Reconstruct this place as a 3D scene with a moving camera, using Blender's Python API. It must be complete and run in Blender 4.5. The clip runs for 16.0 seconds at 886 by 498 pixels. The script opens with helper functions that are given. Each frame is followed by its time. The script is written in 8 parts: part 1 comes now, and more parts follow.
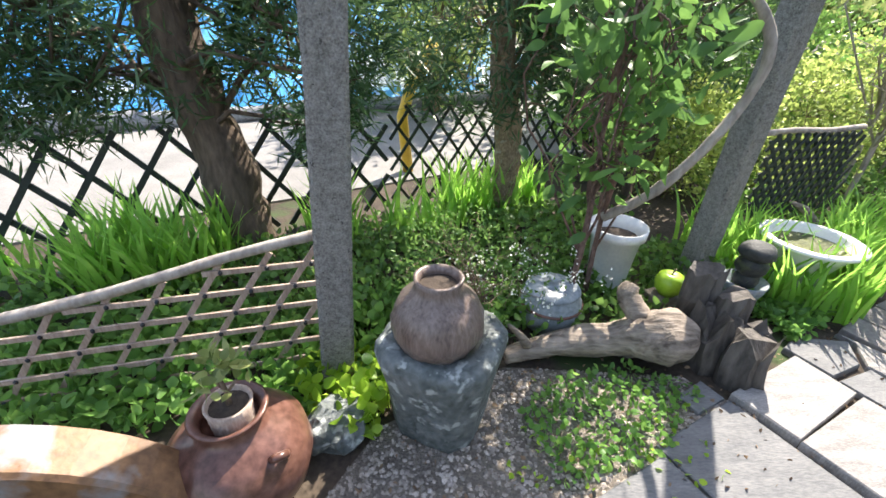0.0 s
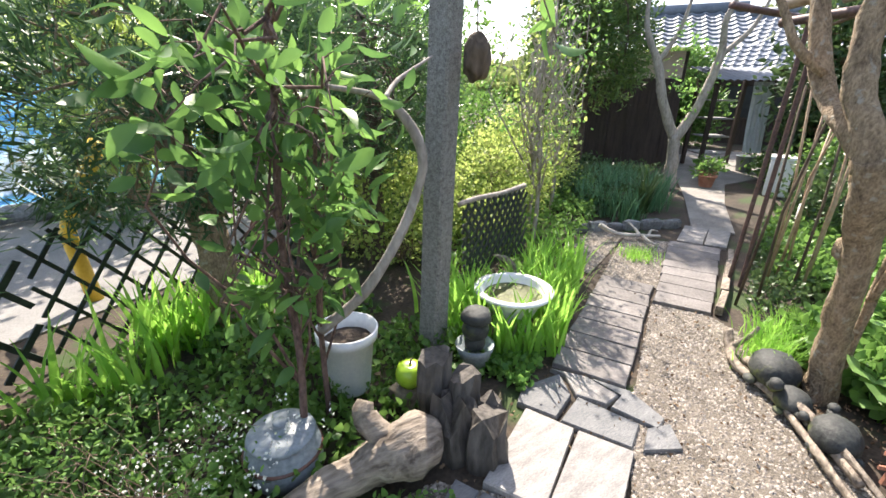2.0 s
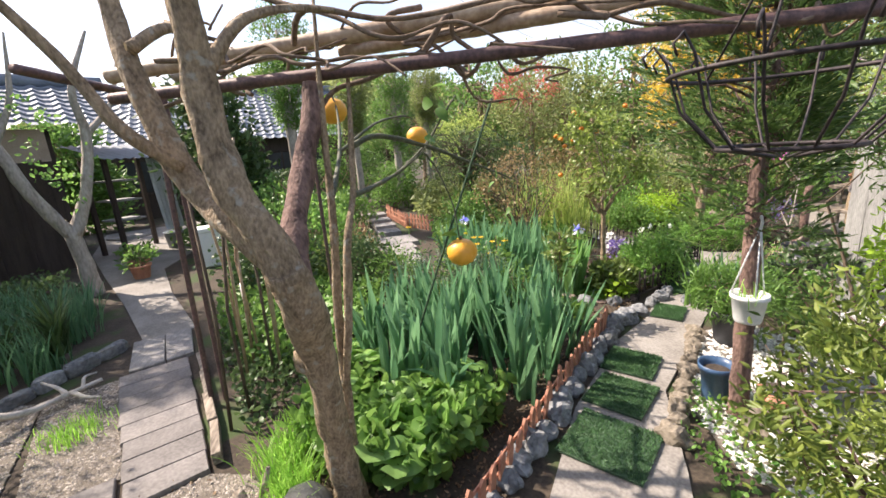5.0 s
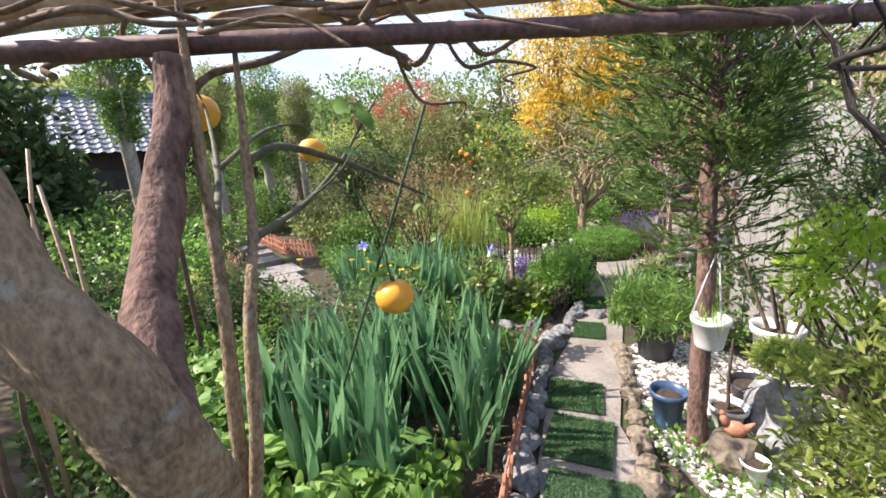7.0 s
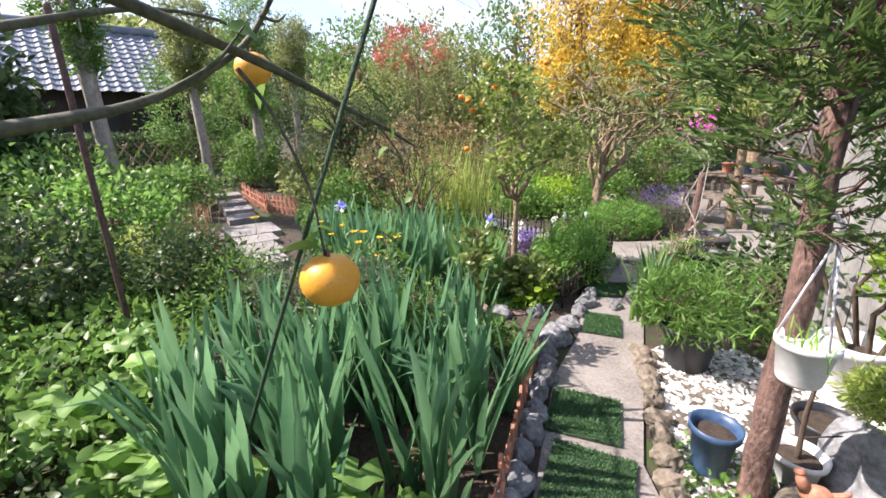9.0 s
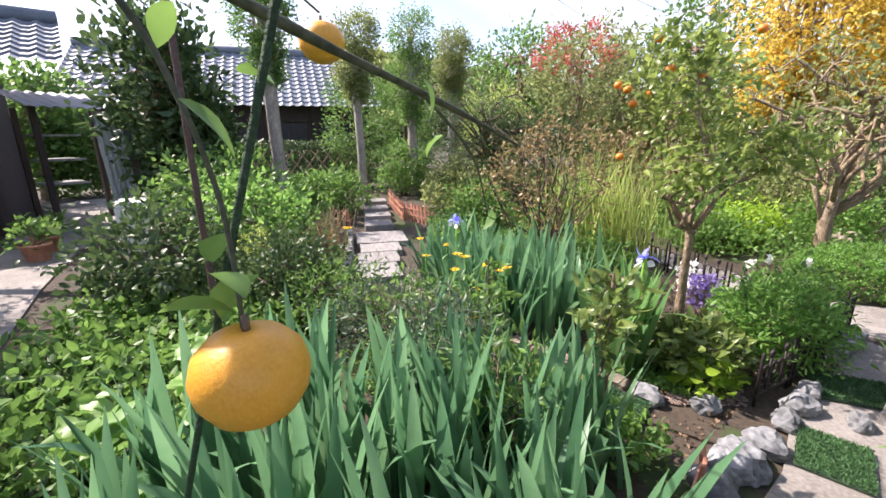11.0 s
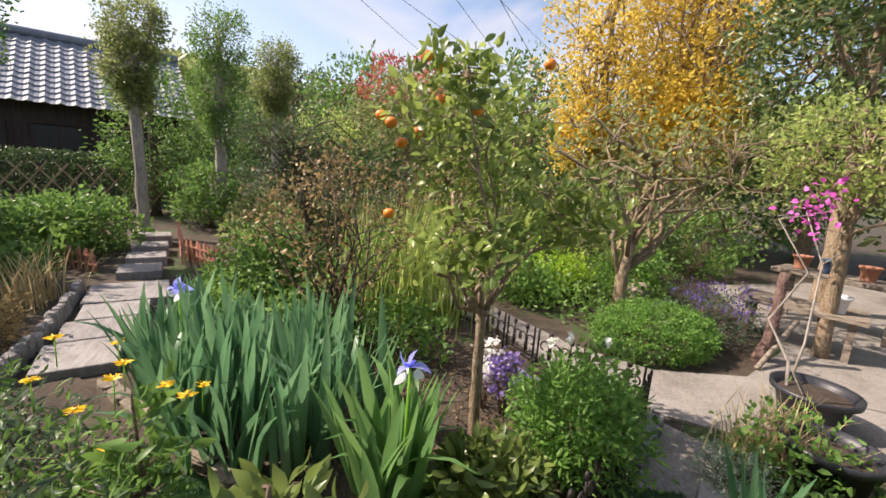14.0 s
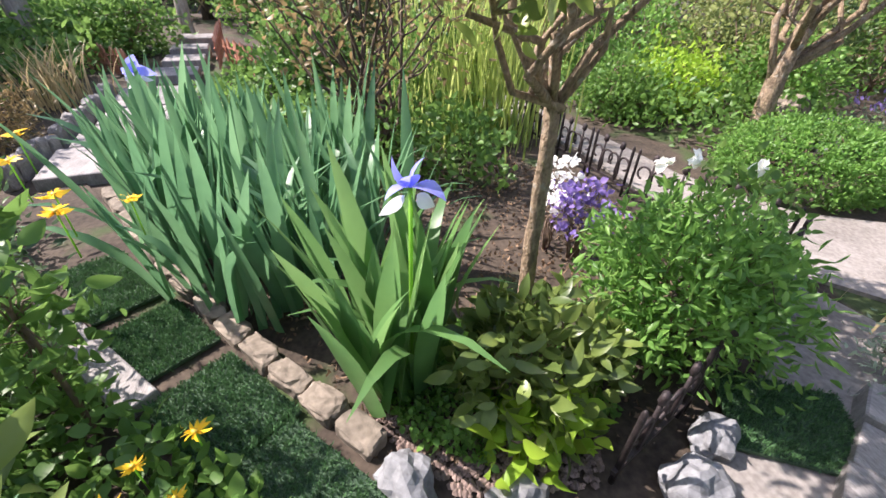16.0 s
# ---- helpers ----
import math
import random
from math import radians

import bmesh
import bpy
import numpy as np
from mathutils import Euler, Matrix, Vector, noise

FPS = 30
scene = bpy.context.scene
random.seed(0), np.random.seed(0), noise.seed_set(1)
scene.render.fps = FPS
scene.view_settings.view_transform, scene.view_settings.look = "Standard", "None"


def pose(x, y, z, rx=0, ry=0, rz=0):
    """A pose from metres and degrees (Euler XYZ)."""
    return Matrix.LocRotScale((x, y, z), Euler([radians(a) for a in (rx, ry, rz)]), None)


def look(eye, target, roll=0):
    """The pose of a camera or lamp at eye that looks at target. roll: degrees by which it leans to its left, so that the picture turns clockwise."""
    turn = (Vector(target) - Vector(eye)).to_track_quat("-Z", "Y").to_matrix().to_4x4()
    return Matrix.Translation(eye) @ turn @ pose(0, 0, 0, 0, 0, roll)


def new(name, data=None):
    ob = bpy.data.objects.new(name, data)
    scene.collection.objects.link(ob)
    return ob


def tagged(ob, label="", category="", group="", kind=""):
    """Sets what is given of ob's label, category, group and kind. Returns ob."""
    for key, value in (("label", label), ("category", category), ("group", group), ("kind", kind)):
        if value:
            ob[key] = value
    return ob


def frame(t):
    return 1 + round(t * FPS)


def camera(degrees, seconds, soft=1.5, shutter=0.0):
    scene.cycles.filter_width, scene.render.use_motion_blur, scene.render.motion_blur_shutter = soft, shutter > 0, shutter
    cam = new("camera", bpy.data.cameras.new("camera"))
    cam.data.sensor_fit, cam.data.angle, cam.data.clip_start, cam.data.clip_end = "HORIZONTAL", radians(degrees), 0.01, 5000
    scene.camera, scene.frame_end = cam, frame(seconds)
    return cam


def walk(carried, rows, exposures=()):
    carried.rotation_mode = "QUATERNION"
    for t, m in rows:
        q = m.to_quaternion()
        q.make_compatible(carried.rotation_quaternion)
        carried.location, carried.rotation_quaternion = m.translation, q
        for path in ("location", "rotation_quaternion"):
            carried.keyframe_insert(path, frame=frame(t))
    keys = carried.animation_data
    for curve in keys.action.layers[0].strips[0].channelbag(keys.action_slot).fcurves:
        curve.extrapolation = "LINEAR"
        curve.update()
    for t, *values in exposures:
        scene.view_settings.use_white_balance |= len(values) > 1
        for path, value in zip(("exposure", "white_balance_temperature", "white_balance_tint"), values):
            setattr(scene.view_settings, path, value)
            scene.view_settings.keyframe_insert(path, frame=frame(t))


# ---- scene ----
cam = camera(93.1, 16.0, soft=1.6)
PATH = [
    (0, (-0.027, 0.019, 1.335), (0.033, 1.76, 0.354), 1.7),
    (0.5, (-0.023, 0.01, 1.334), (0.189, 1.748, 0.367), 1.5),
    (1, (0.049, 0.033, 1.383), (0.521, 1.763, 0.498), 1.1),
    (1.5, (0.199, 0.14, 1.429), (0.965, 1.814, 0.648), 1.1),
    (2, (0.386, 0.256, 1.464), (1.404, 1.825, 0.755), 0.9),
    (2.5, (0.509, 0.323, 1.462), (1.785, 1.714, 0.801), 0.5),
    (3, (0.646, 0.406, 1.478), (2.199, 1.498, 0.851), -0.3),
    (3.5, (0.798, 0.484, 1.534), (2.59, 1.152, 0.949), -1.3),
    (4, (0.923, 0.496, 1.55), (2.83, 0.753, 1.004), -2.4),
    (4.5, (1.134, 0.478, 1.546), (3.067, 0.404, 1.037), -3.4),
    (5, (1.345, 0.472, 1.561), (3.256, 0.134, 1.08), -4.2),
    (5.2, (1.4, 0.475, 1.565), (3.296, 0.049, 1.092), -4.4),
    (7.3, (1.994, 0.591, 1.569), (3.705, -0.336, 1.107), -3.3),
    (7.5, (2.022, 0.595, 1.568), (3.721, -0.346, 1.092), -2.8),
    (8, (2.111, 0.551, 1.513), (3.789, -0.409, 1.0), -1.4),
    (8.5, (2.286, 0.375, 1.462), (3.931, -0.61, 0.893), -0.0),
    (9, (2.462, 0.175, 1.402), (4.17, -0.682, 0.809), -0.7),
    (9.5, (2.634, -0.02, 1.412), (4.465, -0.566, 0.822), -0.6),
    (9.7, (2.675, -0.04, 1.398), (4.54, -0.456, 0.809), -0.7),
    (12, (3.412, -0.655, 1.277), (5.337, -0.81, 0.76), -0.5),
    (12.5, (3.563, -0.852, 1.329), (5.472, -1.291, 0.925), 2.1),
    (13, (3.643, -0.944, 1.426), (5.508, -1.62, 1.167), 3.5),
    (13.5, (3.678, -0.967, 1.427), (5.499, -1.759, 1.19), 4.3),
    (14, (3.761, -1.029, 1.368), (5.544, -1.855, 0.995), 4.2),
    (14.5, (3.871, -1.101, 1.282), (5.595, -1.922, 0.686), 4.1),
    (15, (4.001, -1.148, 1.189), (5.661, -1.901, 0.367), 3.8),
    (15.5, (4.184, -1.298, 1.085), (5.764, -1.979, 0.065), 3.5),
    (16, (4.291, -1.408, 1.048), (5.887, -1.832, -0.08), 2.4),
]
walk(cam, [(t, look(eye, target, roll)) for t, eye, target, roll in PATH], exposures=[(0, 1.5, 6650, 12), (2, 1.4, 6750, 13), (5, 1.05, 6950, 17), (9, 1.04, 6550, 21), (12, 1.18, 6600, 22), (13.3, 0.64, 7150, 17), (14, 0.62, 7150, 20), (14.6, 1.0, 7200, 23), (16, 1.2, 6350, 23)])

# ---- world and sun ----
SUN_AZ, SUN_EL = 30.0, 47.0  # degrees from +y towards +x; height
world = bpy.data.worlds.new("sky")
scene.world = world
world.use_nodes = True
wn = world.node_tree
sky = wn.nodes.new("ShaderNodeTexSky")
sky.sky_type, sky.sun_disc = "NISHITA", False
sky.sun_elevation, sky.sun_rotation = radians(SUN_EL), radians(SUN_AZ)
sky.air_density, sky.dust_density, sky.ozone_density = 1.0, 1.6, 1.2
wc = wn.nodes.new("ShaderNodeTexCoord")
wmap = wn.nodes.new("ShaderNodeMapping")
wmap.inputs["Scale"].default_value = (1.0, 1.0, 3.2)
wnoise = wn.nodes.new("ShaderNodeTexNoise")
wnoise.inputs["Scale"].default_value, wnoise.inputs["Detail"].default_value = 2.1, 7.0
wnoise.inputs["Distortion"].default_value = 0.6
wramp = wn.nodes.new("ShaderNodeValToRGB")
wramp.color_ramp.elements[0].position, wramp.color_ramp.elements[1].position = 0.46, 0.80
wmix = wn.nodes.new("ShaderNodeMix")
wmix.data_type = "RGBA"
wmix.inputs[7].default_value = (4.4, 4.5, 4.7, 1)
wn.links.new(wc.outputs["Generated"], wmap.inputs["Vector"])
wn.links.new(wmap.outputs["Vector"], wnoise.inputs["Vector"])
wn.links.new(wnoise.outputs["Fac"], wramp.inputs["Fac"])
wn.links.new(wramp.outputs["Color"], wmix.inputs[0])
wn.links.new(sky.outputs["Color"], wmix.inputs[6])
wn.links.new(wmix.outputs[2], wn.nodes["Background"].inputs["Color"])
wn.nodes["Background"].inputs["Strength"].default_value = 0.15

sun = new("sun", bpy.data.lights.new("sun", "SUN"))
sun.data.energy, sun.data.angle, sun.data.color = 5.0, radians(0.6), (1.0, 0.93, 0.82)
sx, sy = math.sin(radians(SUN_AZ)) * math.cos(radians(SUN_EL)), math.cos(radians(SUN_AZ)) * math.cos(radians(SUN_EL))
sun.matrix_world = look((sx * 50, sy * 50, 50 * math.sin(radians(SUN_EL))), (0, 0, 0))


# ---- materials ----
def solid_mat(name, low, high, scale=8.0, rough=0.7, bump=0.3, metal=0.0, spot=None, stretch=(1, 1, 1), fine=60.0, spec=0.5, per_object=0.0):
    """Two-scale mottled surface with fine relief; spot adds a third colour in patches."""
    m = bpy.data.materials.new(name)
    m.use_nodes = True
    nt = m.node_tree
    b = nt.nodes["Principled BSDF"]
    tc = nt.nodes.new("ShaderNodeTexCoord")
    mp = nt.nodes.new("ShaderNodeMapping")
    mp.inputs["Scale"].default_value = stretch
    nt.links.new(tc.outputs["Object"], mp.inputs["Vector"])
    n1 = nt.nodes.new("ShaderNodeTexNoise")
    n1.inputs["Scale"].default_value, n1.inputs["Detail"].default_value, n1.inputs["Roughness"].default_value = scale, 8.0, 0.65
    n2 = nt.nodes.new("ShaderNodeTexNoise")
    n2.inputs["Scale"].default_value, n2.inputs["Detail"].default_value = fine, 6.0
    for n in (n1, n2):
        nt.links.new(mp.outputs["Vector"], n.inputs["Vector"])
    add = nt.nodes.new("ShaderNodeMath")
    add.operation = "MULTIPLY_ADD"
    add.inputs[1].default_value = 0.45
    nt.links.new(n2.outputs["Fac"], add.inputs[0])
    sc = nt.nodes.new("ShaderNodeMath")
    sc.operation = "MULTIPLY"
    sc.inputs[1].default_value = 0.55
    nt.links.new(n1.outputs["Fac"], sc.inputs[0])
    nt.links.new(sc.outputs[0], add.inputs[2])
    rp = nt.nodes.new("ShaderNodeValToRGB")
    rp.color_ramp.elements[0].position, rp.color_ramp.elements[1].position = 0.36, 0.64
    rp.color_ramp.elements[0].color, rp.color_ramp.elements[1].color = (*low, 1), (*high, 1)
    nt.links.new(add.outputs[0], rp.inputs["Fac"])
    col = rp.outputs["Color"]
    if spot:
        n3 = nt.nodes.new("ShaderNodeTexNoise")
        n3.inputs["Scale"].default_value, n3.inputs["Detail"].default_value = spot[1], 5.0
        nt.links.new(tc.outputs["Object"], n3.inputs["Vector"])
        r3 = nt.nodes.new("ShaderNodeValToRGB")
        r3.color_ramp.elements[0].position, r3.color_ramp.elements[1].position = spot[2], spot[2] + 0.08
        nt.links.new(n3.outputs["Fac"], r3.inputs["Fac"])
        mx = nt.nodes.new("ShaderNodeMix")
        mx.data_type = "RGBA"
        mx.inputs[7].default_value = (*spot[0], 1)
        nt.links.new(r3.outputs["Color"], mx.inputs[0])
        nt.links.new(col, mx.inputs[6])
        col = mx.outputs[2]
    if per_object:
        oi = nt.nodes.new("ShaderNodeObjectInfo")
        hs = nt.nodes.new("ShaderNodeHueSaturation")
        mr = nt.nodes.new("ShaderNodeMapRange")
        mr.inputs["To Min"].default_value, mr.inputs["To Max"].default_value = 1 - per_object, 1 + per_object
        nt.links.new(oi.outputs["Random"], mr.inputs["Value"])
        nt.links.new(mr.outputs["Result"], hs.inputs["Value"])
        nt.links.new(col, hs.inputs["Color"])
        col = hs.outputs["Color"]
    nt.links.new(col, b.inputs["Base Color"])
    b.inputs["Roughness"].default_value, b.inputs["Metallic"].default_value = rough, metal
    b.inputs["Specular IOR Level"].default_value = spec
    bp = nt.nodes.new("ShaderNodeBump")
    bp.inputs["Strength"].default_value, bp.inputs["Distance"].default_value = bump, 0.01 if bump < 0.85 else 0.022
    nt.links.new(add.outputs[0], bp.inputs["Height"])
    nt.links.new(bp.outputs["Normal"], b.inputs["Normal"])
    return m


LEAF_GAIN = 1.7


def leaf_mat(name, low, high, through_light=0.35, rough=0.45, by_object=False, spec=0.4):
    """Leaf: colour varied leaf by leaf, some light passing through."""
    m = bpy.data.materials.new(name)
    m.use_nodes = True
    nt = m.node_tree
    b = nt.nodes["Principled BSDF"]
    low, high = [min(0.9, c * LEAF_GAIN) for c in low], [min(0.9, c * LEAF_GAIN) for c in high]
    if by_object:
        src = nt.nodes.new("ShaderNodeObjectInfo").outputs["Random"]
    else:
        src = nt.nodes.new("ShaderNodeNewGeometry").outputs["Random Per Island"]
    rp = nt.nodes.new("ShaderNodeValToRGB")
    rp.color_ramp.elements[0].color, rp.color_ramp.elements[1].color = (*low, 1), (*high, 1)
    tc = nt.nodes.new("ShaderNodeTexCoord")
    nz = nt.nodes.new("ShaderNodeTexNoise")
    nz.inputs["Scale"].default_value, nz.inputs["Detail"].default_value = 14.0, 4.0
    nt.links.new(tc.outputs["Object"], nz.inputs["Vector"])
    mm = nt.nodes.new("ShaderNodeMath")
    mm.operation = "MULTIPLY_ADD"
    mm.inputs[1].default_value, mm.inputs[2].default_value = 0.7, -0.2
    nt.links.new(nz.outputs["Fac"], mm.inputs[0])
    m2 = nt.nodes.new("ShaderNodeMath")
    m2.operation = "MULTIPLY_ADD"
    m2.inputs[1].default_value = 0.8
    nt.links.new(src, m2.inputs[0])
    nt.links.new(mm.outputs[0], m2.inputs[2])
    nt.links.new(m2.outputs[0], rp.inputs["Fac"])
    nt.links.new(rp.outputs["Color"], b.inputs["Base Color"])
    b.inputs["Roughness"].default_value, b.inputs["Specular IOR Level"].default_value = rough, spec
    tr = nt.nodes.new("ShaderNodeBsdfTranslucent")
    hs = nt.nodes.new("ShaderNodeHueSaturation")
    hs.inputs["Value"].default_value, hs.inputs["Saturation"].default_value, hs.inputs["Hue"].default_value = 1.8, 0.95, 0.492
    nt.links.new(rp.outputs["Color"], hs.inputs["Color"])
    nt.links.new(hs.outputs["Color"], tr.inputs["Color"])
    ms = nt.nodes.new("ShaderNodeMixShader")
    ms.inputs[0].default_value = through_light
    nt.links.new(b.outputs[0], ms.inputs[1])
    nt.links.new(tr.outputs[0], ms.inputs[2])
    nt.links.new(ms.outputs[0], nt.nodes["Material Output"].inputs["Surface"])
    return m


M = {}
M["soil"] = solid_mat("garden soil", (0.022, 0.016, 0.011), (0.09, 0.068, 0.048), 3.0, 0.95, 0.8, spot=((0.04, 0.065, 0.018), 2.2, 0.55), fine=45)
M["gravel_bed"] = solid_mat("gritty ground", (0.06, 0.05, 0.04), (0.22, 0.19, 0.155), 5.0, 0.95, 0.9, fine=110)
M["pebble"] = solid_mat("tan gravel", (0.15, 0.125, 0.10), (0.46, 0.41, 0.36), 9.0, 0.85, 0.3, fine=70)
M["pebble_white"] = solid_mat("white pebbles", (0.38, 0.37, 0.35), (0.78, 0.77, 0.74), 7.0, 0.7, 0.3, fine=70)
M["slate"] = solid_mat("grey slate paving", (0.095, 0.10, 0.107), (0.20, 0.20, 0.20), 6.0, 0.75, 0.5, fine=50, stretch=(1, 3, 1), per_object=0.16)
M["slab_pale"] = solid_mat("pale concrete slab", (0.15, 0.14, 0.135), (0.34, 0.325, 0.31), 7.0, 0.85, 0.4, fine=70, stretch=(1, 4, 1), per_object=0.1)
M["plank_paver"] = solid_mat("brown-grey paver", (0.115, 0.105, 0.10), (0.235, 0.215, 0.205), 5.0, 0.85, 0.4, fine=55, per_object=0.16)
M["concrete"] = solid_mat("path concrete", (0.15, 0.135, 0.12), (0.31, 0.29, 0.265), 2.5, 0.9, 0.3, fine=60)
M["post"] = solid_mat("rough aggregate concrete", (0.12, 0.115, 0.105), (0.38, 0.37, 0.345), 55.0, 0.95, 0.9, fine=160, spot=((0.06, 0.058, 0.055), 75.0, 0.64))
M["asphalt"] = solid_mat("worn asphalt", (0.15, 0.145, 0.14), (0.28, 0.27, 0.26), 1.4, 0.9, 0.4, fine=90)
M["stone_blue"] = solid_mat("blue-grey carved stone", (0.045, 0.06, 0.058), (0.19, 0.21, 0.21), 9.0, 0.6, 1.0, fine=35, spot=((0.36, 0.39, 0.38), 22.0, 0.57))
M["rock"] = solid_mat("garden rock", (0.09, 0.095, 0.10), (0.30, 0.31, 0.32), 7.0, 0.85, 0.8, fine=40, per_object=0.25)
M["rock_tan"] = solid_mat("tan sandstone", (0.095, 0.08, 0.06), (0.29, 0.245, 0.19), 6.0, 0.9, 0.7, fine=40, per_object=0.15)
M["rock_dark"] = solid_mat("dark petrified wood", (0.028, 0.024, 0.021), (0.13, 0.115, 0.10), 9.0, 0.8, 1.0, fine=40, stretch=(1, 1, 0.25))
M["driftwood"] = solid_mat("weathered driftwood", (0.07, 0.052, 0.038), (0.40, 0.335, 0.27), 14.0, 0.85, 0.9, fine=50, stretch=(0.25, 1, 1))
M["bark"] = solid_mat("mottled tan bark", (0.11, 0.078, 0.048), (0.42, 0.315, 0.205), 26.0, 0.9, 1.0, fine=110, stretch=(1, 1, 0.55), spot=((0.34, 0.31, 0.25), 24.0, 0.60))
M["bark_dark"] = solid_mat("dark bark", (0.04, 0.028, 0.02), (0.17, 0.125, 0.09), 10.0, 0.95, 1.0, fine=35, stretch=(1, 1, 0.3))
M["bark_pale"] = solid_mat("pale grey bark", (0.20, 0.17, 0.145), (0.46, 0.41, 0.36), 10.0, 0.9, 0.6, fine=45, stretch=(1, 1, 0.4))
M["bark_red"] = solid_mat("red-brown peeling bark", (0.055, 0.032, 0.027), (0.27, 0.17, 0.14), 16.0, 0.9, 1.0, fine=70, stretch=(1, 1, 0.5))
M["twig"] = solid_mat("brown twigs", (0.09, 0.06, 0.04), (0.25, 0.18, 0.13), 14.0, 0.9, 0.4)
M["bamboo"] = solid_mat("weathered bamboo", (0.25, 0.16, 0.10), (0.52, 0.40, 0.28), 6.0, 0.55, 0.3, fine=40)
M["lath"] = solid_mat("faded pink-brown laths", (0.27, 0.19, 0.15), (0.50, 0.40, 0.33), 9.0, 0.8, 0.5, fine=50, stretch=(3, 3, 0.5))
M["lattice_dark"] = solid_mat("green-black lattice", (0.012, 0.018, 0.016), (0.03, 0.042, 0.037), 12.0, 0.6, 0.2)
M["iron"] = solid_mat("rusty black iron", (0.012, 0.011, 0.012), (0.06, 0.045, 0.045), 20.0, 0.6, 0.5, metal=0.4)
M["pipe_rust"] = solid_mat("rusty pergola pipe", (0.05, 0.03, 0.032), (0.18, 0.105, 0.095), 9.0, 0.6, 0.3, metal=0.2)
M["terracotta"] = solid_mat("terracotta", (0.33, 0.13, 0.08), (0.52, 0.26, 0.17), 9.0, 0.75, 0.3, per_object=0.1)
M["glaze_brown"] = solid_mat("brown glazed pottery", (0.075, 0.032, 0.022), (0.20, 0.10, 0.075), 5.0, 0.28, 0.12, fine=40)
M["jar_brown"] = solid_mat("ash-glazed brown jar", (0.085, 0.06, 0.05), (0.24, 0.185, 0.16), 8.0, 0.38, 0.35, fine=40, stretch=(3, 3, 0.6))
M["glaze_grey"] = solid_mat("blue-grey glazed jar", (0.16, 0.19, 0.21), (0.34, 0.38, 0.41), 7.0, 0.4, 0.2)
M["plastic_white"] = solid_mat("white plastic", (0.66, 0.67, 0.68), (0.82, 0.82, 0.81), 5.0, 0.45, 0.05)
M["plastic_blue"] = solid_mat("dark blue plastic", (0.03, 0.07, 0.15), (0.06, 0.12, 0.22), 6.0, 0.4, 0.05)
M["plastic_black"] = solid_mat("black plastic", (0.012, 0.014, 0.02), (0.035, 0.037, 0.045), 6.0, 0.45, 0.05)
M["plastic_green"] = solid_mat("lime glaze", (0.28, 0.48, 0.03), (0.42, 0.62, 0.06), 6.0, 0.25, 0.05)
M["turf"] = solid_mat("artificial turf", (0.018, 0.045, 0.022), (0.055, 0.115, 0.055), 30.0, 0.8, 0.9, fine=150)
M["dark_wall"] = solid_mat("dark timber wall", (0.025, 0.017, 0.015), (0.075, 0.052, 0.045), 4.0, 0.8, 0.3, stretch=(4, 4, 0.4))
M["beige_wall"] = solid_mat("beige plaster", (0.42, 0.33, 0.28), (0.56, 0.46, 0.40), 3.0, 0.9, 0.2)
M["roof"] = solid_mat("blue-grey roof tiles", (0.11, 0.13, 0.165), (0.22, 0.25, 0.30), 3.0, 0.6, 0.2)
M["grey_board"] = solid_mat("weathered grey boards", (0.19, 0.19, 0.19), (0.40, 0.395, 0.385), 5.0, 0.85, 0.4, stretch=(4, 4, 0.4))
M["tarp_blue"] = solid_mat("blue tarpaulin", (0.03, 0.30, 0.72), (0.10, 0.50, 0.90), 1.6, 0.45, 0.6, spot=((0.62, 0.70, 0.78), 0.9, 0.56), fine=9)
M["yellow_paint"] = solid_mat("yellow paint", (0.62, 0.40, 0.03), (0.75, 0.52, 0.06), 6.0, 0.5, 0.1)
M["sheet"] = solid_mat("hanging pale plastic sheet", (0.42, 0.45, 0.47), (0.62, 0.65, 0.67), 6.0, 0.4, 0.5)
M["orange_peel"] = solid_mat("orange citrus peel", (0.75, 0.33, 0.03), (0.86, 0.44, 0.06), 4.0, 0.42, 0.25, fine=160)
M["mandarin_peel"] = solid_mat("deep orange peel", (0.80, 0.20, 0.015), (0.88, 0.29, 0.03), 5.0, 0.4, 0.2, fine=160)
M["dirt"] = solid_mat("potting soil", (0.02, 0.014, 0.01), (0.075, 0.055, 0.04), 25.0, 0.95, 0.8)
M["water"] = solid_mat("murky water with weed", (0.022, 0.03, 0.008), (0.12, 0.135, 0.03), 16.0, 0.4, 0.5, spec=0.25)
M["far_green"] = solid_mat("far wooded hill", (0.02, 0.035, 0.015), (0.09, 0.115, 0.05), 0.35, 0.95, 1.0, fine=2.0)
M["frog"] = solid_mat("dark mossy stone", (0.014, 0.016, 0.018), (0.06, 0.065, 0.06), 10.0, 0.7, 0.6, spot=((0.10, 0.12, 0.035), 8.0, 0.58))
M["rope"] = solid_mat("white cord", (0.6, 0.6, 0.62), (0.78, 0.78, 0.8), 10.0, 0.8, 0.2)
M["leaf_podo"] = leaf_mat("dark narrow foliage", (0.012, 0.032, 0.014), (0.05, 0.10, 0.035), 0.22, 0.38)
M["leaf_lime"] = leaf_mat("fresh green foliage", (0.035, 0.095, 0.02), (0.115, 0.22, 0.045), 0.42)
M["leaf_mid"] = leaf_mat("mid green foliage", (0.03, 0.075, 0.015), (0.09, 0.17, 0.035), 0.35)
M["leaf_dark"] = leaf_mat("dark foliage", (0.015, 0.035, 0.012), (0.05, 0.085, 0.028), 0.25)
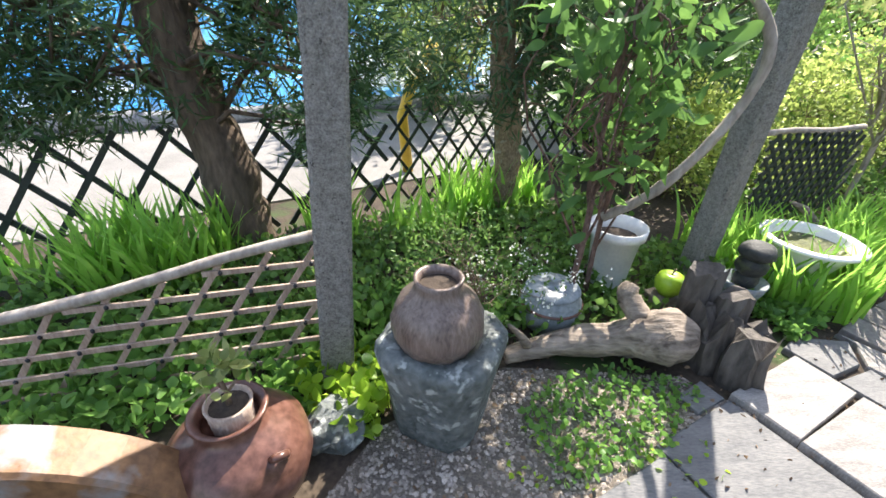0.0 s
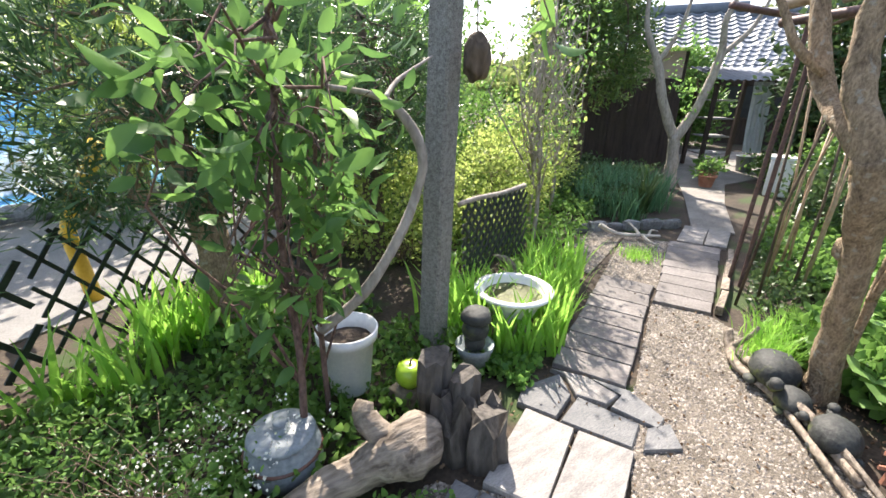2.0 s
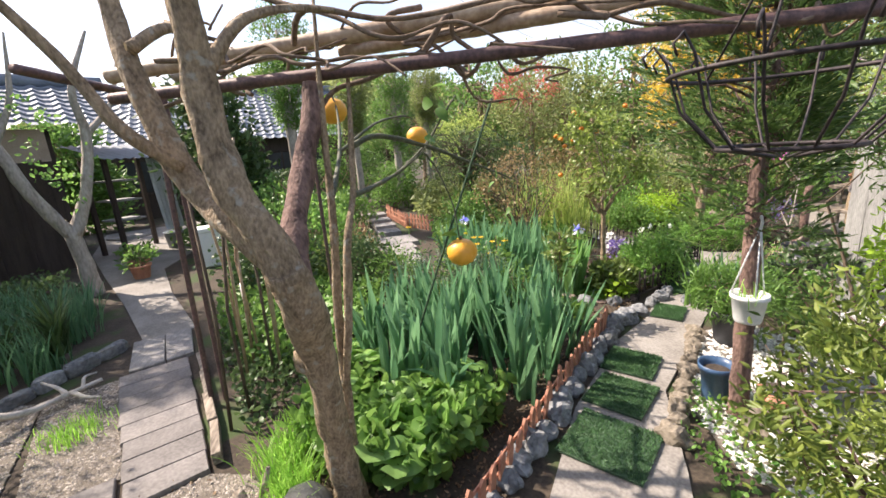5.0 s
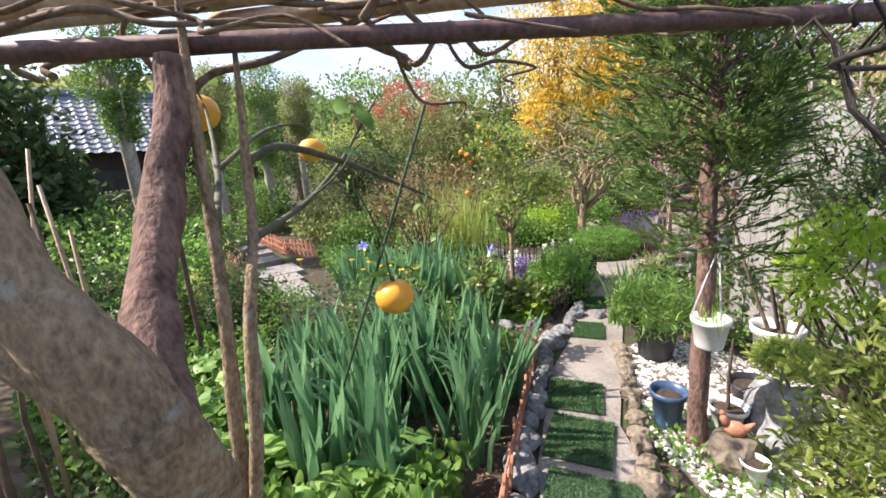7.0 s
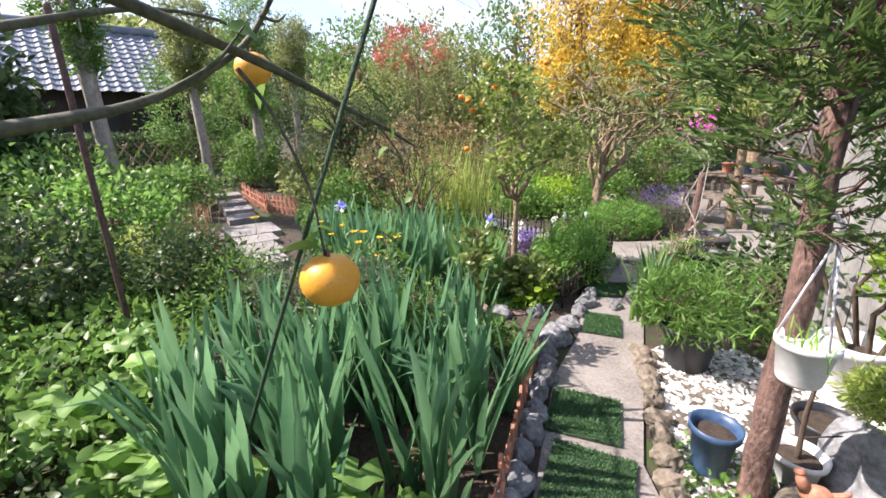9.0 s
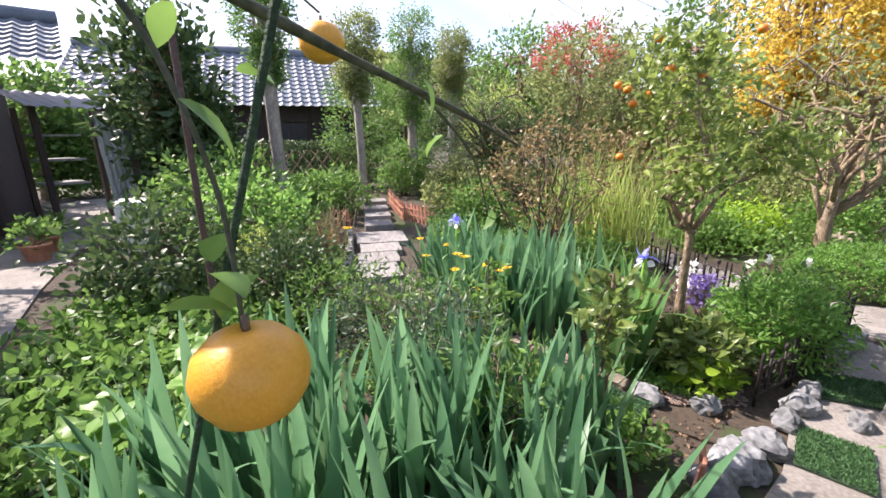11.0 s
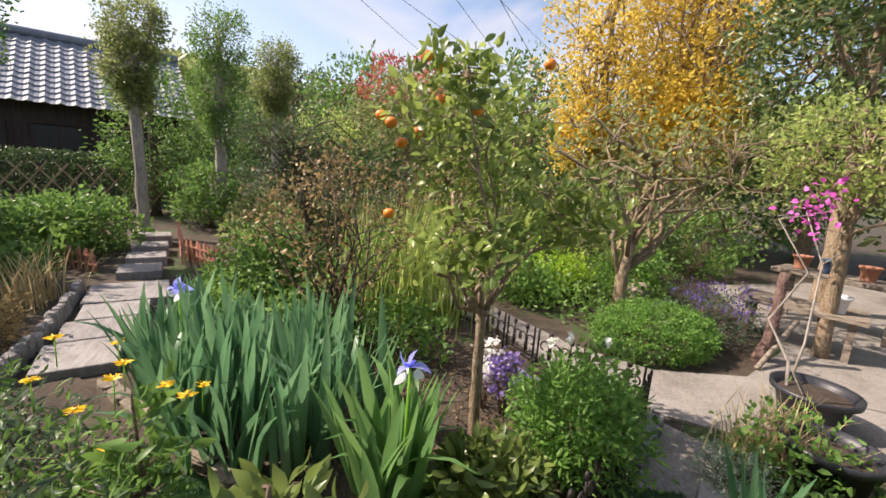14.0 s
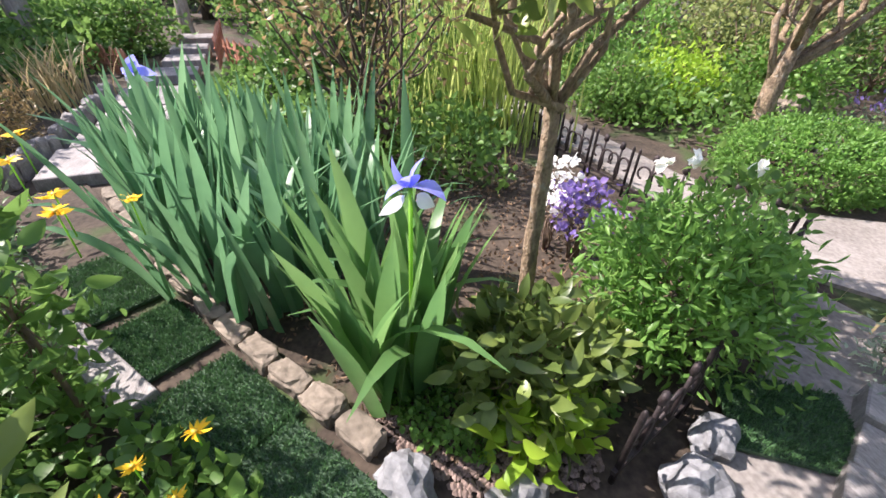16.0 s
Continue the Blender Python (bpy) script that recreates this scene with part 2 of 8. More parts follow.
M["leaf_yellow"] = leaf_mat("yellow-green foliage", (0.075, 0.12, 0.025), (0.24, 0.29, 0.08), 0.45)
M["leaf_gold"] = leaf_mat("golden foliage", (0.26, 0.19, 0.025), (0.40, 0.32, 0.05), 0.4)
M["leaf_evergreen"] = leaf_mat("glossy evergreen foliage", (0.018, 0.042, 0.014), (0.085, 0.12, 0.04), 0.25, 0.3)
M["bark_olive"] = solid_mat("olive green young bark", (0.035, 0.042, 0.024), (0.12, 0.125, 0.075), 16.0, 0.7, 0.5, fine=60)
M["leaf_silver2"] = leaf_mat("grey-green feathery foliage", (0.017, 0.036, 0.02), (0.068, 0.105, 0.06), 0.25)
M["leaf_bright"] = leaf_mat("bright yellow-green leaf", (0.09, 0.17, 0.012), (0.20, 0.30, 0.03), 0.45)
M["leaf_citrus2"] = leaf_mat("glossy olive-green leaf", (0.03, 0.055, 0.014), (0.12, 0.16, 0.04), 0.3, 0.32)
M["leaf_hinoki"] = leaf_mat("golden green sprays", (0.03, 0.06, 0.012), (0.135, 0.165, 0.034), 0.35)
M["bark_mauve"] = solid_mat("mauve-grey twigs", (0.13, 0.11, 0.115), (0.34, 0.30, 0.30), 12.0, 0.9, 0.4)
M["leaf_shrub"] = leaf_mat("fresh pointed shrub leaf", (0.022, 0.062, 0.018), (0.085, 0.17, 0.035), 0.4)
M["leaf_red"] = leaf_mat("red new foliage", (0.14, 0.035, 0.025), (0.34, 0.09, 0.06), 0.35)
M["leaf_brown"] = leaf_mat("bronze foliage", (0.07, 0.06, 0.025), (0.20, 0.14, 0.06), 0.3)
M["leaf_olive"] = leaf_mat("olive foliage", (0.06, 0.085, 0.025), (0.17, 0.20, 0.07), 0.35)
M["leaf_citrus"] = leaf_mat("glossy citrus foliage", (0.035, 0.065, 0.015), (0.16, 0.21, 0.045), 0.38, 0.32)
M["leaf_silver"] = leaf_mat("silver-green foliage", (0.09, 0.13, 0.085), (0.25, 0.31, 0.22), 0.3)
M["leaf_conifer"] = leaf_mat("conifer sprays", (0.018, 0.045, 0.014), (0.08, 0.13, 0.032), 0.3)
M["iris_leaf"] = leaf_mat("blue-green iris blade", (0.03, 0.085, 0.042), (0.085, 0.175, 0.085), 0.35, 0.4, by_object=True)
M["iris_bright"] = leaf_mat("bright iris blade", (0.04, 0.105, 0.032), (0.095, 0.18, 0.055), 0.4, 0.4, by_object=True)
M["grass"] = leaf_mat("grass blades", (0.06, 0.15, 0.015), (0.17, 0.32, 0.05), 0.42)
M["petal_purple"] = leaf_mat("violet-blue petals", (0.12, 0.12, 0.40), (0.22, 0.22, 0.55), 0.35)
M["petal_white"] = leaf_mat("white petals", (0.42, 0.42, 0.40), (0.53, 0.53, 0.51), 0.35)
M["petal_yellow"] = leaf_mat("yellow petals", (0.44, 0.28, 0.008), (0.53, 0.38, 0.02), 0.3)
M["petal_magenta"] = leaf_mat("magenta petals", (0.34, 0.03, 0.22), (0.48, 0.10, 0.34), 0.35)
M["petal_lilac"] = leaf_mat("lilac petals", (0.07, 0.045, 0.17), (0.17, 0.12, 0.29), 0.35)
M["straw"] = leaf_mat("dry straw blades", (0.20, 0.15, 0.07), (0.36, 0.30, 0.17), 0.3)


# ---- geometry helpers ----
class Geo:
    """Gathers vertices and faces for one mesh."""

    def __init__(self):
        self.v, self.f = [], []

    def add(self, v, f):
        k = len(self.v)
        self.v.extend([tuple(p) for p in v])
        self.f.extend([tuple(i + k for i in q) for q in f])
        return self

    def box(self, size, m=None):
        x, y, z = (s / 2 for s in size)
        c = min(x, y, z) * 0.12
        v, f = [], []
        for sz in (-1, 1):
            for inner in (0, 1):
                zz = sz * (z if inner else z - c)
                ex, ey = (x - c, y - c) if inner else (x, y)
                v += [(-ex, -ey, zz), (ex, -ey, zz), (ex, ey, zz), (-ex, ey, zz)]
        # rings, bottom to top: inner low 4-7, outer low 0-3, outer high 8-11, inner high 12-15
        f.append((7, 6, 5, 4))
        f.append((12, 13, 14, 15))
        for a, b in ((4, 0), (0, 8), (8, 12)):
            for i in range(4):
                j = (i + 1) % 4
                f.append((a + i, a + j, b + j, b + i))
        m = m or Matrix()
        return self.add([m @ Vector(p) for p in v], f)

    def tube(self, pts, radii, seg=7, rough=0.0, caps=True):
        pts = [Vector(p) for p in pts]
        n = len(pts)
        radii = list(radii) if isinstance(radii, (list, tuple, np.ndarray)) else [radii] * n
        if rough and n > 2:
            fine, fr, k = [], [], 5
            for i in range(n - 1):
                p0, p1, p2, p3 = pts[max(i - 1, 0)], pts[i], pts[i + 1], pts[min(i + 2, n - 1)]
                for j in range(k):
                    t = j / k
                    fine.append(0.5 * ((2 * p1) + (p2 - p0) * t + (2 * p0 - 5 * p1 + 4 * p2 - p3) * t * t + (3 * p1 - p0 - 3 * p2 + p3) * t**3))
                    fr.append(radii[i] + (radii[i + 1] - radii[i]) * t)
            pts, radii = fine + [pts[-1]], fr + [radii[-1]]
            n = len(pts)
        v, f = [], []
        side = None
        for i, p in enumerate(pts):
            d = (pts[min(i + 1, n - 1)] - pts[max(i - 1, 0)]).normalized()
            if side is None:
                side = d.cross(Vector((0.31, 0.12, 0.94)))
                if side.length < 0.1:
                    side = d.cross(Vector((1, 0, 0)))
            side = (side - d * side.dot(d)).normalized()
            up = d.cross(side)
            for k in range(seg):
                a = 2 * math.pi * k / seg
                r = radii[i]
                if rough:
                    r *= 1 + rough * (noise.noise(p * 6 + Vector((math.cos(a), math.sin(a), 0)) * 1.3) + 0.6 * noise.noise(p * 19 + Vector((math.cos(a), math.sin(a), 0)) * 2.6))
                v.append(p + (side * math.cos(a) + up * math.sin(a)) * r)
        for i in range(n - 1):
            for k in range(seg):
                j = (k + 1) % seg
                f.append((i * seg + k, i * seg + j, (i + 1) * seg + j, (i + 1) * seg + k))
        if caps:
            f.append(tuple(range(seg - 1, -1, -1)))
            f.append(tuple((n - 1) * seg + k for k in range(seg)))
        return self.add(v, f)

    def lathe(self, profile, seg=24, m=None, wobble=0.0):
        m = m or Matrix()
        v, f = [], []
        for r, z in profile:
            for k in range(seg):
                a = 2 * math.pi * k / seg
                w = 1 + wobble * noise.noise(Vector((math.cos(a) * 2, math.sin(a) * 2, z * 9)))
                v.append(m @ Vector((r * w * math.cos(a), r * w * math.sin(a), z)))
        for i in range(len(profile) - 1):
            for k in range(seg):
                j = (k + 1) % seg
                f.append((i * seg + k, i * seg + j, (i + 1) * seg + j, (i + 1) * seg + k))
        return self.add(v, f)

    def blob(self, centre, size, level=2, rough=0.3, freq=1.6, seed=0.0, flat=True):
        bm = bmesh.new()
        bmesh.ops.create_icosphere(bm, subdivisions=level, radius=1)
        v = []
        for q in bm.verts:
            p = q.co.copy()
            r = 1 + rough * noise.noise(p * freq + Vector((seed, seed * 1.7, 3 - seed))) + rough * 0.4 * noise.noise(p * freq * 3.1 + Vector((seed, 0, 0)))
            p = p * r
            v.append(Vector(centre) + Vector((p.x * size[0], p.y * size[1], p.z * size[2])))
        f = [tuple(w.index for w in q.verts) for q in bm.faces]
        bm.free()
        return self.add(v, f)

    def boulder(self, size, seed, power=0.5, rough=0.2):
        """A roughly squared stone with worn edges."""
        bm = bmesh.new()
        bmesh.ops.create_icosphere(bm, subdivisions=3, radius=1)
        v = []
        for q in bm.verts:
            p = Vector([math.copysign(abs(c) ** power, c) for c in q.co])
            p *= 1 + rough * noise.noise(q.co * 1.7 + Vector((seed, 0, 0))) + rough * 0.5 * noise.noise(q.co * 5 + Vector((0, seed, 0)))
            v.append((p.x * size[0], p.y * size[1], p.z * size[2]))
        f = [tuple(w.index for w in q.verts) for q in bm.faces]
        bm.free()
        return self.add(v, f)

    def mesh(self, name, mat, smooth=True):
        me = bpy.data.meshes.new(name)
        me.from_pydata(self.v, [], self.f)
        me.materials.append(mat)
        if smooth:
            me.shade_smooth()
        me.update()
        return me


def thing(name, label, category, at=(0, 0, 0), turn=0, group="", kind=""):
    """An empty at the base of a thing, to hold its parts."""
    ob = new(name)
    ob.empty_display_size = 0.05
    ob.matrix_basis = pose(*at, 0, 0, turn)
    return tagged(ob, label, category, group, kind)


def part(name, geo, mat, parent, label="", smooth=True):
    """Links a Geo or a mesh as one object under a thing or a part."""
    me = geo.mesh(name, mat, smooth) if isinstance(geo, Geo) else geo
    ob = new(name, me)
    ob.parent = parent
    return tagged(ob, label)


def single(name, geo, mat, label, category, at=(0, 0, 0), turn=0, group="", kind="", smooth=True):
    """A thing that is one mesh."""
    ob = new(name, geo.mesh(name, mat, smooth) if isinstance(geo, Geo) else geo)
    ob.matrix_basis = pose(*at, 0, 0, turn)
    return tagged(ob, label, category, group, kind)


def leaf_mesh(name, mat, centres, ways, length, width, rng, fold=0.25, long_leaf=False, droop=0.0):
    """One mesh of many folded leaves, each at a centre and pointing along its way."""
    c = np.asarray(centres, float)
    d = np.asarray(ways, float)
    d /= np.linalg.norm(d, axis=1, keepdims=True) + 1e-9
    n = len(c)
    r = rng.normal(size=(n, 3))
    s = np.cross(d, r)
    s /= np.linalg.norm(s, axis=1, keepdims=True) + 1e-9
    up = np.cross(s, d)
    ln = (length * rng.uniform(0.65, 1.3, n))[:, None]
    wd = (width * rng.uniform(0.7, 1.25, n))[:, None]
    down = np.array([[0, 0, -1.0]]) * droop * ln
    if long_leaf:
        mid = c + d * ln * 0.45 + up * ln * 0.03
        tip = c + d * ln + down
        v = np.stack([c, mid + s * wd / 2, tip, mid - s * wd / 2], 1)
        f = np.array([[0, 1, 2, 3]])
        k = 4
    elif n < 3500:
        steps = ((0.10, 0.27), (0.27, 0.46), (0.48, 0.5), (0.70, 0.37), (0.88, 0.16))
        rows_ = [c]
        for t, w in steps:
            m_ = c + d * ln * t + down * t * t - up * ln * 0.10 * (2 * t - 1) ** 2 + up * ln * 0.10
            rows_ += [m_ + s * wd * w + up * wd * fold * w, m_, m_ - s * wd * w + up * wd * fold * w]
        rows_.append(c + d * ln + down)
        v = np.stack(rows_, 1)
        f = [[0, 1, 2, 2], [0, 2, 3, 3]]
        for q in range(4):
            k0 = 1 + 3 * q
            f += [[k0, k0 + 3, k0 + 4, k0 + 1], [k0 + 1, k0 + 4, k0 + 5, k0 + 2]]
        f = np.array(f + [[13, 16, 14, 14], [14, 16, 15, 15]])
        k = 17
    else:
        lift = up * wd * fold
        a = c + d * ln * 0.32
        b = c + d * ln * 0.68 + down * 0.4
        tip = c + d * ln + down
        v = np.stack([c, a + s * wd * 0.48 + lift, b + s * wd * 0.36 + lift, tip, b - s * wd * 0.36 + lift, a - s * wd * 0.48 + lift, a, b], 1)
        f = np.array([[0, 1, 6, 6], [6, 1, 2, 7], [7, 2, 3, 3], [0, 6, 5, 5], [6, 7, 4, 5], [7, 3, 4, 4]])
        k = 8
    verts = v.reshape(-1, 3)
    faces = []
    for row in f:
        q = row[None] + (np.arange(n) * k)[:, None]
        if row[2] == row[3]:
            q = q[:, :3]
        faces.extend(q.tolist())
    me = bpy.data.meshes.new(name)
    me.from_pydata(verts.tolist(), [], faces)
    me.materials.append(mat)
    me.shade_smooth()
    me.update()
    return me


def clumps(rng, centre, size, count, spread, per, shell=0.55):
    """Leaf places gathered in clumps inside an ellipsoid, and their outward ways."""
    d = rng.normal(size=(count, 3))
    d /= np.linalg.norm(d, axis=1, keepdims=True)
    r = rng.uniform(shell, 1.0, (count, 1)) ** 0.7
    base = np.array(centre) + d * r * np.array(size)
    pts = np.repeat(base, per, 0) + rng.normal(size=(count * per, 3)) * spread
    ways = np.repeat(d, per, 0) * 0.5 + rng.normal(size=(count * per, 3)) * 0.6 + np.array([0, 0, 0.15])
    return base, pts, ways


def curve_to(a, b, bend, rng, n=5, arch=0.12):
    """Points of a gently bent limb from a to b."""
    a, b = Vector(a), Vector(b)
    off = Vector(rng.normal(size=3).tolist()) * bend * (b - a).length
    return [a.lerp(b, t) + off * math.sin(math.pi * t) * 0.5 + Vector((0, 0, arch * (b - a).length * math.sin(math.pi * t))) for t in np.linspace(0, 1, n)]


def crooked(a, b, rng, n=6, wob=0.10, arch=0.12):
    """Points of a crooked limb from a to b."""
    pts = curve_to(a, b, 0.16, rng, n, arch)
    step = (Vector(b) - Vector(a)).length * wob
    return [p if i in (0, n - 1) else p + Vector(rng.normal(size=3).tolist()) * step * 0.6 for i, p in enumerate(pts)]


def ramify(rng, roots, base, limbs, r0, twigs=70, seg=6, arch=0.12):
    """Crooked main limbs from roots to the first clumps, one Geo each, and a Geo of thinner twigs from them to the next clumps."""
    geos, lines, fine = [], [], Geo()
    for i in range(min(limbs, len(base))):
        pts = crooked(roots[i % len(roots)], base[i], rng, arch=arch)
        geos.append(Geo().tube(pts, np.linspace(r0, r0 * 0.28, len(pts)), seg))
        lines.append(pts)
    if not lines:
        return geos, fine
    flat = np.array([list(p) for pts in lines for p in pts[2:]])
    per = len(lines[0]) - 2
    for b in base[limbs:limbs + twigs]:
        d = np.linalg.norm(flat - b, axis=1) + np.maximum(0, flat[:, 2] - b[2]) * 1.5
        k = int(np.argmin(d))
        pts = crooked(flat[k], b, rng, 5, 0.13)
        q = r0 * (0.5 - 0.3 * (k % per) / per)
        fine.tube(pts, np.linspace(q, max(q * 0.3, 0.0012), 5), 4, caps=False)
    return geos, fine


def bush(name, label, category, at, size, leaf, mat, seed, count=60, per=14, spread=0.06, stems=9, stem_r=0.006, lift=0.5, twig_mat="twig", shell=0.45, droop=0.0, long_leaf=False, group=""):
    """A shrub: stems from the base, and a crown of leaves in clumps. size: half width x, y and full height; lift: the crown's middle as part of the height."""
    rng = np.random.default_rng(seed)
    ob = thing(name, label, category, at, group=group)
    h = size[2]
    mid = (0, 0, h * lift)
    base, pts, ways = clumps(rng, mid, (size[0], size[1], h * (1 - lift)), count, spread, per, shell)
    keep = pts[:, 2] > 0.01
    part("crown", leaf_mesh("crown", M[mat], pts[keep], ways[keep], leaf[0], leaf[1], rng, droop=droop, long_leaf=long_leaf), None, ob)
    roots = [(*(rng.uniform(-0.15, 0.15, 2) * size[0]), -0.01) for _ in range(max(1, stems))]
    main, fine = ramify(rng, roots, base, stems, stem_r, 60, 5)
    for geo in main:
        part("stem", geo, M[twig_mat], ob)
    if fine.v:
        tagged(part("brushwood", fine, M[twig_mat], ob), kind="stuff")
    return ob


def tree(name, label, at, trunk, radii, crowns, leaf, mat, seed, bark="bark", count=90, per=18, spread=0.1, limbs=14, limb_r=0.02, seg=9, droop=0.0, long_leaf=False, shell=0.5, start=0.55, category="tree", twigs=90, arch=0.12):
    """A tree: tapered trunk through the given points, limbs from it to the crown's clumps, leaves in clumps. crowns: (middle, half sizes) each."""
    rng = np.random.default_rng(seed)
    ob = thing(name, label, category, at)
    part("trunk", Geo().tube(trunk, radii, seg, 0.25), M[bark], ob)
    allp, allw, fine = [], [], Geo()
    tv = [Vector(p) for p in trunk]
    for mid, size in crowns:
        base, pts, ways = clumps(rng, mid, size, count, spread, per, shell)
        allp.append(pts)
        allw.append(ways)
        roots = []
        for _ in range(limbs):
            t = rng.uniform(start, 1.0) * (len(tv) - 1)
            i = min(int(t), len(tv) - 2)
            roots.append(tv[i].lerp(tv[i + 1], t - i))
        main, more = ramify(rng, roots, base, limbs, limb_r, twigs, arch=arch)
        fine.add(more.v, more.f)
        for geo in main:
            part("branch", geo, M[bark], ob)
    if fine.v:
        tagged(part("brushwood", fine, M[bark], ob), kind="stuff")
    part("crown", leaf_mesh("crown", M[mat], np.concatenate(allp), np.concatenate(allw), leaf[0], leaf[1], rng, droop=droop, long_leaf=long_leaf), None, ob)
    return ob


def blade_mesh(name, mat, length, width, bend, seed, seg=6, twist=0.0):
    """A sword-shaped blade standing from the origin, bending towards +x, with a folded keel and some thickness of fold."""
    g = Geo()
    v, f = [], []
    x = z = 0.0
    a = 0.03
    for i in range(seg + 1):
        t = i / seg
        w = width * (0.75 + 0.5 * t if t < 0.5 else 1.0 * (1 - ((t - 0.5) / 0.5) ** 1.8)) / 2 + 0.0006
        tw = twist * t
        v += [(x - math.sin(tw) * w, -w * math.cos(tw), z), (x + 0.22 * w, 0, z), (x + math.sin(tw) * w, w * math.cos(tw), z)]
        a = 0.03 + bend * t**1.7
        x += math.sin(a) * length / seg
        z += math.cos(a) * length / seg
    for i in range(seg):
        k = 3 * i
        f += [(k, k + 1, k + 4, k + 3), (k + 1, k + 2, k + 5, k + 4)]
    return g.add(v, f).mesh(name, mat)


def in_poly(poly, n, rng):
    """n random places inside a polygon of the plan."""
    p = np.array(poly, float)
    lo, hi = p.min(0), p.max(0)
    out = []
    while len(out) < n:
        q = rng.uniform(lo, hi, (n * 2, 2))
        inside = np.zeros(len(q), bool)
        for i in range(len(p)):
            a, b = p[i], p[i - 1]
            cross = ((a[1] > q[:, 1]) != (b[1] > q[:, 1])) & (q[:, 0] < (b[0] - a[0]) * (q[:, 1] - a[1]) / (b[1] - a[1] + 1e-12) + a[0])
            inside ^= cross
        out.extend(q[inside].tolist())
    return out[:n]


# the paved path's frame: a metres along it, b metres to its right side
PU, PV, PO = Vector((0.892, 0.453)), Vector((0.453, -0.892)), Vector((2.0, 1.6))


def on_path(a, b, z=0.0):
    p = PO + PU * a + PV * b
    return (p.x, p.y, z)


PATH_TURN = math.degrees(math.atan2(0.453, 0.892))

# ---- ground and paving ----
g = Geo()
N = 60
ring = [0, 1.5, 3, 5, 8, 12, 18, 30, 60, 150, 600, 3000]
gv = [(3.0, 0.0, 0.0)]
for r in ring[1:]:
    for k in range(N):
        a = 2 * math.pi * k / N
        gv.append((3 + r * math.cos(a), r * math.sin(a), 0.0))
gf = [(0, 1 + k, 1 + (k + 1) % N) for k in range(N)]
for i in range(len(ring) - 2):
    for k in range(N):
        j = (k + 1) % N
        gf.append((1 + i * N + k, 1 + (i + 1) * N + k, 1 + (i + 1) * N + j, 1 + i * N + j))
single("ground", g.add(gv, gf), M["soil"], "dark garden soil with low weeds", "ground", at=(0, 0, -0.012), kind="structure", smooth=False)


def patch(name, poly, z, mat, label, category, thick=0.02, kind="structure"):
    """A flat slab over a polygon of the plan, with its edge."""
    n = len(poly)
    v = [(x, y, z) for x, y in poly] + [(x, y, z - thick) for x, y in poly]
    f = [tuple(range(n))] + [(i, i + n, (i + 1) % n + n, (i + 1) % n) for i in range(n)]
    return single(name, Geo().add(v, f), M[mat], label, category, kind=kind, smooth=False)


GRAVEL = [
    [(-0.62, 0.3), (0.9, 0.2), (1.25, 1.1), (1.05, 1.3), (0.3, 1.35), (-0.2, 1.05)],
    [on_path(a, b)[:2] for a, b in ((-0.35, 0.45), (1.15, 0.42), (1.15, 0.80), (1.0, 0.95), (0.2, 1.15), (-0.5, 1.6), (-1.0, 1.5), (-0.95, 0.6))],
    [on_path(a, b)[:2] for a, b in ((1.45, -0.1), (2.75, 0.0), (3.0, -0.35), (1.6, -0.45))] ,
    [on_path(a, b)[:2] for a, b in ((1.45, 0.0), (2.75, 0.0), (2.75, 0.43), (1.45, 0.43))],
]
rng = np.random.default_rng(5)
for poly in GRAVEL:
    patch("gravel_ground", poly, 0.0, "gravel_bed", "gritty tan gravel ground beside the path", "gravel", 0.01)


def pebbles(name, label, polys, counts, size, mat, seed):
    r = np.random.default_rng(seed)
    octa = [(1, 0, 0), (0.3, 0.95, 0), (-0.8, 0.6, 0), (-0.8, -0.6, 0), (0.3, -0.95, 0), (0.1, 0, 0.75)]
    faces = [(0, 1, 5), (1, 2, 5), (2, 3, 5), (3, 4, 5), (4, 0, 5)]
    vs, fs = [], []
    for poly, n in zip(polys, counts):
        for x, y in in_poly(poly, n, r):
            s = size * r.uniform(0.5, 1.5)
            a, h = r.uniform(0, 6.3), r.uniform(0.6, 1.1)
            ca, sa = math.cos(a), math.sin(a)
            k = len(vs)
            tx, ty = r.uniform(-0.3, 0.3, 2)
            for px, py, pz in octa:
                vs.append((x + s * (px * ca - py * sa * 0.8), y + s * (px * sa + py * ca * 0.8), -0.002 + s * h * pz + s * max(0, tx * px + ty * py)))
            fs.extend([tuple(k + i for i in q) for q in faces])
    me = bpy.data.meshes.new(name)
    me.from_pydata(vs, [], fs)
    me.materials.append(M[mat])
    tagged(new(name, me), label, "gravel", kind="stuff")


def island_tint(m, amount=0.35):
    """Tints a material stone by stone."""
    nt = m.node_tree
    b = nt.nodes["Principled BSDF"]
    src = b.inputs["Base Color"].links[0].from_socket
    ge, hs, mr = nt.nodes.new("ShaderNodeNewGeometry"), nt.nodes.new("ShaderNodeHueSaturation"), nt.nodes.new("ShaderNodeMapRange")
    mr.inputs["To Min"].default_value, mr.inputs["To Max"].default_value = 1 - amount, 1 + amount
    nt.links.new(ge.outputs["Random Per Island"], mr.inputs["Value"])
    nt.links.new(mr.outputs["Result"], hs.inputs["Value"])
    nt.links.new(src, hs.inputs["Color"])
    nt.links.new(hs.outputs["Color"], b.inputs["Base Color"])


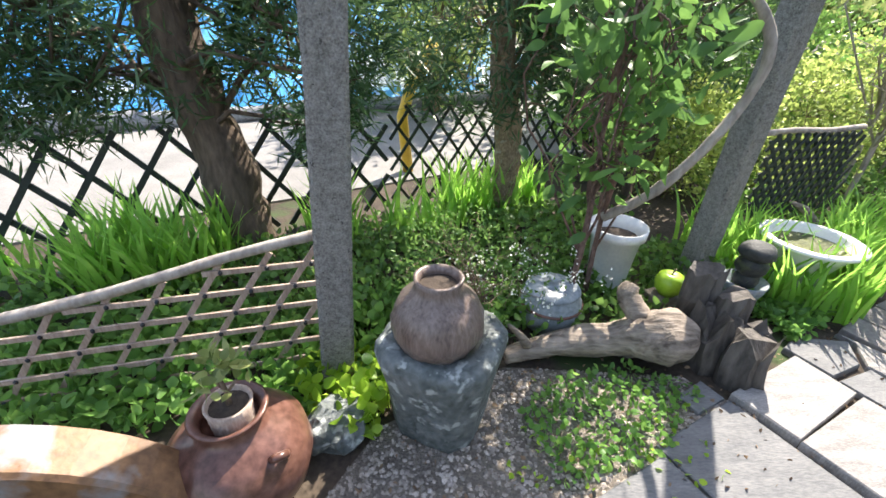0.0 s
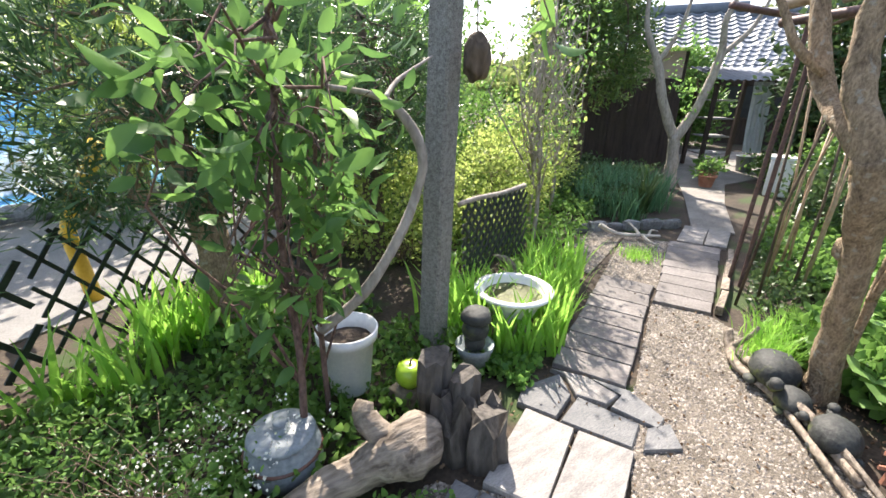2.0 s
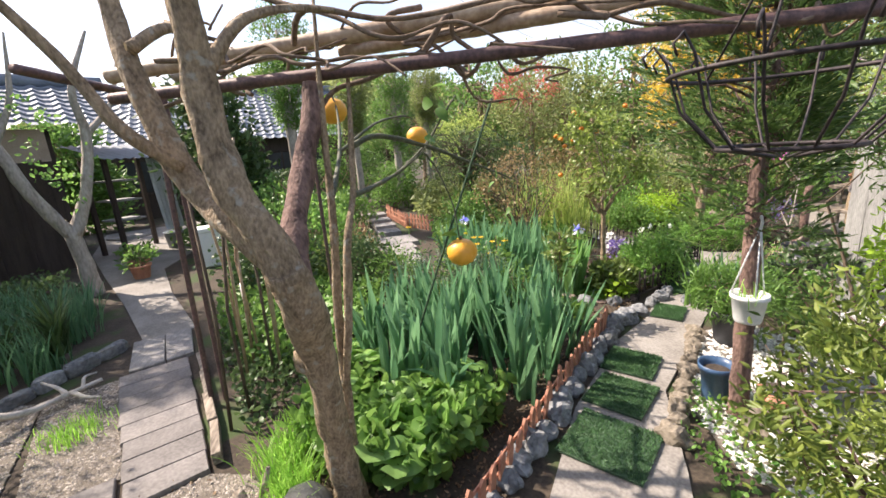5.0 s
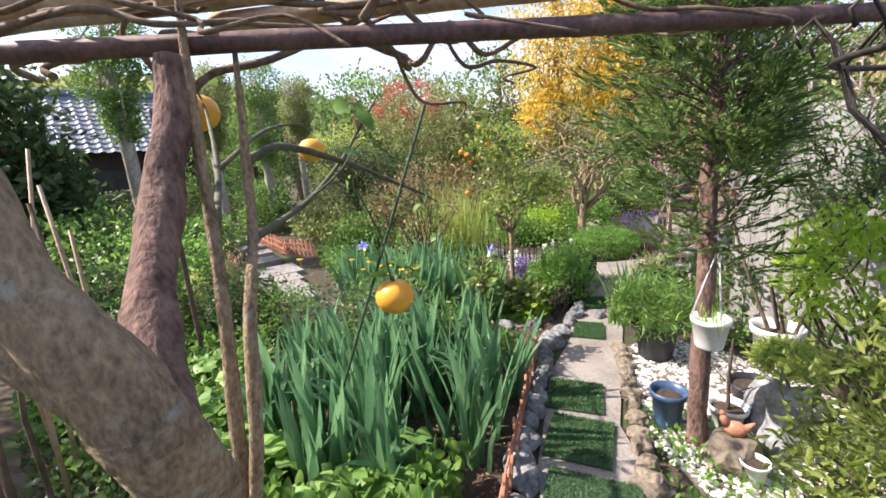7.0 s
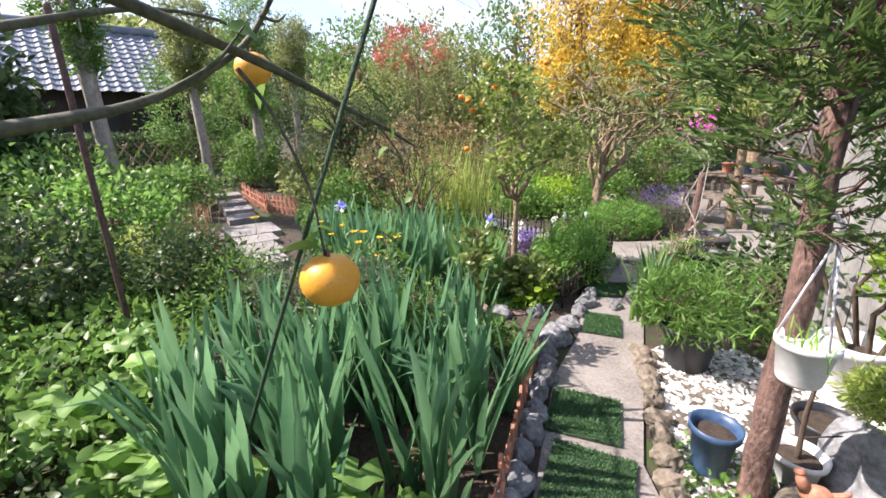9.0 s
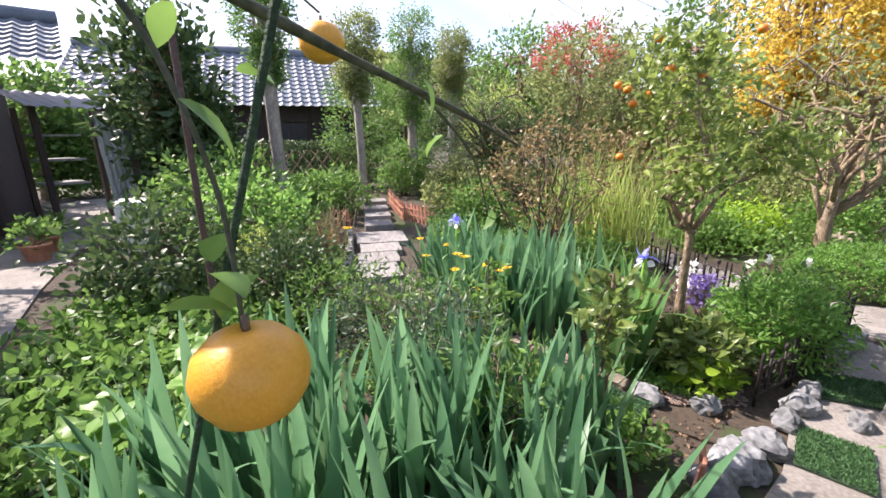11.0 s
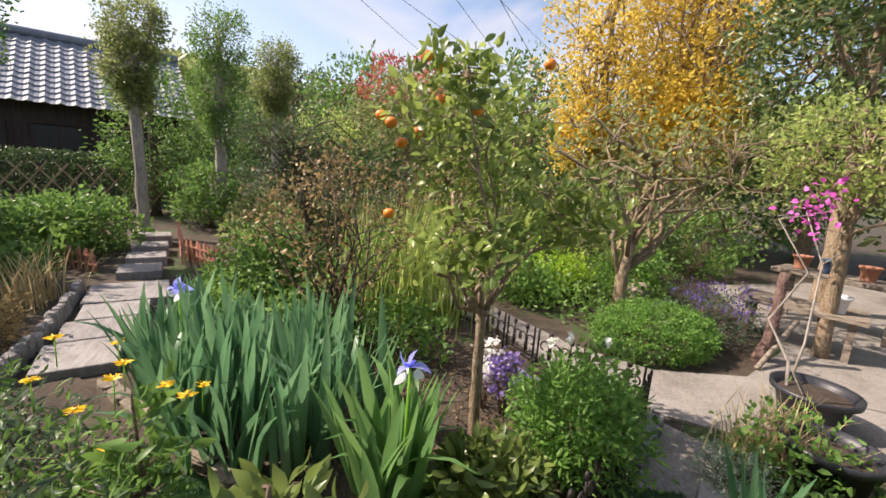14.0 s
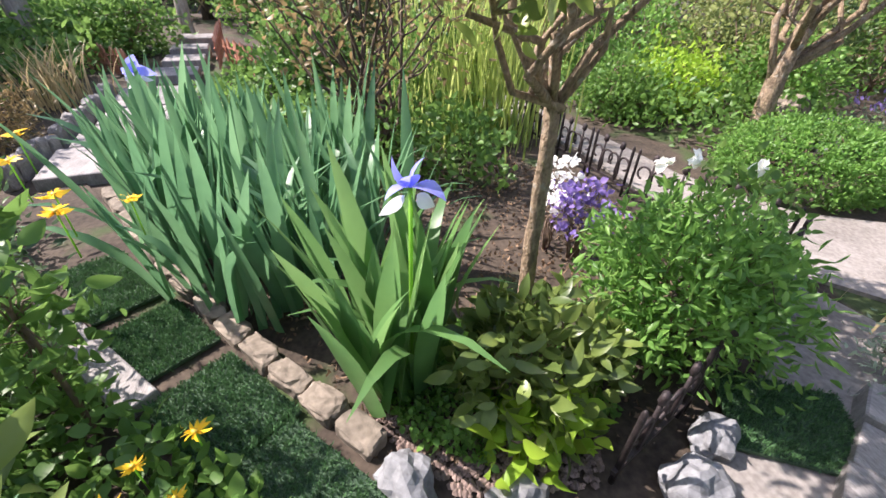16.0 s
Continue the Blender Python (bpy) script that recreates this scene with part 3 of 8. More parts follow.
for key in ("pebble", "pebble_white"):
    island_tint(M[key], 0.4)
pebbles("gravel", "loose tan and white gravel beside the path", GRAVEL, [7500, 8500, 2200, 2600], 0.0095, "pebble", 3)
WHITE_BED = [(3.25, -1.25), (3.95, -2.0), (4.0, -2.4), (3.2, -2.6), (2.4, -2.2), (2.3, -1.2), (2.75, -1.1)]
patch("pebble_ground", WHITE_BED, 0.0, "gravel_bed", "gritty ground under white pebbles", "gravel", 0.01)
pebbles("white_pebbles", "loose white and grey pebbles around the pots", [WHITE_BED], [3400], 0.018, "pebble_white", 4)


def slab(name, label, a0, a1, b0, b1, mat, z=0.022, parent=None, skew=0.0):
    """A paving slab in the path's frame with chipped, bevelled edges."""
    r = random.Random(hash((round(a0, 3), round(b0, 3))) & 0xFFFF)
    j = lambda: r.uniform(-0.008, 0.008)  # noqa: E731
    c = [(a0 + j(), b0 + j()), (a1 + j(), b0 + j() + skew), (a1 + j(), b1 + j() + skew), (a0 + j(), b1 + j())]
    mx, my = sum(p[0] for p in c) / 4, sum(p[1] for p in c) / 4
    v = []
    for sc, zz in ((1.0, -0.03), (1.0, z - 0.006), (0.975, z)):
        v += [on_path(mx + (a - mx) * sc, my + (b - my) * sc, zz + r.uniform(-0.002, 0.002)) for a, b in c]
    f = [(8, 11, 10, 9)]
    for k in (0, 4):
        for i in range(4):
            q = (i + 1) % 4
            f.append((k + i, k + 4 + i, k + 4 + q, k + q))
    me = Geo().add(v, f).mesh(name, M[mat], False)
    ob = new(name, me)
    if parent:
        ob.parent = parent
    else:
        tagged(ob, label, "paving slab")
    return ob


paved = thing("pavement", "narrow garden path of grey pavers and slabs", "path", kind="structure")
n = 7
for i in range(n):
    slab("paver", "", 0.01 + 1.44 * i / n, 1.44 * (i + 1) / n - 0.002, 0.0, 0.40, "plank_paver", parent=paved)
for i in range(8):
    slab("paver", "", 1.16 + 1.6 * i / 8, 1.16 + 1.6 * (i + 1) / 8 - 0.005, 0.425, 0.80 + 0.012 * i, "plank_paver", parent=paved, skew=0.008)
slab("paver", "", 2.80, 3.46, 0.50, 0.73, "slab_pale", parent=paved, skew=0.06)
slab("paver", "", 2.82, 3.46, 0.745, 0.95, "slab_pale", parent=paved, skew=0.06)
slab("paver", "", -0.90, -0.43, 0.005, 0.25, "slab_pale", z=0.03, parent=paved)
slab("paver", "", -0.90, -0.43, 0.26, 0.50, "slab_pale", z=0.03, parent=paved)
for a0, a1, b0, b1 in ((-1.37, -0.925, 0.015, 0.49), (-1.85, -1.385, 0.06, 0.52), (-1.36, -0.94, 0.505, 0.95), (-1.85, -1.385, 0.535, 1.0), (-2.35, -1.87, 0.05, 0.5), (-2.35, -1.87, 0.52, 1.0), (-1.1, -0.935, -0.10, 0.0)):
    slab("paver", "", a0, a1, b0, b1, "slate", z=0.016, parent=paved)


def flagstone(pts, mat):
    """An irregular flagstone in the path's frame."""
    n = len(pts)
    cx, cy = sum(p[0] for p in pts) / n, sum(p[1] for p in pts) / n
    v = []
    for sc, z in ((1.0, -0.02), (0.99, 0.010), (0.95, 0.018)):
        v += [on_path(cx + (a - cx) * sc, cy + (b - cy) * sc, z) for a, b in pts]
    f = [tuple(2 * n + i for i in range(n))[::-1]] + [(k * n + i, k * n + n + i, k * n + n + (i + 1) % n, k * n + (i + 1) % n) for k in (0, 1) for i in range(n)]
    part("flagstone", Geo().add(v, f), M[mat], paved, smooth=False)


for pts, mt in (
    (((-0.40, -0.05), (-0.27, -0.07), (-0.06, 0.07), (-0.20, 0.17), (-0.40, 0.15)), "slate"),
    (((-0.41, 0.17), (-0.20, 0.20), (-0.22, 0.36), (-0.24, 0.50), (-0.41, 0.49)), "slate"),
    (((-0.04, 0.01), (-0.01, 0.20), (-0.08, 0.38), (-0.18, 0.34), (-0.19, 0.19), (-0.05, 0.09)), "slab_pale"),
    (((-0.01, 0.22), (-0.01, 0.42), (-0.14, 0.60), (-0.23, 0.58), (-0.19, 0.36), (-0.07, 0.39)), "slate"),
    (((-0.25, 0.53), (-0.16, 0.62), (-0.30, 0.68), (-0.40, 0.53)), "slate"),
):
    flagstone(pts, mt)
# the wide concrete path that runs on to the shed
patch("concrete_path", [on_path(a, b)[:2] for a, b in ((3.47, 0.62), (3.47, 1.05), (5.0, 1.0), (6.6, 1.05), (9.5, 2.6), (12, 4.0), (12, 0.3), (9.0, 0.1), (6.4, 0.35), (5.0, 0.5))], 0.006, "concrete", "pale worn concrete garden path", "path")
# asphalt street behind the fence
patch("road", [on_path(a, b)[:2] for a, b in ((-14, -2.7), (4, -2.9), (4, -7.0), (-14, -7.0))], 0.004, "asphalt", "worn grey asphalt lane behind the fence", "road")
# wide concrete yard by the clipped hedge
patch("yard_path", [(5.28, -3.28), (5.9, -3.05), (6.8, -3.02), (7.6, -2.75), (8.4, -2.6), (8.4, -2.95), (7.3, -3.3), (6.3, -3.45), (5.75, -3.75), (5.45, -4.4), (5.7, -5.4), (7.5, -7.0), (7.0, -11), (3.5, -11), (3.8, -5.5), (4.6, -3.9)], 0.006, "concrete", "pale concrete yard path curving round the hedge", "path")
# stepping path with turf mats
patch("stepping_path", [(2.75, -0.15), (3.35, -0.60), (4.02, -1.30), (4.30, -1.75), (4.62, -2.1), (4.75, -2.35), (5.25, -3.2), (4.9, -3.3), (4.35, -2.45), (3.95, -1.95), (3.35, -1.2), (2.75, -0.85), (2.3, -0.55)], 0.004, "concrete", "pale concrete stepping path between beds", "path")
patch("side_path", [(4.55, -1.75), (4.92, -1.38), (5.75, -0.75), (6.75, -0.05), (6.6, 0.15), (5.55, -0.45), (5.1, -0.8), (4.35, -1.75)], 0.003, "soil", "narrow worn path between two beds", "path")


def turf_mat(c, w, d, turn, z=0.012):
    r = np.random.default_rng(int(abs(c[0] * 1000)))
    ob = thing("turf_mat", "worn green artificial turf mat on the path", "turf mat", (c[0], c[1], z), turn, "turf mats on the path")
    part("backing", Geo().box((w, d, 0.012), pose(0, 0, 0.004)), M["turf"], ob, smooth=False)
    pts = np.column_stack([r.uniform(-w / 2, w / 2, 5200), r.uniform(-d / 2, d / 2, 5200), np.full(5200, 0.009)])
    ways = r.normal(size=(5200, 3)) * 0.45 + np.array([0, 0, 1.0])
    part("turf", leaf_mesh("turf", M["leaf_turf"], pts, ways, 0.016, 0.004, r, long_leaf=True), None, ob)


M["leaf_turf"] = leaf_mat("turf pile", (0.018, 0.05, 0.02), (0.06, 0.13, 0.05), 0.1)
for c, w, d, turn in (((3.38, -0.92), 0.37, 0.34, -52), ((3.69, -1.20), 0.33, 0.33, -48), ((3.02, -0.62), 0.40, 0.42, -50), ((4.33, -2.0), 0.30, 0.24, -48), ((4.74, -2.55), 0.28, 0.34, -30), ((5.10, -1.02), 0.34, 0.26, 40), ((4.80, -1.22), 0.42, 0.30, 42), ((5.42, -0.78), 0.30, 0.24, 38), ((5.75, -0.52), 0.4, 0.22, 36)):
    turf_mat(c, w, d, turn)

# pale stone slabs of the side path and further steps
far_paved = thing("stepping_slabs", "pale stone slabs leading to low steps", "path", kind="structure")
for x, y, w, d, tn in ((6.95, -0.02, 0.45, 0.42, 10), (7.40, 0.0, 0.40, 0.44, 10), (7.82, 0.0, 0.38, 0.46, 8), (8.35, 0.02, 0.6, 0.62, 8), (9.2, 0.1, 0.4, 0.4, 8), (9.75, 0.14, 0.35, 0.4, 8), (10.3, 0.2, 0.35, 0.4, 8), (10.9, 0.25, 0.35, 0.4, 8)):
    z = 0.03 + 0.05 * max(0, x - 8.9)
    part("slab", Geo().box((w, d, 0.05 + z), pose(x, y, z / 2, 0, 0, tn)), M["slab_pale"], far_paved, smooth=False)


# ---- rocks ----
def rock(c, size, seed, mat="rock", label="rough grey garden rock beside the path", level=3, group="", name="rock"):
    return single(name, Geo().blob((0, 0, size[2] * 0.35), size, level, 0.42, 1.3, seed), M[mat], label, "rock", (c[0], c[1], c[2] if len(c) > 2 else 0.0), seed * 37 % 360, group, smooth=False)


rock((-0.36, 1.02), (0.12, 0.09, 0.10), 1.1, "stone_blue", "blue-grey rock at the foot of the post", 3)
r = random.Random(4)
for i in range(17):  # row along the picket fence
    t = i / 16
    x, y = 2.66 + t * 1.62 + 0.05, 0.25 - t * 1.72 - 0.06
    rock((x + r.uniform(-0.02, 0.02), y + r.uniform(-0.03, 0.03)), (r.uniform(0.05, 0.09), r.uniform(0.05, 0.08), r.uniform(0.05, 0.09)), 2 + i * 1.3, group="rocks along the picket fence")
for i in range(12):  # pale rocks along the white pebbles
    t = i / 11
    x, y = 2.95 + t * 0.98, -0.92 - t * 0.98
    rock((x + 0.02, y - 0.03), (r.uniform(0.05, 0.09), r.uniform(0.04, 0.07), r.uniform(0.04, 0.07)), 30 + i * 1.7, "rock_tan", "pale tan rock edging the white pebbles", group="edging rocks")
for x, y, s, sd in ((4.64, -2.16, 0.085, 51), (4.74, -2.30, 0.07, 52), (4.55, -2.0, 0.07, 53), (4.80, -1.48, 0.08, 54), (4.70, -1.72, 0.07, 56), (4.5, -2.32, 0.06, 57), (4.35, -1.62, 0.10, 58), (4.42, -1.78, 0.08, 59)):
    rock((x, y), (s, s * 0.8, s * 0.8), sd, "rock", "blue-white rock at the bed's corner")


def kerb_run(name, label, pts, h, w, mat, piece, seed, rough=False):
    """A row of kerb stones along a line, each a part."""
    ob = thing(name, label, "kerb", kind="structure")
    r = random.Random(seed)
    for (x0, y0), (x1, y1) in zip(pts, pts[1:]):
        ln = math.hypot(x1 - x0, y1 - y0)
        n = max(1, round(ln / piece))
        ang = math.degrees(math.atan2(y1 - y0, x1 - x0))
        for i in range(n):
            t = (i + 0.5) / n
            hh = h * r.uniform(0.85, 1.15)
            geo = Geo().box((ln / n * 0.97, w * r.uniform(0.85, 1.1), hh)) if not rough else Geo().boulder((ln / n * 0.49, w * r.uniform(0.5, 0.62), hh * 0.62), r.uniform(0, 50))
            geo.v = [tuple(m_ @ Vector(p)) for m_ in [pose(x0 + (x1 - x0) * t, y0 + (y1 - y0) * t, hh / 2 - 0.01, r.uniform(-4, 4), r.uniform(-3, 3), ang + r.uniform(-3, 3))] for p in geo.v]
            part("stone", geo, M[mat], ob, smooth=False)
    return ob


kerb_run("bed_kerb", "low tan stone kerb round the iris bed", [(4.90, -1.43), (5.22, -1.15), (5.74, -0.76), (6.6, -0.22)], 0.055, 0.075, "rock_tan", 0.17, 1, True)
kerb_run("path_kerb", "pale narrow stone kerb of the side path", [(5.14, -0.81), (5.57, -0.43)], 0.06, 0.09, "slab_pale", 0.6, 2)
kerb_run("edge_blocks", "whitish concrete blocks edging the path", [(4.46, -2.45), (4.72, -2.88)], 0.08, 0.12, "slab_pale", 0.16, 3)
kerb_run("bed_edge", "low weathered edge of the far flower bed", [on_path(2.55, -0.55)[:2], on_path(3.1, 0.1)[:2], on_path(3.45, 0.5)[:2]], 0.09, 0.08, "rock", 0.22, 4, True)
kerb_run("gate_blocks", "grey concrete edging blocks by the iron fence", [(5.22, -3.12), (5.02, -2.75)], 0.09, 0.1, "rock", 0.12, 5)
kerb_run("slab_kerb", "low brick-like edge beside the stone slabs", [(6.7, 0.28), (7.4, 0.30), (8.5, 0.42)], 0.12, 0.06, "slab_pale", 0.12, 6, True)


# ---- posts and fences by the lane ----
def concrete_post(c, h, turn, label, lean_x=0.0, lean_y=0.0):
    g = Geo()
    w = 0.062
    v = []
    for i in range(15):
        z = -0.02 + (h + 0.02) * i / 14
        for sx_, sy_ in ((-1, -1), (1, -1), (1, 1), (-1, 1)):
            for ex, ey in ((0.8, 1.0), (1.0, 0.8)) if sx_ * sy_ < 0 else ((1.0, 0.8), (0.8, 1.0)):
                v.append((sx_ * ex * w + 0.003 * noise.noise(Vector((sx_, ex * 3, z * 12))), sy_ * ey * w + 0.003 * noise.noise(Vector((sy_, ey * 3, z * 11 + 5))), z))
    f = []
    for i in range(14):
        for k in range(8):
            j = (k + 1) % 8
            f.append((i * 8 + k, i * 8 + j, i * 8 + 8 + j, i * 8 + 8 + k))
    f.append(tuple(14 * 8 + k for k in range(8)))
    ob = single("concrete_post", g.add(v, f), M["post"], label, "post", (*c, 0), turn, smooth=False)
    ob.matrix_basis = pose(*c, 0, -lean_y, lean_x, 0) @ pose(0, 0, 0, 0, 0, turn)
    return ob


concrete_post((-0.40, 1.28), 2.3, 12, "rough grey aggregate concrete post in clover", 3.6, 0.6)
concrete_post((1.48, 2.04), 2.4, 22, "tall lichen-grey concrete post among lilies", 2.6, 1.0)


def lattice(name, label, p0, p1, z0, z1, bar, step, mat, lean=0.0, rails=(), knots=None):
    """An expanding lattice fence: two layers of crossed laths."""
    x0, y0 = p0
    x1, y1 = p1
    ln = math.hypot(x1 - x0, y1 - y0)
    ob = thing(name, label, "fence", (x0, y0, 0), math.degrees(math.atan2(y1 - y0, x1 - x0)))
    h = z1 - z0
    reach = h * 0.75
    n = int((ln + reach) / step) + 1
    for side in (0, 1):
        for i in range(n):
            s = -reach + i * step
            a, b = (s, s + reach)
            pa, pb = (a, z0), (b, z1)
            if a < 0:
                pa = (0, z0 + h * (0 - a) / reach)
            if b > ln:
                pb = (ln, z0 + h * (ln - a) / reach)
            if pb[0] - pa[0] < 0.03:
                continue
            if side:
                pa, pb = (ln - pa[0], pa[1]), (ln - pb[0], pb[1])
            mx, mz = (pa[0] + pb[0]) / 2, (pa[1] + pb[1]) / 2
            dl = math.hypot(pb[0] - pa[0], pb[1] - pa[1])
            ang = math.degrees(math.atan2(pb[1] - pa[1], pb[0] - pa[0]))
            y = (0.008 if side else -0.008) + lean * (mz - z0)
            part("lath", Geo().box((dl, bar * 0.5, bar), pose(mx, y, mz, math.degrees(math.atan(-lean)), -ang, 0)), M[mat], ob, smooth=False)
    for zz in rails:
        part("rail", Geo().tube([(t * ln, lean * (zz - z0) + 0.004 * math.sin(t * 9), zz + 0.006 * math.sin(t * 7)) for t in np.linspace(-0.02, 1.02, 9)], 0.018, 8), M["bark_pale"], ob, "pale bark-stripped pole")
    if knots:
        rows = max(2, int(h / (step * 0.66)))
        for i in range(int(ln / (step / 2))):
            for k in range(rows):
                if (i + k) % 2:
                    continue
                x, z = i * step / 2, z0 + (k + 0.5) * h / rows
                part("tie", Geo().blob((x, lean * (z - z0) - 0.012, z), (0.012, 0.012, 0.014), 1, 0.2, 2, i), M["plastic_black"], ob)
    return ob


lattice("lattice_fence", "green-black expanding lattice fence along the lane", (-3.4, 1.44), (-0.35, 3.02), 0.02, 0.74, 0.032, 0.27, "lattice_dark")
lattice("lattice_fence", "green-black expanding lattice fence behind the trees", (-0.33, 3.03), (2.5, 4.5), 0.02, 0.76, 0.022, 0.17, "lattice_dark")


def rail_fence():
    """The low leaning lath trellis with a sloping pole on top."""
    ob = thing("low_trellis", "low faded lath trellis with a sloping pale pole", "trellis", (-1.95, 1.02, 0), math.degrees(math.atan2(0.36, 1.52)))
    ln = 1.56
    top = lambda x: 0.30 + 0.20 * x  # noqa: E731
    for k, z in enumerate((0.06, 0.15, 0.24, 0.33, 0.42, 0.51)):
        x0 = max(0.0, (z - 0.28) / 0.20)
        if ln - x0 > 0.1:
            part("lath", Geo().box((ln - x0, 0.010, 0.021), pose((x0 + ln) / 2, -0.006, z)), M["lath"], ob, smooth=False)
    for i in range(13):
        a = -0.38 + i * 0.155
        pts = [(a + t * 0.42, 0.04 + t * 0.60) for t in np.linspace(0, 1, 25)]
        pts = [(x, z) for x, z in pts if 0 <= x <= ln and z <= top(x)]
        if len(pts) > 2:
            (xa, za), (xb, zb) = pts[0], pts[-1]
            part("lath", Geo().box((math.hypot(xb - xa, zb - za), 0.010, 0.021), pose((xa + xb) / 2, 0.004, (za + zb) / 2, 0, -math.degrees(math.atan2(zb - za, xb - xa)), 0)), M["lath"], ob, smooth=False)
            for x, z in pts[::4]:
                part("tie", Geo().blob((x, -0.012, round((z - 0.06) / 0.09) * 0.09 + 0.06), (0.009, 0.008, 0.011), 1, 0.2, 2, i), M["plastic_black"], ob)
    part("pole", Geo().tube([(x, 0.0, top(x) + 0.01 + 0.008 * math.sin(x * 6)) for x in np.linspace(-0.5, 1.66, 12)], 0.021, 9, 0.2), M["bark_pale"], ob, "smooth pale pinkish pole")


rail_fence()
lattice("woven_fence", "small grey woven lattice fence with a pale pole", (1.90, 2.32), (2.62, 2.52), 0.28, 0.78, 0.02, 0.07, "lattice_dark", lean=0.1, rails=(0.79,))


# ---- jars, pots and stones by the start of the path ----
M["driftwood_pale"] = solid_mat("bleached wood", (0.30, 0.27, 0.24), (0.58, 0.54, 0.49), 10.0, 0.85, 0.7, fine=50)


def stone_block():
    ob = thing("stone_trough", "blue-grey tapered stone block with pale lichen", "stone", (0.02, 1.115, 0), 20)
    prof = [(0.17, -0.01), (0.175, 0.02), (0.195, 0.2), (0.225, 0.34), (0.222, 0.38), (0.198, 0.40), (0.14, 0.395), (0.125, 0.36), (0.0, 0.35)]
    g = Geo()
    v, f = [], []
    seg = 28
    for r, z in prof:
        for k in range(seg):
            a = 2 * math.pi * k / seg
            c, s = abs(math.cos(a)), abs(math.sin(a))
            sq = 1 / max(c, s, (c + s) * 0.80)
            rr = r * (1 + (sq - 1) * (0.9 if r > 0.15 else 0.1))
            rr *= 1 + 0.05 * noise.noise(Vector((math.cos(a) * 3, math.sin(a) * 3, z * 8)))
            v.append((rr * math.cos(a), rr * math.sin(a), z))
    for i in range(len(prof) - 1):
        for k in range(seg):
            j = (k + 1) % seg
            f.append((i * seg + k, i * seg + j, (i + 1) * seg + j, (i + 1) * seg + k))
    part("block", g.add(v, f), M["stone_blue"], ob)


stone_block()


def small_jar():
    ob = thing("clay_jar", "ribbed brown clay jar with torn rim on the stone", "jar", (0.0, 1.085, 0.352), -20)
    g = Geo().lathe([(0.0, 0.0), (0.075, 0.0), (0.12, 0.04), (0.148, 0.10), (0.150, 0.15), (0.125, 0.205), (0.085, 0.235), (0.07, 0.262), (0.078, 0.285), (0.068, 0.288), (0.058, 0.262), (0.07, 0.235), (0.11, 0.19), (0.0, 0.16)], 40, pose(0, 0, 0, 0, 0, 0), 0.03)
    v = []
    for x, y, z in g.v:
        a = math.atan2(y, x)
        k = 1 + (0.018 * math.cos(a * 26) if 0.03 < z < 0.2 else 0)
        v.append((x * k, y * k, z))
    g.v = v
    part("body", g, M["jar_brown"], ob)
    part("soil", Geo().lathe([(0.062, 0.258), (0.03, 0.262), (0.0, 0.258)], 16), M["dirt"], ob)


small_jar()


def big_jar():
    ob = thing("glazed_jar", "squat brown glazed jar with a small lug", "jar", (-0.585, 0.83, -0.02), 0)
    part("body", Geo().lathe([(0.0, 0.0), (0.11, 0.0), (0.14, 0.03), (0.185, 0.10), (0.205, 0.18), (0.195, 0.25), (0.15, 0.30), (0.105, 0.325), (0.088, 0.345), (0.094, 0.37), (0.107, 0.377), (0.100, 0.384), (0.082, 0.37), (0.077, 0.345), (0.09, 0.31), (0.0, 0.29)], 48), M["glaze_brown"], ob)
    part("lug", Geo().tube([(0.135, -0.09, 0.285), (0.155, -0.10, 0.305), (0.17, -0.08, 0.295), (0.165, -0.065, 0.275)], 0.012, 8), M["glaze_brown"], ob)
    pot = thing("flower_pot", "small ribbed clay pot set in the jar's mouth", "pot", (-0.575, 0.825, 0.268), 0)
    part("body", Geo().lathe([(0.0, 0.0), (0.05, 0.0), (0.052, 0.03), (0.056, 0.035), (0.054, 0.045), (0.058, 0.06), (0.056, 0.07), (0.06, 0.085), (0.058, 0.095), (0.064, 0.125), (0.056, 0.126), (0.052, 0.105), (0.0, 0.1)], 28), M["lath"], pot)
    part("soil", Geo().lathe([(0.053, 0.112), (0.02, 0.118), (0.0, 0.115)], 14), M["dirt"], pot)
    rng = np.random.default_rng(2)
    jade = thing("succulent", "little jade plant with rounded olive leaves", "plant", (-0.575, 0.825, 0.376))
    part("stem", Geo().tube([(0, 0, 0), (0.005, 0, 0.05), (-0.01, 0.01, 0.10)], (0.009, 0.007, 0.005), 7).tube([(0.004, 0, 0.05), (0.04, 0.0, 0.10)], 0.004, 5).tube([(0.002, 0, 0.06), (-0.05, 0.02, 0.11)], 0.004, 5), M["twig"], jade)
    _, p, w = clumps(rng, (0, 0, 0.125), (0.075, 0.075, 0.035), 14, 0.012, 3, 0.2)
    part("leaves", leaf_mesh("leaves", M["leaf_olive"], p, w, 0.042, 0.026, rng, fold=0.12), None, jade)


big_jar()


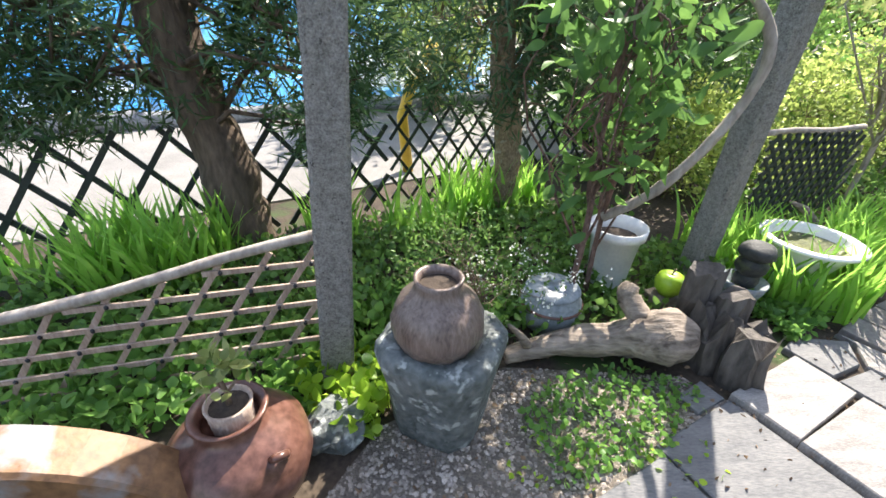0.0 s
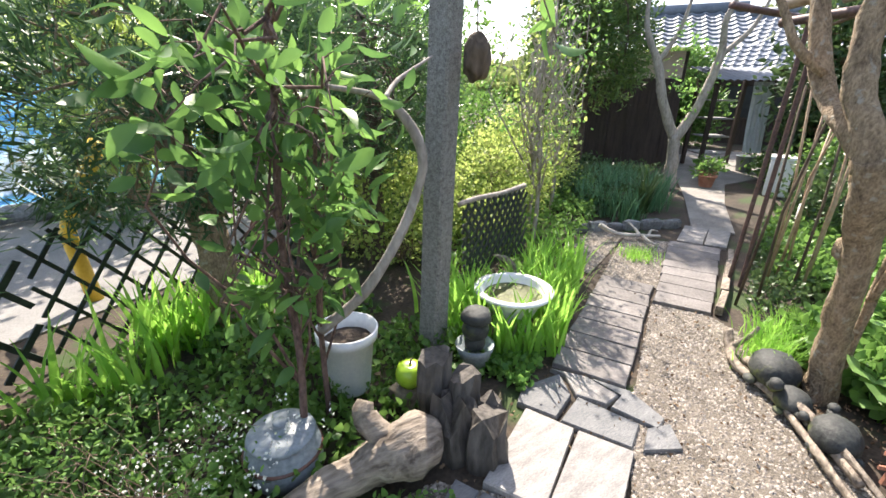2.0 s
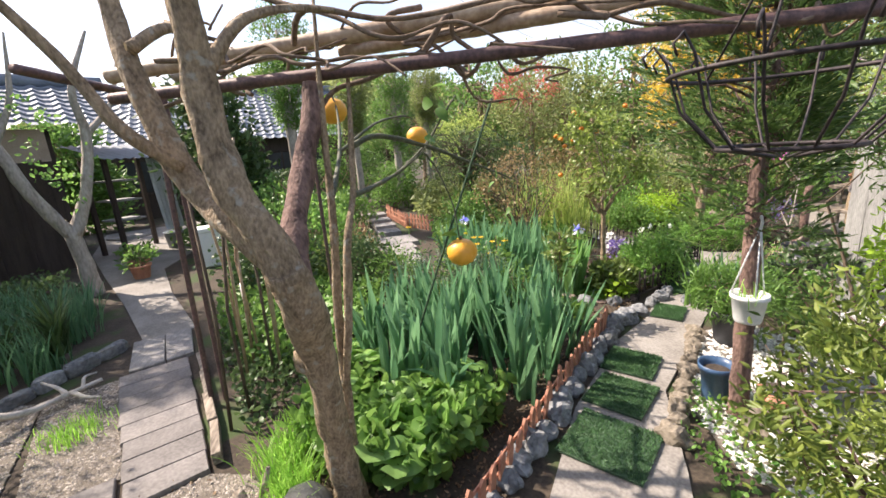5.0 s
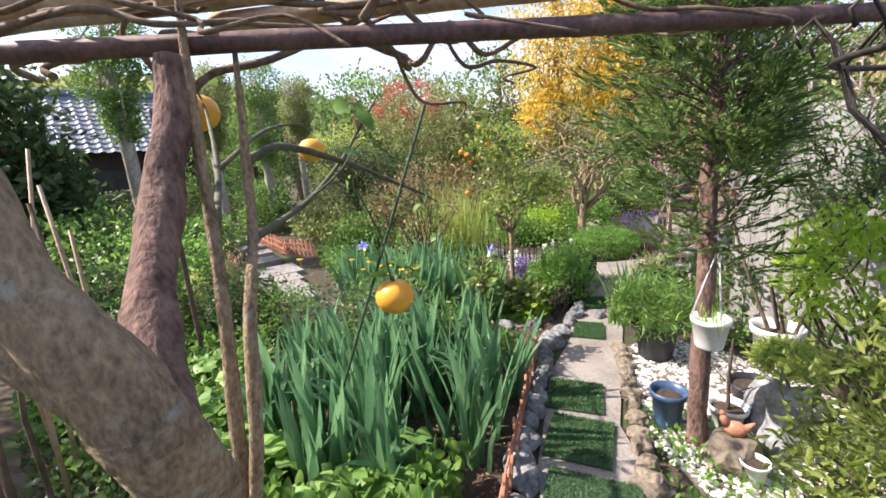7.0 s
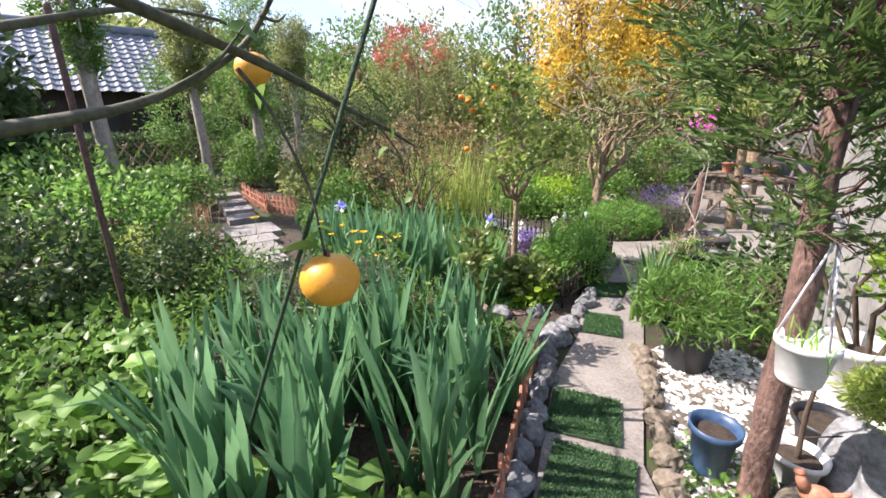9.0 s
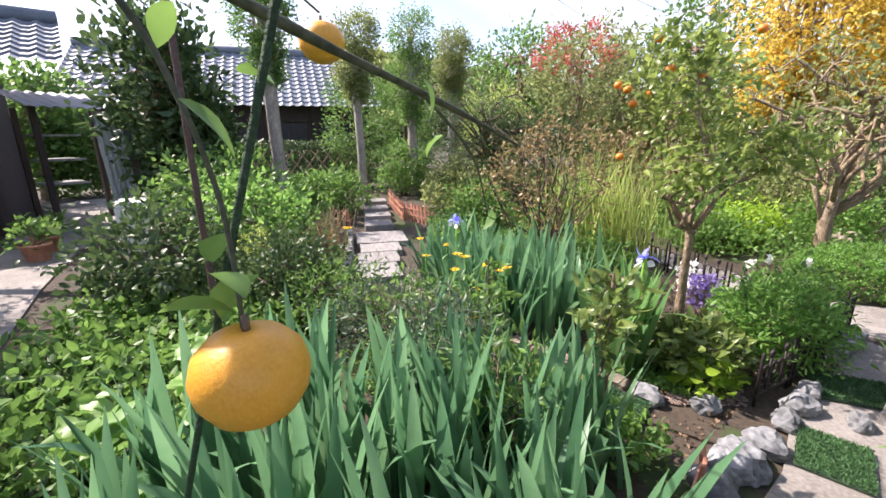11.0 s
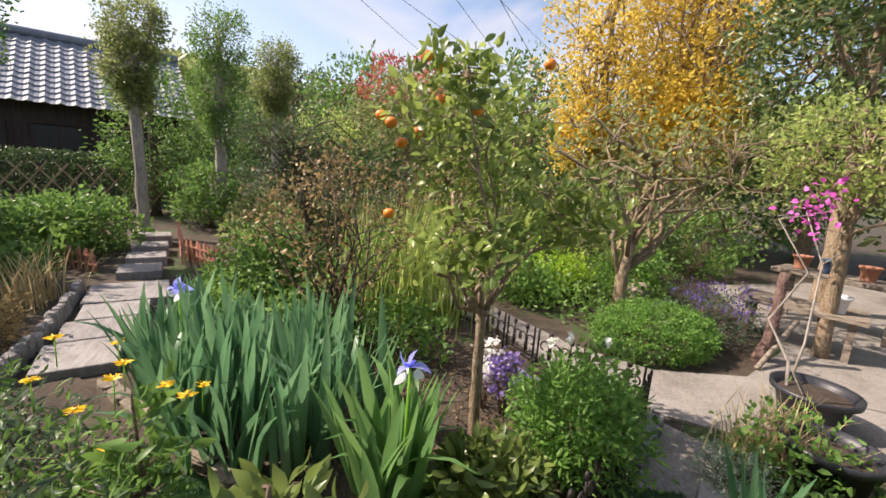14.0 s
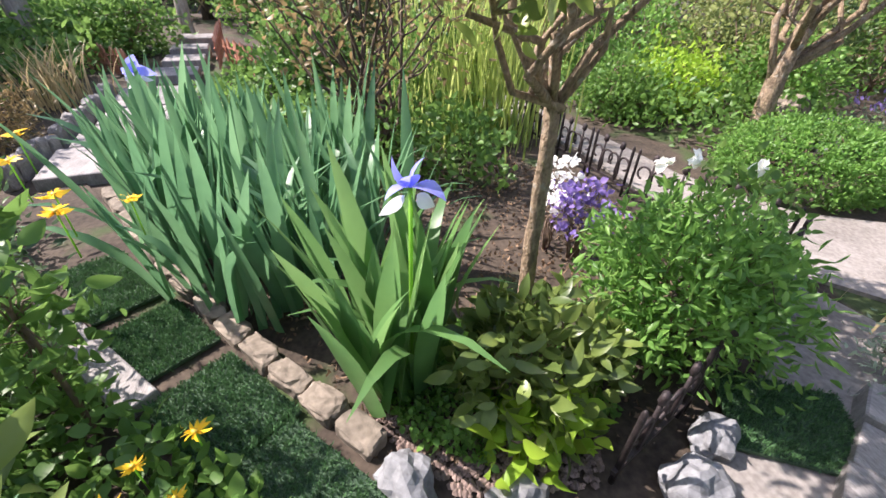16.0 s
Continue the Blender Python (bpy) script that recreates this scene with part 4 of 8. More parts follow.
def wheel_rim():
    ob = thing("wooden_rim", "old curved wooden rim with worn orange-brown face", "wooden rim", (-1.13, 0.60, 0.0), 12)
    c, R = Vector((0, 0, -0.12)), 0.60
    g = Geo()
    v, f = [], []
    n = 22
    for i in range(n + 1):
        a = radians(10 + 160 * i / n)
        for dr, dy in ((0, -0.07), (0.012, -0.06), (0.012, 0.06), (0, 0.07), (-0.07, 0.07), (-0.07, -0.07)):
            v.append((math.cos(a) * (R + dr), dy, c.z + math.sin(a) * (R + dr)))
    for i in range(n):
        for k in range(6):
            j = (k + 1) % 6
            f.append((i * 6 + k, i * 6 + j, i * 6 + 6 + j, i * 6 + 6 + k))
    part("rim", g.add(v, f), M["rim_wood"], ob, smooth=False)


M["rim_wood"] = solid_mat("worn orange-brown timber", (0.085, 0.042, 0.02), (0.27, 0.145, 0.065), 6.0, 0.55, 0.6, spot=((0.24, 0.235, 0.235), 5.5, 0.55), fine=40)
wheel_rim()


def lidded_jar():
    ob = thing("lidded_jar", "blue-grey glazed jar with a domed lid", "jar", (0.56, 1.66, 0.0))
    part("body", Geo().lathe([(0.0, 0.0), (0.10, 0.0), (0.125, 0.015), (0.148, 0.07), (0.152, 0.11), (0.142, 0.155), (0.122, 0.185), (0.115, 0.20)], 36), M["glaze_grey"], ob)
    part("lid", Geo().lathe([(0.128, 0.196), (0.132, 0.204), (0.126, 0.214), (0.10, 0.222), (0.06, 0.226), (0.03, 0.228), (0.022, 0.234), (0.020, 0.246), (0.028, 0.256), (0.022, 0.266), (0.0, 0.268)], 36), M["glaze_grey"], ob)
    part("band", Geo().lathe([(0.149, 0.128), (0.154, 0.132), (0.153, 0.138), (0.146, 0.142)], 36), M["glaze_brown"], ob, "thin brown glaze band")


lidded_jar()


def flower_pot(at, r, h, mat, label, turn=0, soil=True, rim=1.12):
    ob = thing("flower_pot", label, "pot", at, turn)
    part("body", Geo().lathe([(0.0, 0.0), (r * 0.74, 0.0), (r * 0.76, 0.01), (r * 0.97, h * 0.84), (r * rim, h * 0.85), (r * rim * 1.02, h), (r * rim * 0.95, h), (r * 0.92, h * 0.84), (r * 0.86, h * 0.6), (0.0, h * 0.6)], 32), M[mat], ob)
    if soil:
        part("soil", Geo().lathe([(r * 0.91, h * 0.80), (r * 0.5, h * 0.84), (0.0, h * 0.82)], 20, None, 0.05), M["dirt"], ob)
    return ob


flower_pot((0.95, 1.96, 0.06), 0.13, 0.34, "plastic_white", "white plastic pot of dark soil among stems")
ob = thing("apple_pot", "lime green apple-shaped pot", "ornament", (1.17, 1.74, 0.12))
part("body", Geo().lathe([(0.0, 0.0), (0.04, 0.005), (0.066, 0.04), (0.07, 0.075), (0.058, 0.112), (0.03, 0.125), (0.0, 0.116)], 28), M["plastic_green"], ob)
part("stalk", Geo().tube([(0, 0, 0.112), (0.004, 0, 0.135), (0.012, 0, 0.15)], 0.005, 6), M["twig"], ob)
single("stone_block", Geo().box((0.16, 0.14, 0.13), pose(0, 0, 0.06)), M["rock_tan"], "pale stone block under the apple pot", "stone", (1.17, 1.74, 0), 20)


def stump(at, cols, seed):
    ob = thing("petrified_stump", "dark fissured petrified tree stump in columns", "stump", at, seed)
    for i, (x, y, r, h) in enumerate(cols):
        pts = [(x + 0.012 * math.sin(z * 20 + i), y + 0.01 * math.cos(z * 17 + i), z) for z in np.linspace(-0.02, h, 7)]
        g = Geo()
        seg = 18
        v, f = [], []
        for k, p in enumerate(pts):
            for s in range(seg):
                a = 2 * math.pi * s / seg
                rr = r * (1.12 - 0.18 * k / 6) * (1 + 0.34 * noise.noise(Vector((math.cos(a) * 2.2 + i * 5, math.sin(a) * 2.2, p[2] * 2))) + 0.08 * math.cos(a * 7 + i))
                v.append((p[0] + rr * math.cos(a), p[1] + rr * math.sin(a) * 0.8, p[2] + (0.13 if k == 6 else 0.06 if k == 5 else 0.0) * noise.noise(Vector((math.cos(a) * 2 + i, math.sin(a) * 2, 4)))))
        for k in range(6):
            for s in range(seg):
                j = (s + 1) % seg
                f.append((k * seg + s, k * seg + j, (k + 1) * seg + j, (k + 1) * seg + s))
        f.append(tuple(6 * seg + s for s in range(seg)))
        part("column", g.add(v, f), M["rock_dark"], ob, smooth=False)


stump((1.27, 1.36, 0), ((-0.03, 0.22, 0.085, 0.37), (0.05, 0.10, 0.085, 0.29), (-0.05, 0.05, 0.10, 0.24), (0.02, -0.07, 0.10, 0.20), (0.10, 0.0, 0.075, 0.17)), 10)
ob = thing("stone_lantern", "small dark rounded stone ornament on a bowl", "ornament", (1.62, 1.82, 0.0))
part("bowl", Geo().lathe([(0.0, 0.0), (0.06, 0.0), (0.10, 0.12), (0.11, 0.16), (0.10, 0.16), (0.05, 0.10), (0.0, 0.09)], 24), M["glaze_grey"], ob)
part("cap", Geo().blob((0, 0, 0.33), (0.085, 0.085, 0.05), 3, 0.12, 2, 3).blob((0, 0, 0.25), (0.075, 0.075, 0.06), 3, 0.12, 2, 5).blob((0, 0, 0.17), (0.06, 0.06, 0.06), 2, 0.12, 2, 7), M["frog"], ob)


def drift_log():
    ob = thing("driftwood_log", "weathered grey-brown driftwood log with splayed end", "log", (0, 0, 0))
    pts = [(0.30, 1.37, 0.04), (0.42, 1.40, 0.055), (0.6, 1.42, 0.08), (0.78, 1.43, 0.10), (0.92, 1.41, 0.125), (1.02, 1.385, 0.135), (1.09, 1.36, 0.12)]
    part("log", Geo().tube(pts, (0.03, 0.045, 0.06, 0.075, 0.11, 0.125, 0.085), 14, 0.35), M["driftwood"], ob)
    part("limb", Geo().tube([(0.40, 1.39, 0.08), (0.36, 1.36, 0.16), (0.30, 1.37, 0.22)], (0.025, 0.018, 0.008), 7, 0.3), M["driftwood"], ob)
    part("limb", Geo().tube([(0.90, 1.43, 0.18), (0.84, 1.50, 0.27), (0.86, 1.53, 0.32)], (0.05, 0.045, 0.03), 9, 0.3), M["driftwood"], ob)


drift_log()
# white ring basin with weedy water
ob = thing("basin", "round white basin of murky weedy water", "basin", (2.02, 1.97, 0.165))
part("bowl", Geo().lathe([(0.0, -0.17), (0.10, -0.17), (0.12, -0.02), (0.17, 0.08), (0.20, 0.12), (0.205, 0.15), (0.24, 0.152), (0.245, 0.165), (0.205, 0.172), (0.195, 0.15), (0.17, 0.09), (0.0, 0.07)], 44), M["plastic_white"], ob)
part("water", Geo().lathe([(0.188, 0.12), (0.1, 0.121), (0.0, 0.12)], 36), M["water"], ob)
# weathered root wood behind the basin
ob = thing("root_wood", "gnarled brown root wood lying in leaves", "driftwood", (2.3, 2.25, 0.06))
part("root", Geo().tube([(-0.2, 0.1, 0.1), (0, 0, 0.14), (0.18, -0.05, 0.12), (0.3, 0, 0.16)], (0.03, 0.06, 0.05, 0.015), 9, 0.5).tube([(0.05, 0, 0.14), (0.02, 0.12, 0.25), (-0.08, 0.16, 0.3)], (0.04, 0.025, 0.01), 7, 0.4), M["driftwood"], ob)
# hanging dark gourd on the post
ob = thing("hanging_gourd", "dark brown wrinkled gourd hanging by the post", "ornament", (1.64, 1.93, 1.48))
part("gourd", Geo().blob((0, 0, 0.12), (0.062, 0.062, 0.10), 3, 0.3, 2.2, 4), M["bark_dark"], ob)
part("cord", Geo().tube([(0, 0, 0.2), (0, 0.01, 0.35), (-0.04, 0.06, 0.5)], 0.004, 5), M["twig"], ob)
ob = thing("bent_branch", "smooth grey bent branch tied to the post", "branch", (0, 0, 0))
part("branch", Geo().tube([(0.80, 1.83, 0.5), (0.95, 1.72, 0.68), (1.08, 1.70, 0.86), (1.19, 1.71, 1.05), (1.22, 1.70, 1.22), (1.16, 1.72, 1.36), (1.06, 1.74, 1.44), (0.86, 1.70, 1.47)], (0.026, 0.024, 0.022, 0.021, 0.02, 0.018, 0.014, 0.008), 9, 0.3), M["bark_pale"], ob)
part("limb", Geo().tube([(1.08, 1.73, 1.43), (1.2, 1.85, 1.5), (1.42, 1.96, 1.6)], (0.012, 0.009, 0.005), 6, 0.3), M["bark_pale"], ob)

# ---- the forked tree over the path ----
ob = thing("forked_tree", "tan-barked leaning garden tree with forked limbs", "tree", (0, 0, 0))
part("trunk", Geo().tube([(3.02, 0.69, -0.03), (3.0, 0.69, 0.1), (2.95, 0.70, 0.32), (2.875, 0.70, 0.58), (2.79, 0.70, 0.86), (2.66, 0.70, 1.08), (2.585, 0.72, 1.25)], (0.088, 0.07, 0.062, 0.06, 0.06, 0.062, 0.056), 16, 0.26), M["bark"], ob)
part("burl", Geo().blob((2.835, 0.745, 0.83), (0.055, 0.045, 0.07), 2, 0.35, 2.0, 5), M["bark"], ob)
part("burl", Geo().blob((2.93, 0.68, 0.40), (0.05, 0.045, 0.06), 2, 0.35, 2.0, 8), M["bark"], ob)
for pts, rad, mt in (
    ([(2.60, 0.71, 1.20), (2.60, 0.76, 1.34), (2.62, 0.82, 1.45), (2.64, 0.86, 1.60), (2.65, 0.87, 1.78), (2.62, 0.87, 2.0), (2.58, 0.9, 2.5)], (0.056, 0.055, 0.052, 0.048, 0.044, 0.038, 0.015), "bark"),
    ([(2.60, 0.715, 1.22), (2.68, 0.86, 1.36), (2.78, 0.97, 1.45), (2.84, 1.06, 1.63), (2.88, 1.13, 1.86), (2.95, 1.18, 2.1), (2.9, 1.2, 2.5)], (0.046, 0.042, 0.038, 0.042, 0.034, 0.03, 0.012), "bark"),
    ([(2.67, 0.705, 1.09), (2.80, 0.735, 1.21), (2.93, 0.735, 1.32), (3.10, 0.70, 1.50), (3.19, 0.64, 1.72), (3.21, 0.625, 1.84)], (0.052, 0.05, 0.047, 0.046, 0.042, 0.038), "bark_red"),
    ([(2.76, 1.0, 1.55), (2.68, 1.10, 1.66), (2.66, 1.2, 1.85), (2.55, 1.35, 2.1)], (0.02, 0.018, 0.014, 0.006), "bark"),
    ([(2.84, 1.10, 1.9), (2.95, 1.05, 1.98), (3.1, 1.05, 2.02), (3.3, 1.15, 2.1)], (0.02, 0.018, 0.014, 0.006), "bark"),
    ([(2.65, 0.85, 1.8), (2.75, 0.75, 1.95), (2.9, 0.6, 2.02), (3.1, 0.45, 2.06)], (0.02, 0.016, 0.012, 0.005), "bark"),
):
    part("limb", Geo().tube(pts, rad, 14, 0.28), M[mt], ob)

# the slender citrus with big fruits
rng = np.random.default_rng(12)
ob = thing("citrus_sapling", "slender tan-stemmed citrus sapling, few leaves", "tree", (0, 0, 0))
for pts, rad in (
    ([(3.06, 0.66, -0.02), (3.07, 0.65, 0.4), (3.08, 0.64, 0.88), (3.12, 0.62, 1.15), (3.145, 0.61, 1.36), (3.18, 0.60, 1.75), (3.22, 0.58, 2.15)], (0.026, 0.023, 0.020, 0.019, 0.017, 0.013, 0.006)),
    ([(3.07, 0.65, 0.55), (3.03, 0.60, 0.85), (3.04, 0.56, 1.21), (3.14, 0.52, 1.38), (3.18, 0.50, 1.6), (3.22, 0.48, 1.9)], (0.019, 0.018, 0.016, 0.014, 0.012, 0.006)),
    ([(3.14, 0.52, 1.38), (3.30, 0.42, 1.40), (3.50, 0.28, 1.45), (3.70, 0.10, 1.58), (3.70, 0.0, 1.72), (3.72, -0.08, 1.82)], (0.013, 0.011, 0.009, 0.008, 0.006, 0.003)),
    ([(3.18, 0.50, 1.58), (3.34, 0.40, 1.62), (3.55, 0.25, 1.60), (3.72, 0.03, 1.53), (3.88, -0.19, 1.44), (4.08, -0.42, 1.355), (4.32, -0.64, 1.265)], (0.014, 0.013, 0.012, 0.011, 0.009, 0.007, 0.003)),
    ([(4.0, -0.33, 1.39), (4.1, -0.46, 1.25), (4.2, -0.52, 1.08)], (0.004, 0.003, 0.002)),
    ([(3.72, 0.12, 1.53), (3.72, 0.05, 1.42), (3.69, -0.02, 1.22), (3.66, -0.04, 1.02)], (0.006, 0.005, 0.004, 0.004)),
    ([(3.70, 0.05, 1.65), (3.80, 0.0, 1.66), (3.9, -0.04, 1.7)], (0.005, 0.004, 0.002)),
    ([(3.50, 0.28, 1.45), (3.54, 0.17, 1.52), (3.56, 0.1, 1.6)], (0.005, 0.004, 0.002)),
    ([(3.145, 0.61, 1.36), (3.6, 0.57, 1.56), (3.95, 0.57, 1.78), (4.02, 0.6, 1.92)], (0.012, 0.01, 0.007, 0.004)),
    ([(3.6, 0.57, 1.56), (4.1, 0.35, 1.72), (4.5, 0.12, 1.78), (4.8, 0.0, 1.74)], (0.01, 0.008, 0.006, 0.004)),
):
    part("limb", Geo().tube(pts, rad, 8, 0.3), M["bark" if pts[0][2] < 1 else "bark_olive"], ob)
lp = [(3.66, -0.03, 1.05), (3.68, -0.06, 1.1), (3.63, -0.02, 1.12), (3.69, 0.02, 1.15), (3.72, 0.0, 1.8), (3.70, 0.05, 1.78), (3.66, -0.02, 1.86), (3.75, -0.1, 1.83), (3.62, 0.05, 1.75), (3.80, 0.05, 1.5), (3.66, 0.0, 1.35), (3.60, 0.1, 1.62), (4.0, 0.55, 1.95), (4.05, 0.62, 1.9), (3.7, -0.08, 1.4), (3.87, -0.33, 1.40), (4.2, -0.53, 1.10), (4.02, -0.38, 1.30)]
part("leaves", leaf_mesh("leaves", M["leaf_mid"], lp, rng.normal(size=(len(lp), 3)) * 0.7 + np.array([0, 0, -0.5]), 0.095, 0.06, rng), None, ob)


def citrus(at, r, label, mat="orange_peel", cat="fruit", name="citrus_fruit"):
    ob = thing(name, label, cat, at)
    part("fruit", Geo().lathe([(0.0, -r * 0.86), (r * 0.35, -r * 0.83), (r * 0.72, -r * 0.62), (r * 0.95, -r * 0.25), (r, 0.08 * r), (r * 0.9, r * 0.45), (r * 0.62, r * 0.74), (r * 0.28, r * 0.86), (r * 0.08, r * 0.84), (0.0, r * 0.80)], 32, None, 0.015), M[mat], ob)
    part("stalk", Geo().tube([(0, 0, r * 0.78), (0.002, 0, r * 1.1)], r * 0.07, 6), M["twig"], ob)
    return ob


citrus((3.652, -0.047, 0.949), 0.088, "big ripe orange citrus fruit hanging above irises")
citrus((4.06, 0.60, 1.80), 0.085, "big ripe orange citrus fruit high on a branch")
citrus((4.82, 0.0, 1.64), 0.085, "big ripe orange citrus fruit behind a branch")
ob = thing("plant_stake", "thin green garden stake leaning through the irises", "stake", (0, 0, 0))
part("rod", Geo().tube([(3.89, 0.38, -0.02), (3.76, 0.10, 0.8), (3.607, -0.25, 1.78)], 0.007, 6), M["turf"], ob)

# ---- pergola ----
ob = thing("pergola", "weathered pergola of pipes and bamboo poles", "pergola", (0, 0, 0))
def pole(nm, a, b, r, mt, lab="", sag=0.0, knots=True):
    pts, rad = [], []
    n = 25
    for i in range(n + 1):
        t = i / n
        p = Vector(a).lerp(Vector(b), t) - Vector((0, 0, sag * math.sin(math.pi * t)))
        pts.append(p)
        rad.append(r * (1.08 if knots and i % 4 == 0 else 1.0))
    part(nm, Geo().tube(pts, rad, 10, 0.05), M[mt], ob, lab)


pole("post", (4.08, 1.62, -0.03), (4.10, 1.58, 1.95), 0.016, "pipe_rust", knots=False)
pole("post", (4.13, 1.55, -0.03), (4.16, 1.54, 1.95), 0.016, "pipe_rust", knots=False)
pole("post", (5.6, 0.9, -0.03), (5.6, 0.9, 2.0), 0.018, "pipe_rust", knots=False)
pole("rail", (3.62, 1.55, 1.87), (2.35, -1.55, 1.88), 0.026, "pipe_rust", "dark rusty pipe", knots=False)
pole("pole", (3.75, 1.6, 1.99), (2.9, -0.9, 2.12), 0.034, "bamboo", "thick tan bamboo pole")
pole("pole", (3.85, 1.35, 2.0), (3.2, -0.4, 2.16), 0.03, "bark_pale", "pale bamboo pole")
pole("pole", (3.6, 0.5, 2.03), (2.4, -1.3, 2.02), 0.032, "bamboo", "brown bamboo pole")
pole("rail", (4.1, 1.6, 1.94), (3.3, 1.7, 1.95), 0.02, "pipe_rust", knots=False)
for i, (a, b) in enumerate((((3.5, 1.3, 1.98), (3.0, -0.3, 1.9)), ((3.7, 0.9, 2.05), (2.7, -0.7, 1.98)), ((3.2, 0.7, 2.0), (2.6, -1.2, 2.1)), ((3.9, 1.2, 1.9), (3.1, 0.2, 2.1)), ((3.3, 0.2, 1.88), (2.9, -1.0, 1.98)), ((3.6, 1.0, 1.86), (3.2, -0.1, 2.04)), ((3.0, 0.1, 2.0), (3.3, -0.5, 1.78)), ((2.9, -0.3, 2.0), (2.5, -1.3, 1.88)), ((3.6, 1.2, 2.1), (2.9, 0.4, 1.8)), ((3.4, 0.6, 1.82), (3.0, -0.6, 2.15)), ((3.3, 0.9, 2.2), (2.8, -0.2, 1.84)), ((3.1, -0.1, 2.15), (2.6, -0.9, 1.82)), ((3.7, 1.4, 1.85), (3.3, 0.5, 2.05)), ((3.2, 0.3, 2.1), (3.35, -0.3, 1.7)), ((2.8, -0.5, 2.1), (2.2, -1.2, 1.95)), ((4.0, 1.5, 2.0), (3.4, 1.0, 2.2)))):
    rv = np.random.default_rng(i)
    pts = [Vector(a).lerp(Vector(b), t) + Vector((rv.normal() * 0.05, rv.normal() * 0.05, rv.normal() * 0.035)) for t in np.linspace(0, 1, 11)]
    part("vine", Geo().tube(pts, np.linspace(0.012, 0.004, 11), 6, 0.3), M["twig"], ob, "bare twining vine stem")

# ---- picket fence ----
def picket_fence(p0, p1, n, h, label, z=0.0):
    ob = thing("picket_fence", label, "fence", (p0[0], p0[1], z), math.degrees(math.atan2(p1[1] - p0[1], p1[0] - p0[0])))
    ln = math.hypot(p1[0] - p0[0], p1[1] - p0[1])
    r = random.Random(n)
    w = ln / n * 0.52
    v = [(-w / 2, -0.007, -0.02), (w / 2, -0.007, -0.02), (w / 2, -0.007, h * 0.86), (0, -0.007, h), (-w / 2, -0.007, h * 0.86)]
    v += [(x, 0.007, z_) for x, _, z_ in v]
    f = [(0, 1, 2, 3, 4), (9, 8, 7, 6, 5)] + [(i, i + 5, (i + 1) % 5 + 5, (i + 1) % 5) for i in range(5)]
    me = Geo().add(v, f).mesh("picket", M["terracotta"], False)
    for i in range(n):
        o = part("picket", me, None, ob)
        o.matrix_basis = pose((i + 0.5) * ln / n, 0, r.uniform(-0.01, 0.01), r.uniform(-5, 5), r.uniform(-4, 4), 0)
    for zz in (h * 0.3, h * 0.66):
        part("rail", Geo().box((ln, 0.008, 0.018), pose(ln / 2, 0.012, zz)), M["terracotta"], ob, smooth=False)


picket_fence((2.57, 0.36), (4.28, -1.40), 27, 0.20, "low faded terracotta picket fence edging the iris bed")
picket_fence((9.1, -0.75), (9.9, -0.25), 9, 0.28, "low faded red picket fence beside the steps", 0.0)
picket_fence((9.35, -0.28), (11.2, 0.0), 20, 0.28, "low faded red picket fence along the steps", 0.05)
picket_fence((9.3, 0.5), (9.8, 1.1), 7, 0.26, "low terracotta picket edging of a raised bed")

# logs and mossy frogs of stone at the bed's corner
ob = thing("edging_branches", "twisted brown branches laid as bed edging", "branch", (0, 0, 0))
for pts, r0 in (([(3.08, 1.18, 0.12), (3.0, 1.12, 0.05), (2.86, 1.02, 0.04), (2.78, 0.85, 0.04), (2.66, 0.7, 0.04), (2.45, 0.5, 0.04), (2.3, 0.35, 0.03)], 0.026), ([(2.95, 1.0, 0.05), (2.8, 0.82, 0.06), (2.62, 0.58, 0.05), (2.42, 0.38, 0.05)], 0.03), ([(2.72, 0.72, 0.09), (2.55, 0.5, 0.09), (2.4, 0.3, 0.04)], 0.022), ([(3.0, 1.12, 0.05), (3.06, 1.06, 0.14), (3.10, 1.04, 0.2)], 0.016)):
    part("branch", Geo().tube(pts, np.linspace(r0, r0 * 0.6, len(pts)), 9, 0.4), M["driftwood"], ob)


def stone_turtle(at, turn, s, label):
    """A small turtle ornament in one plain mesh: shell, head, feet."""
    g = Geo().blob((0, 0, 0.45 * s), (s, 0.78 * s, 0.62 * s), 3, 0.10, 2.5, s * 50)
    g.tube([(0.85 * s, 0, 0.30 * s), (1.15 * s, 0, 0.42 * s), (1.35 * s, 0, 0.62 * s)], (0.24 * s, 0.2 * s, 0.2 * s), 10).blob((1.42 * s, 0, 0.7 * s), (0.28 * s, 0.22 * s, 0.2 * s), 2, 0.06, 2, 1)
    for x, y in ((0.6, 0.65), (0.6, -0.65), (-0.65, 0.6), (-0.65, -0.6)):
        g.blob((x * s, y * s, 0.12 * s), (0.28 * s, 0.22 * s, 0.16 * s), 2, 0.1, 2, x)
    single("turtle_ornament", g, M["frog"], label, "ornament", at, turn, "turtle ornaments")


stone_turtle((2.90, 0.86, 0.03), 200, 0.15, "dark mossy stone turtle beside the tree")
stone_turtle((2.74, 0.72, 0.02), 215, 0.10, "small dark stone turtle below the tree")
stone_turtle((2.62, 0.52, 0.02), 20, 0.12, "mossy stone turtle at the picket fence")
for x, y, s, sd in ((*on_path(-0.80, 0.66)[:2], 0.05, 41), (*on_path(-0.83, 0.74)[:2], 0.045, 42), (*on_path(-0.70, 0.78)[:2], 0.04, 43)):
    rock((x, y), (s, s * 0.8, s * 0.8), sd, "rock_tan", "rounded tan stone in the gravel")
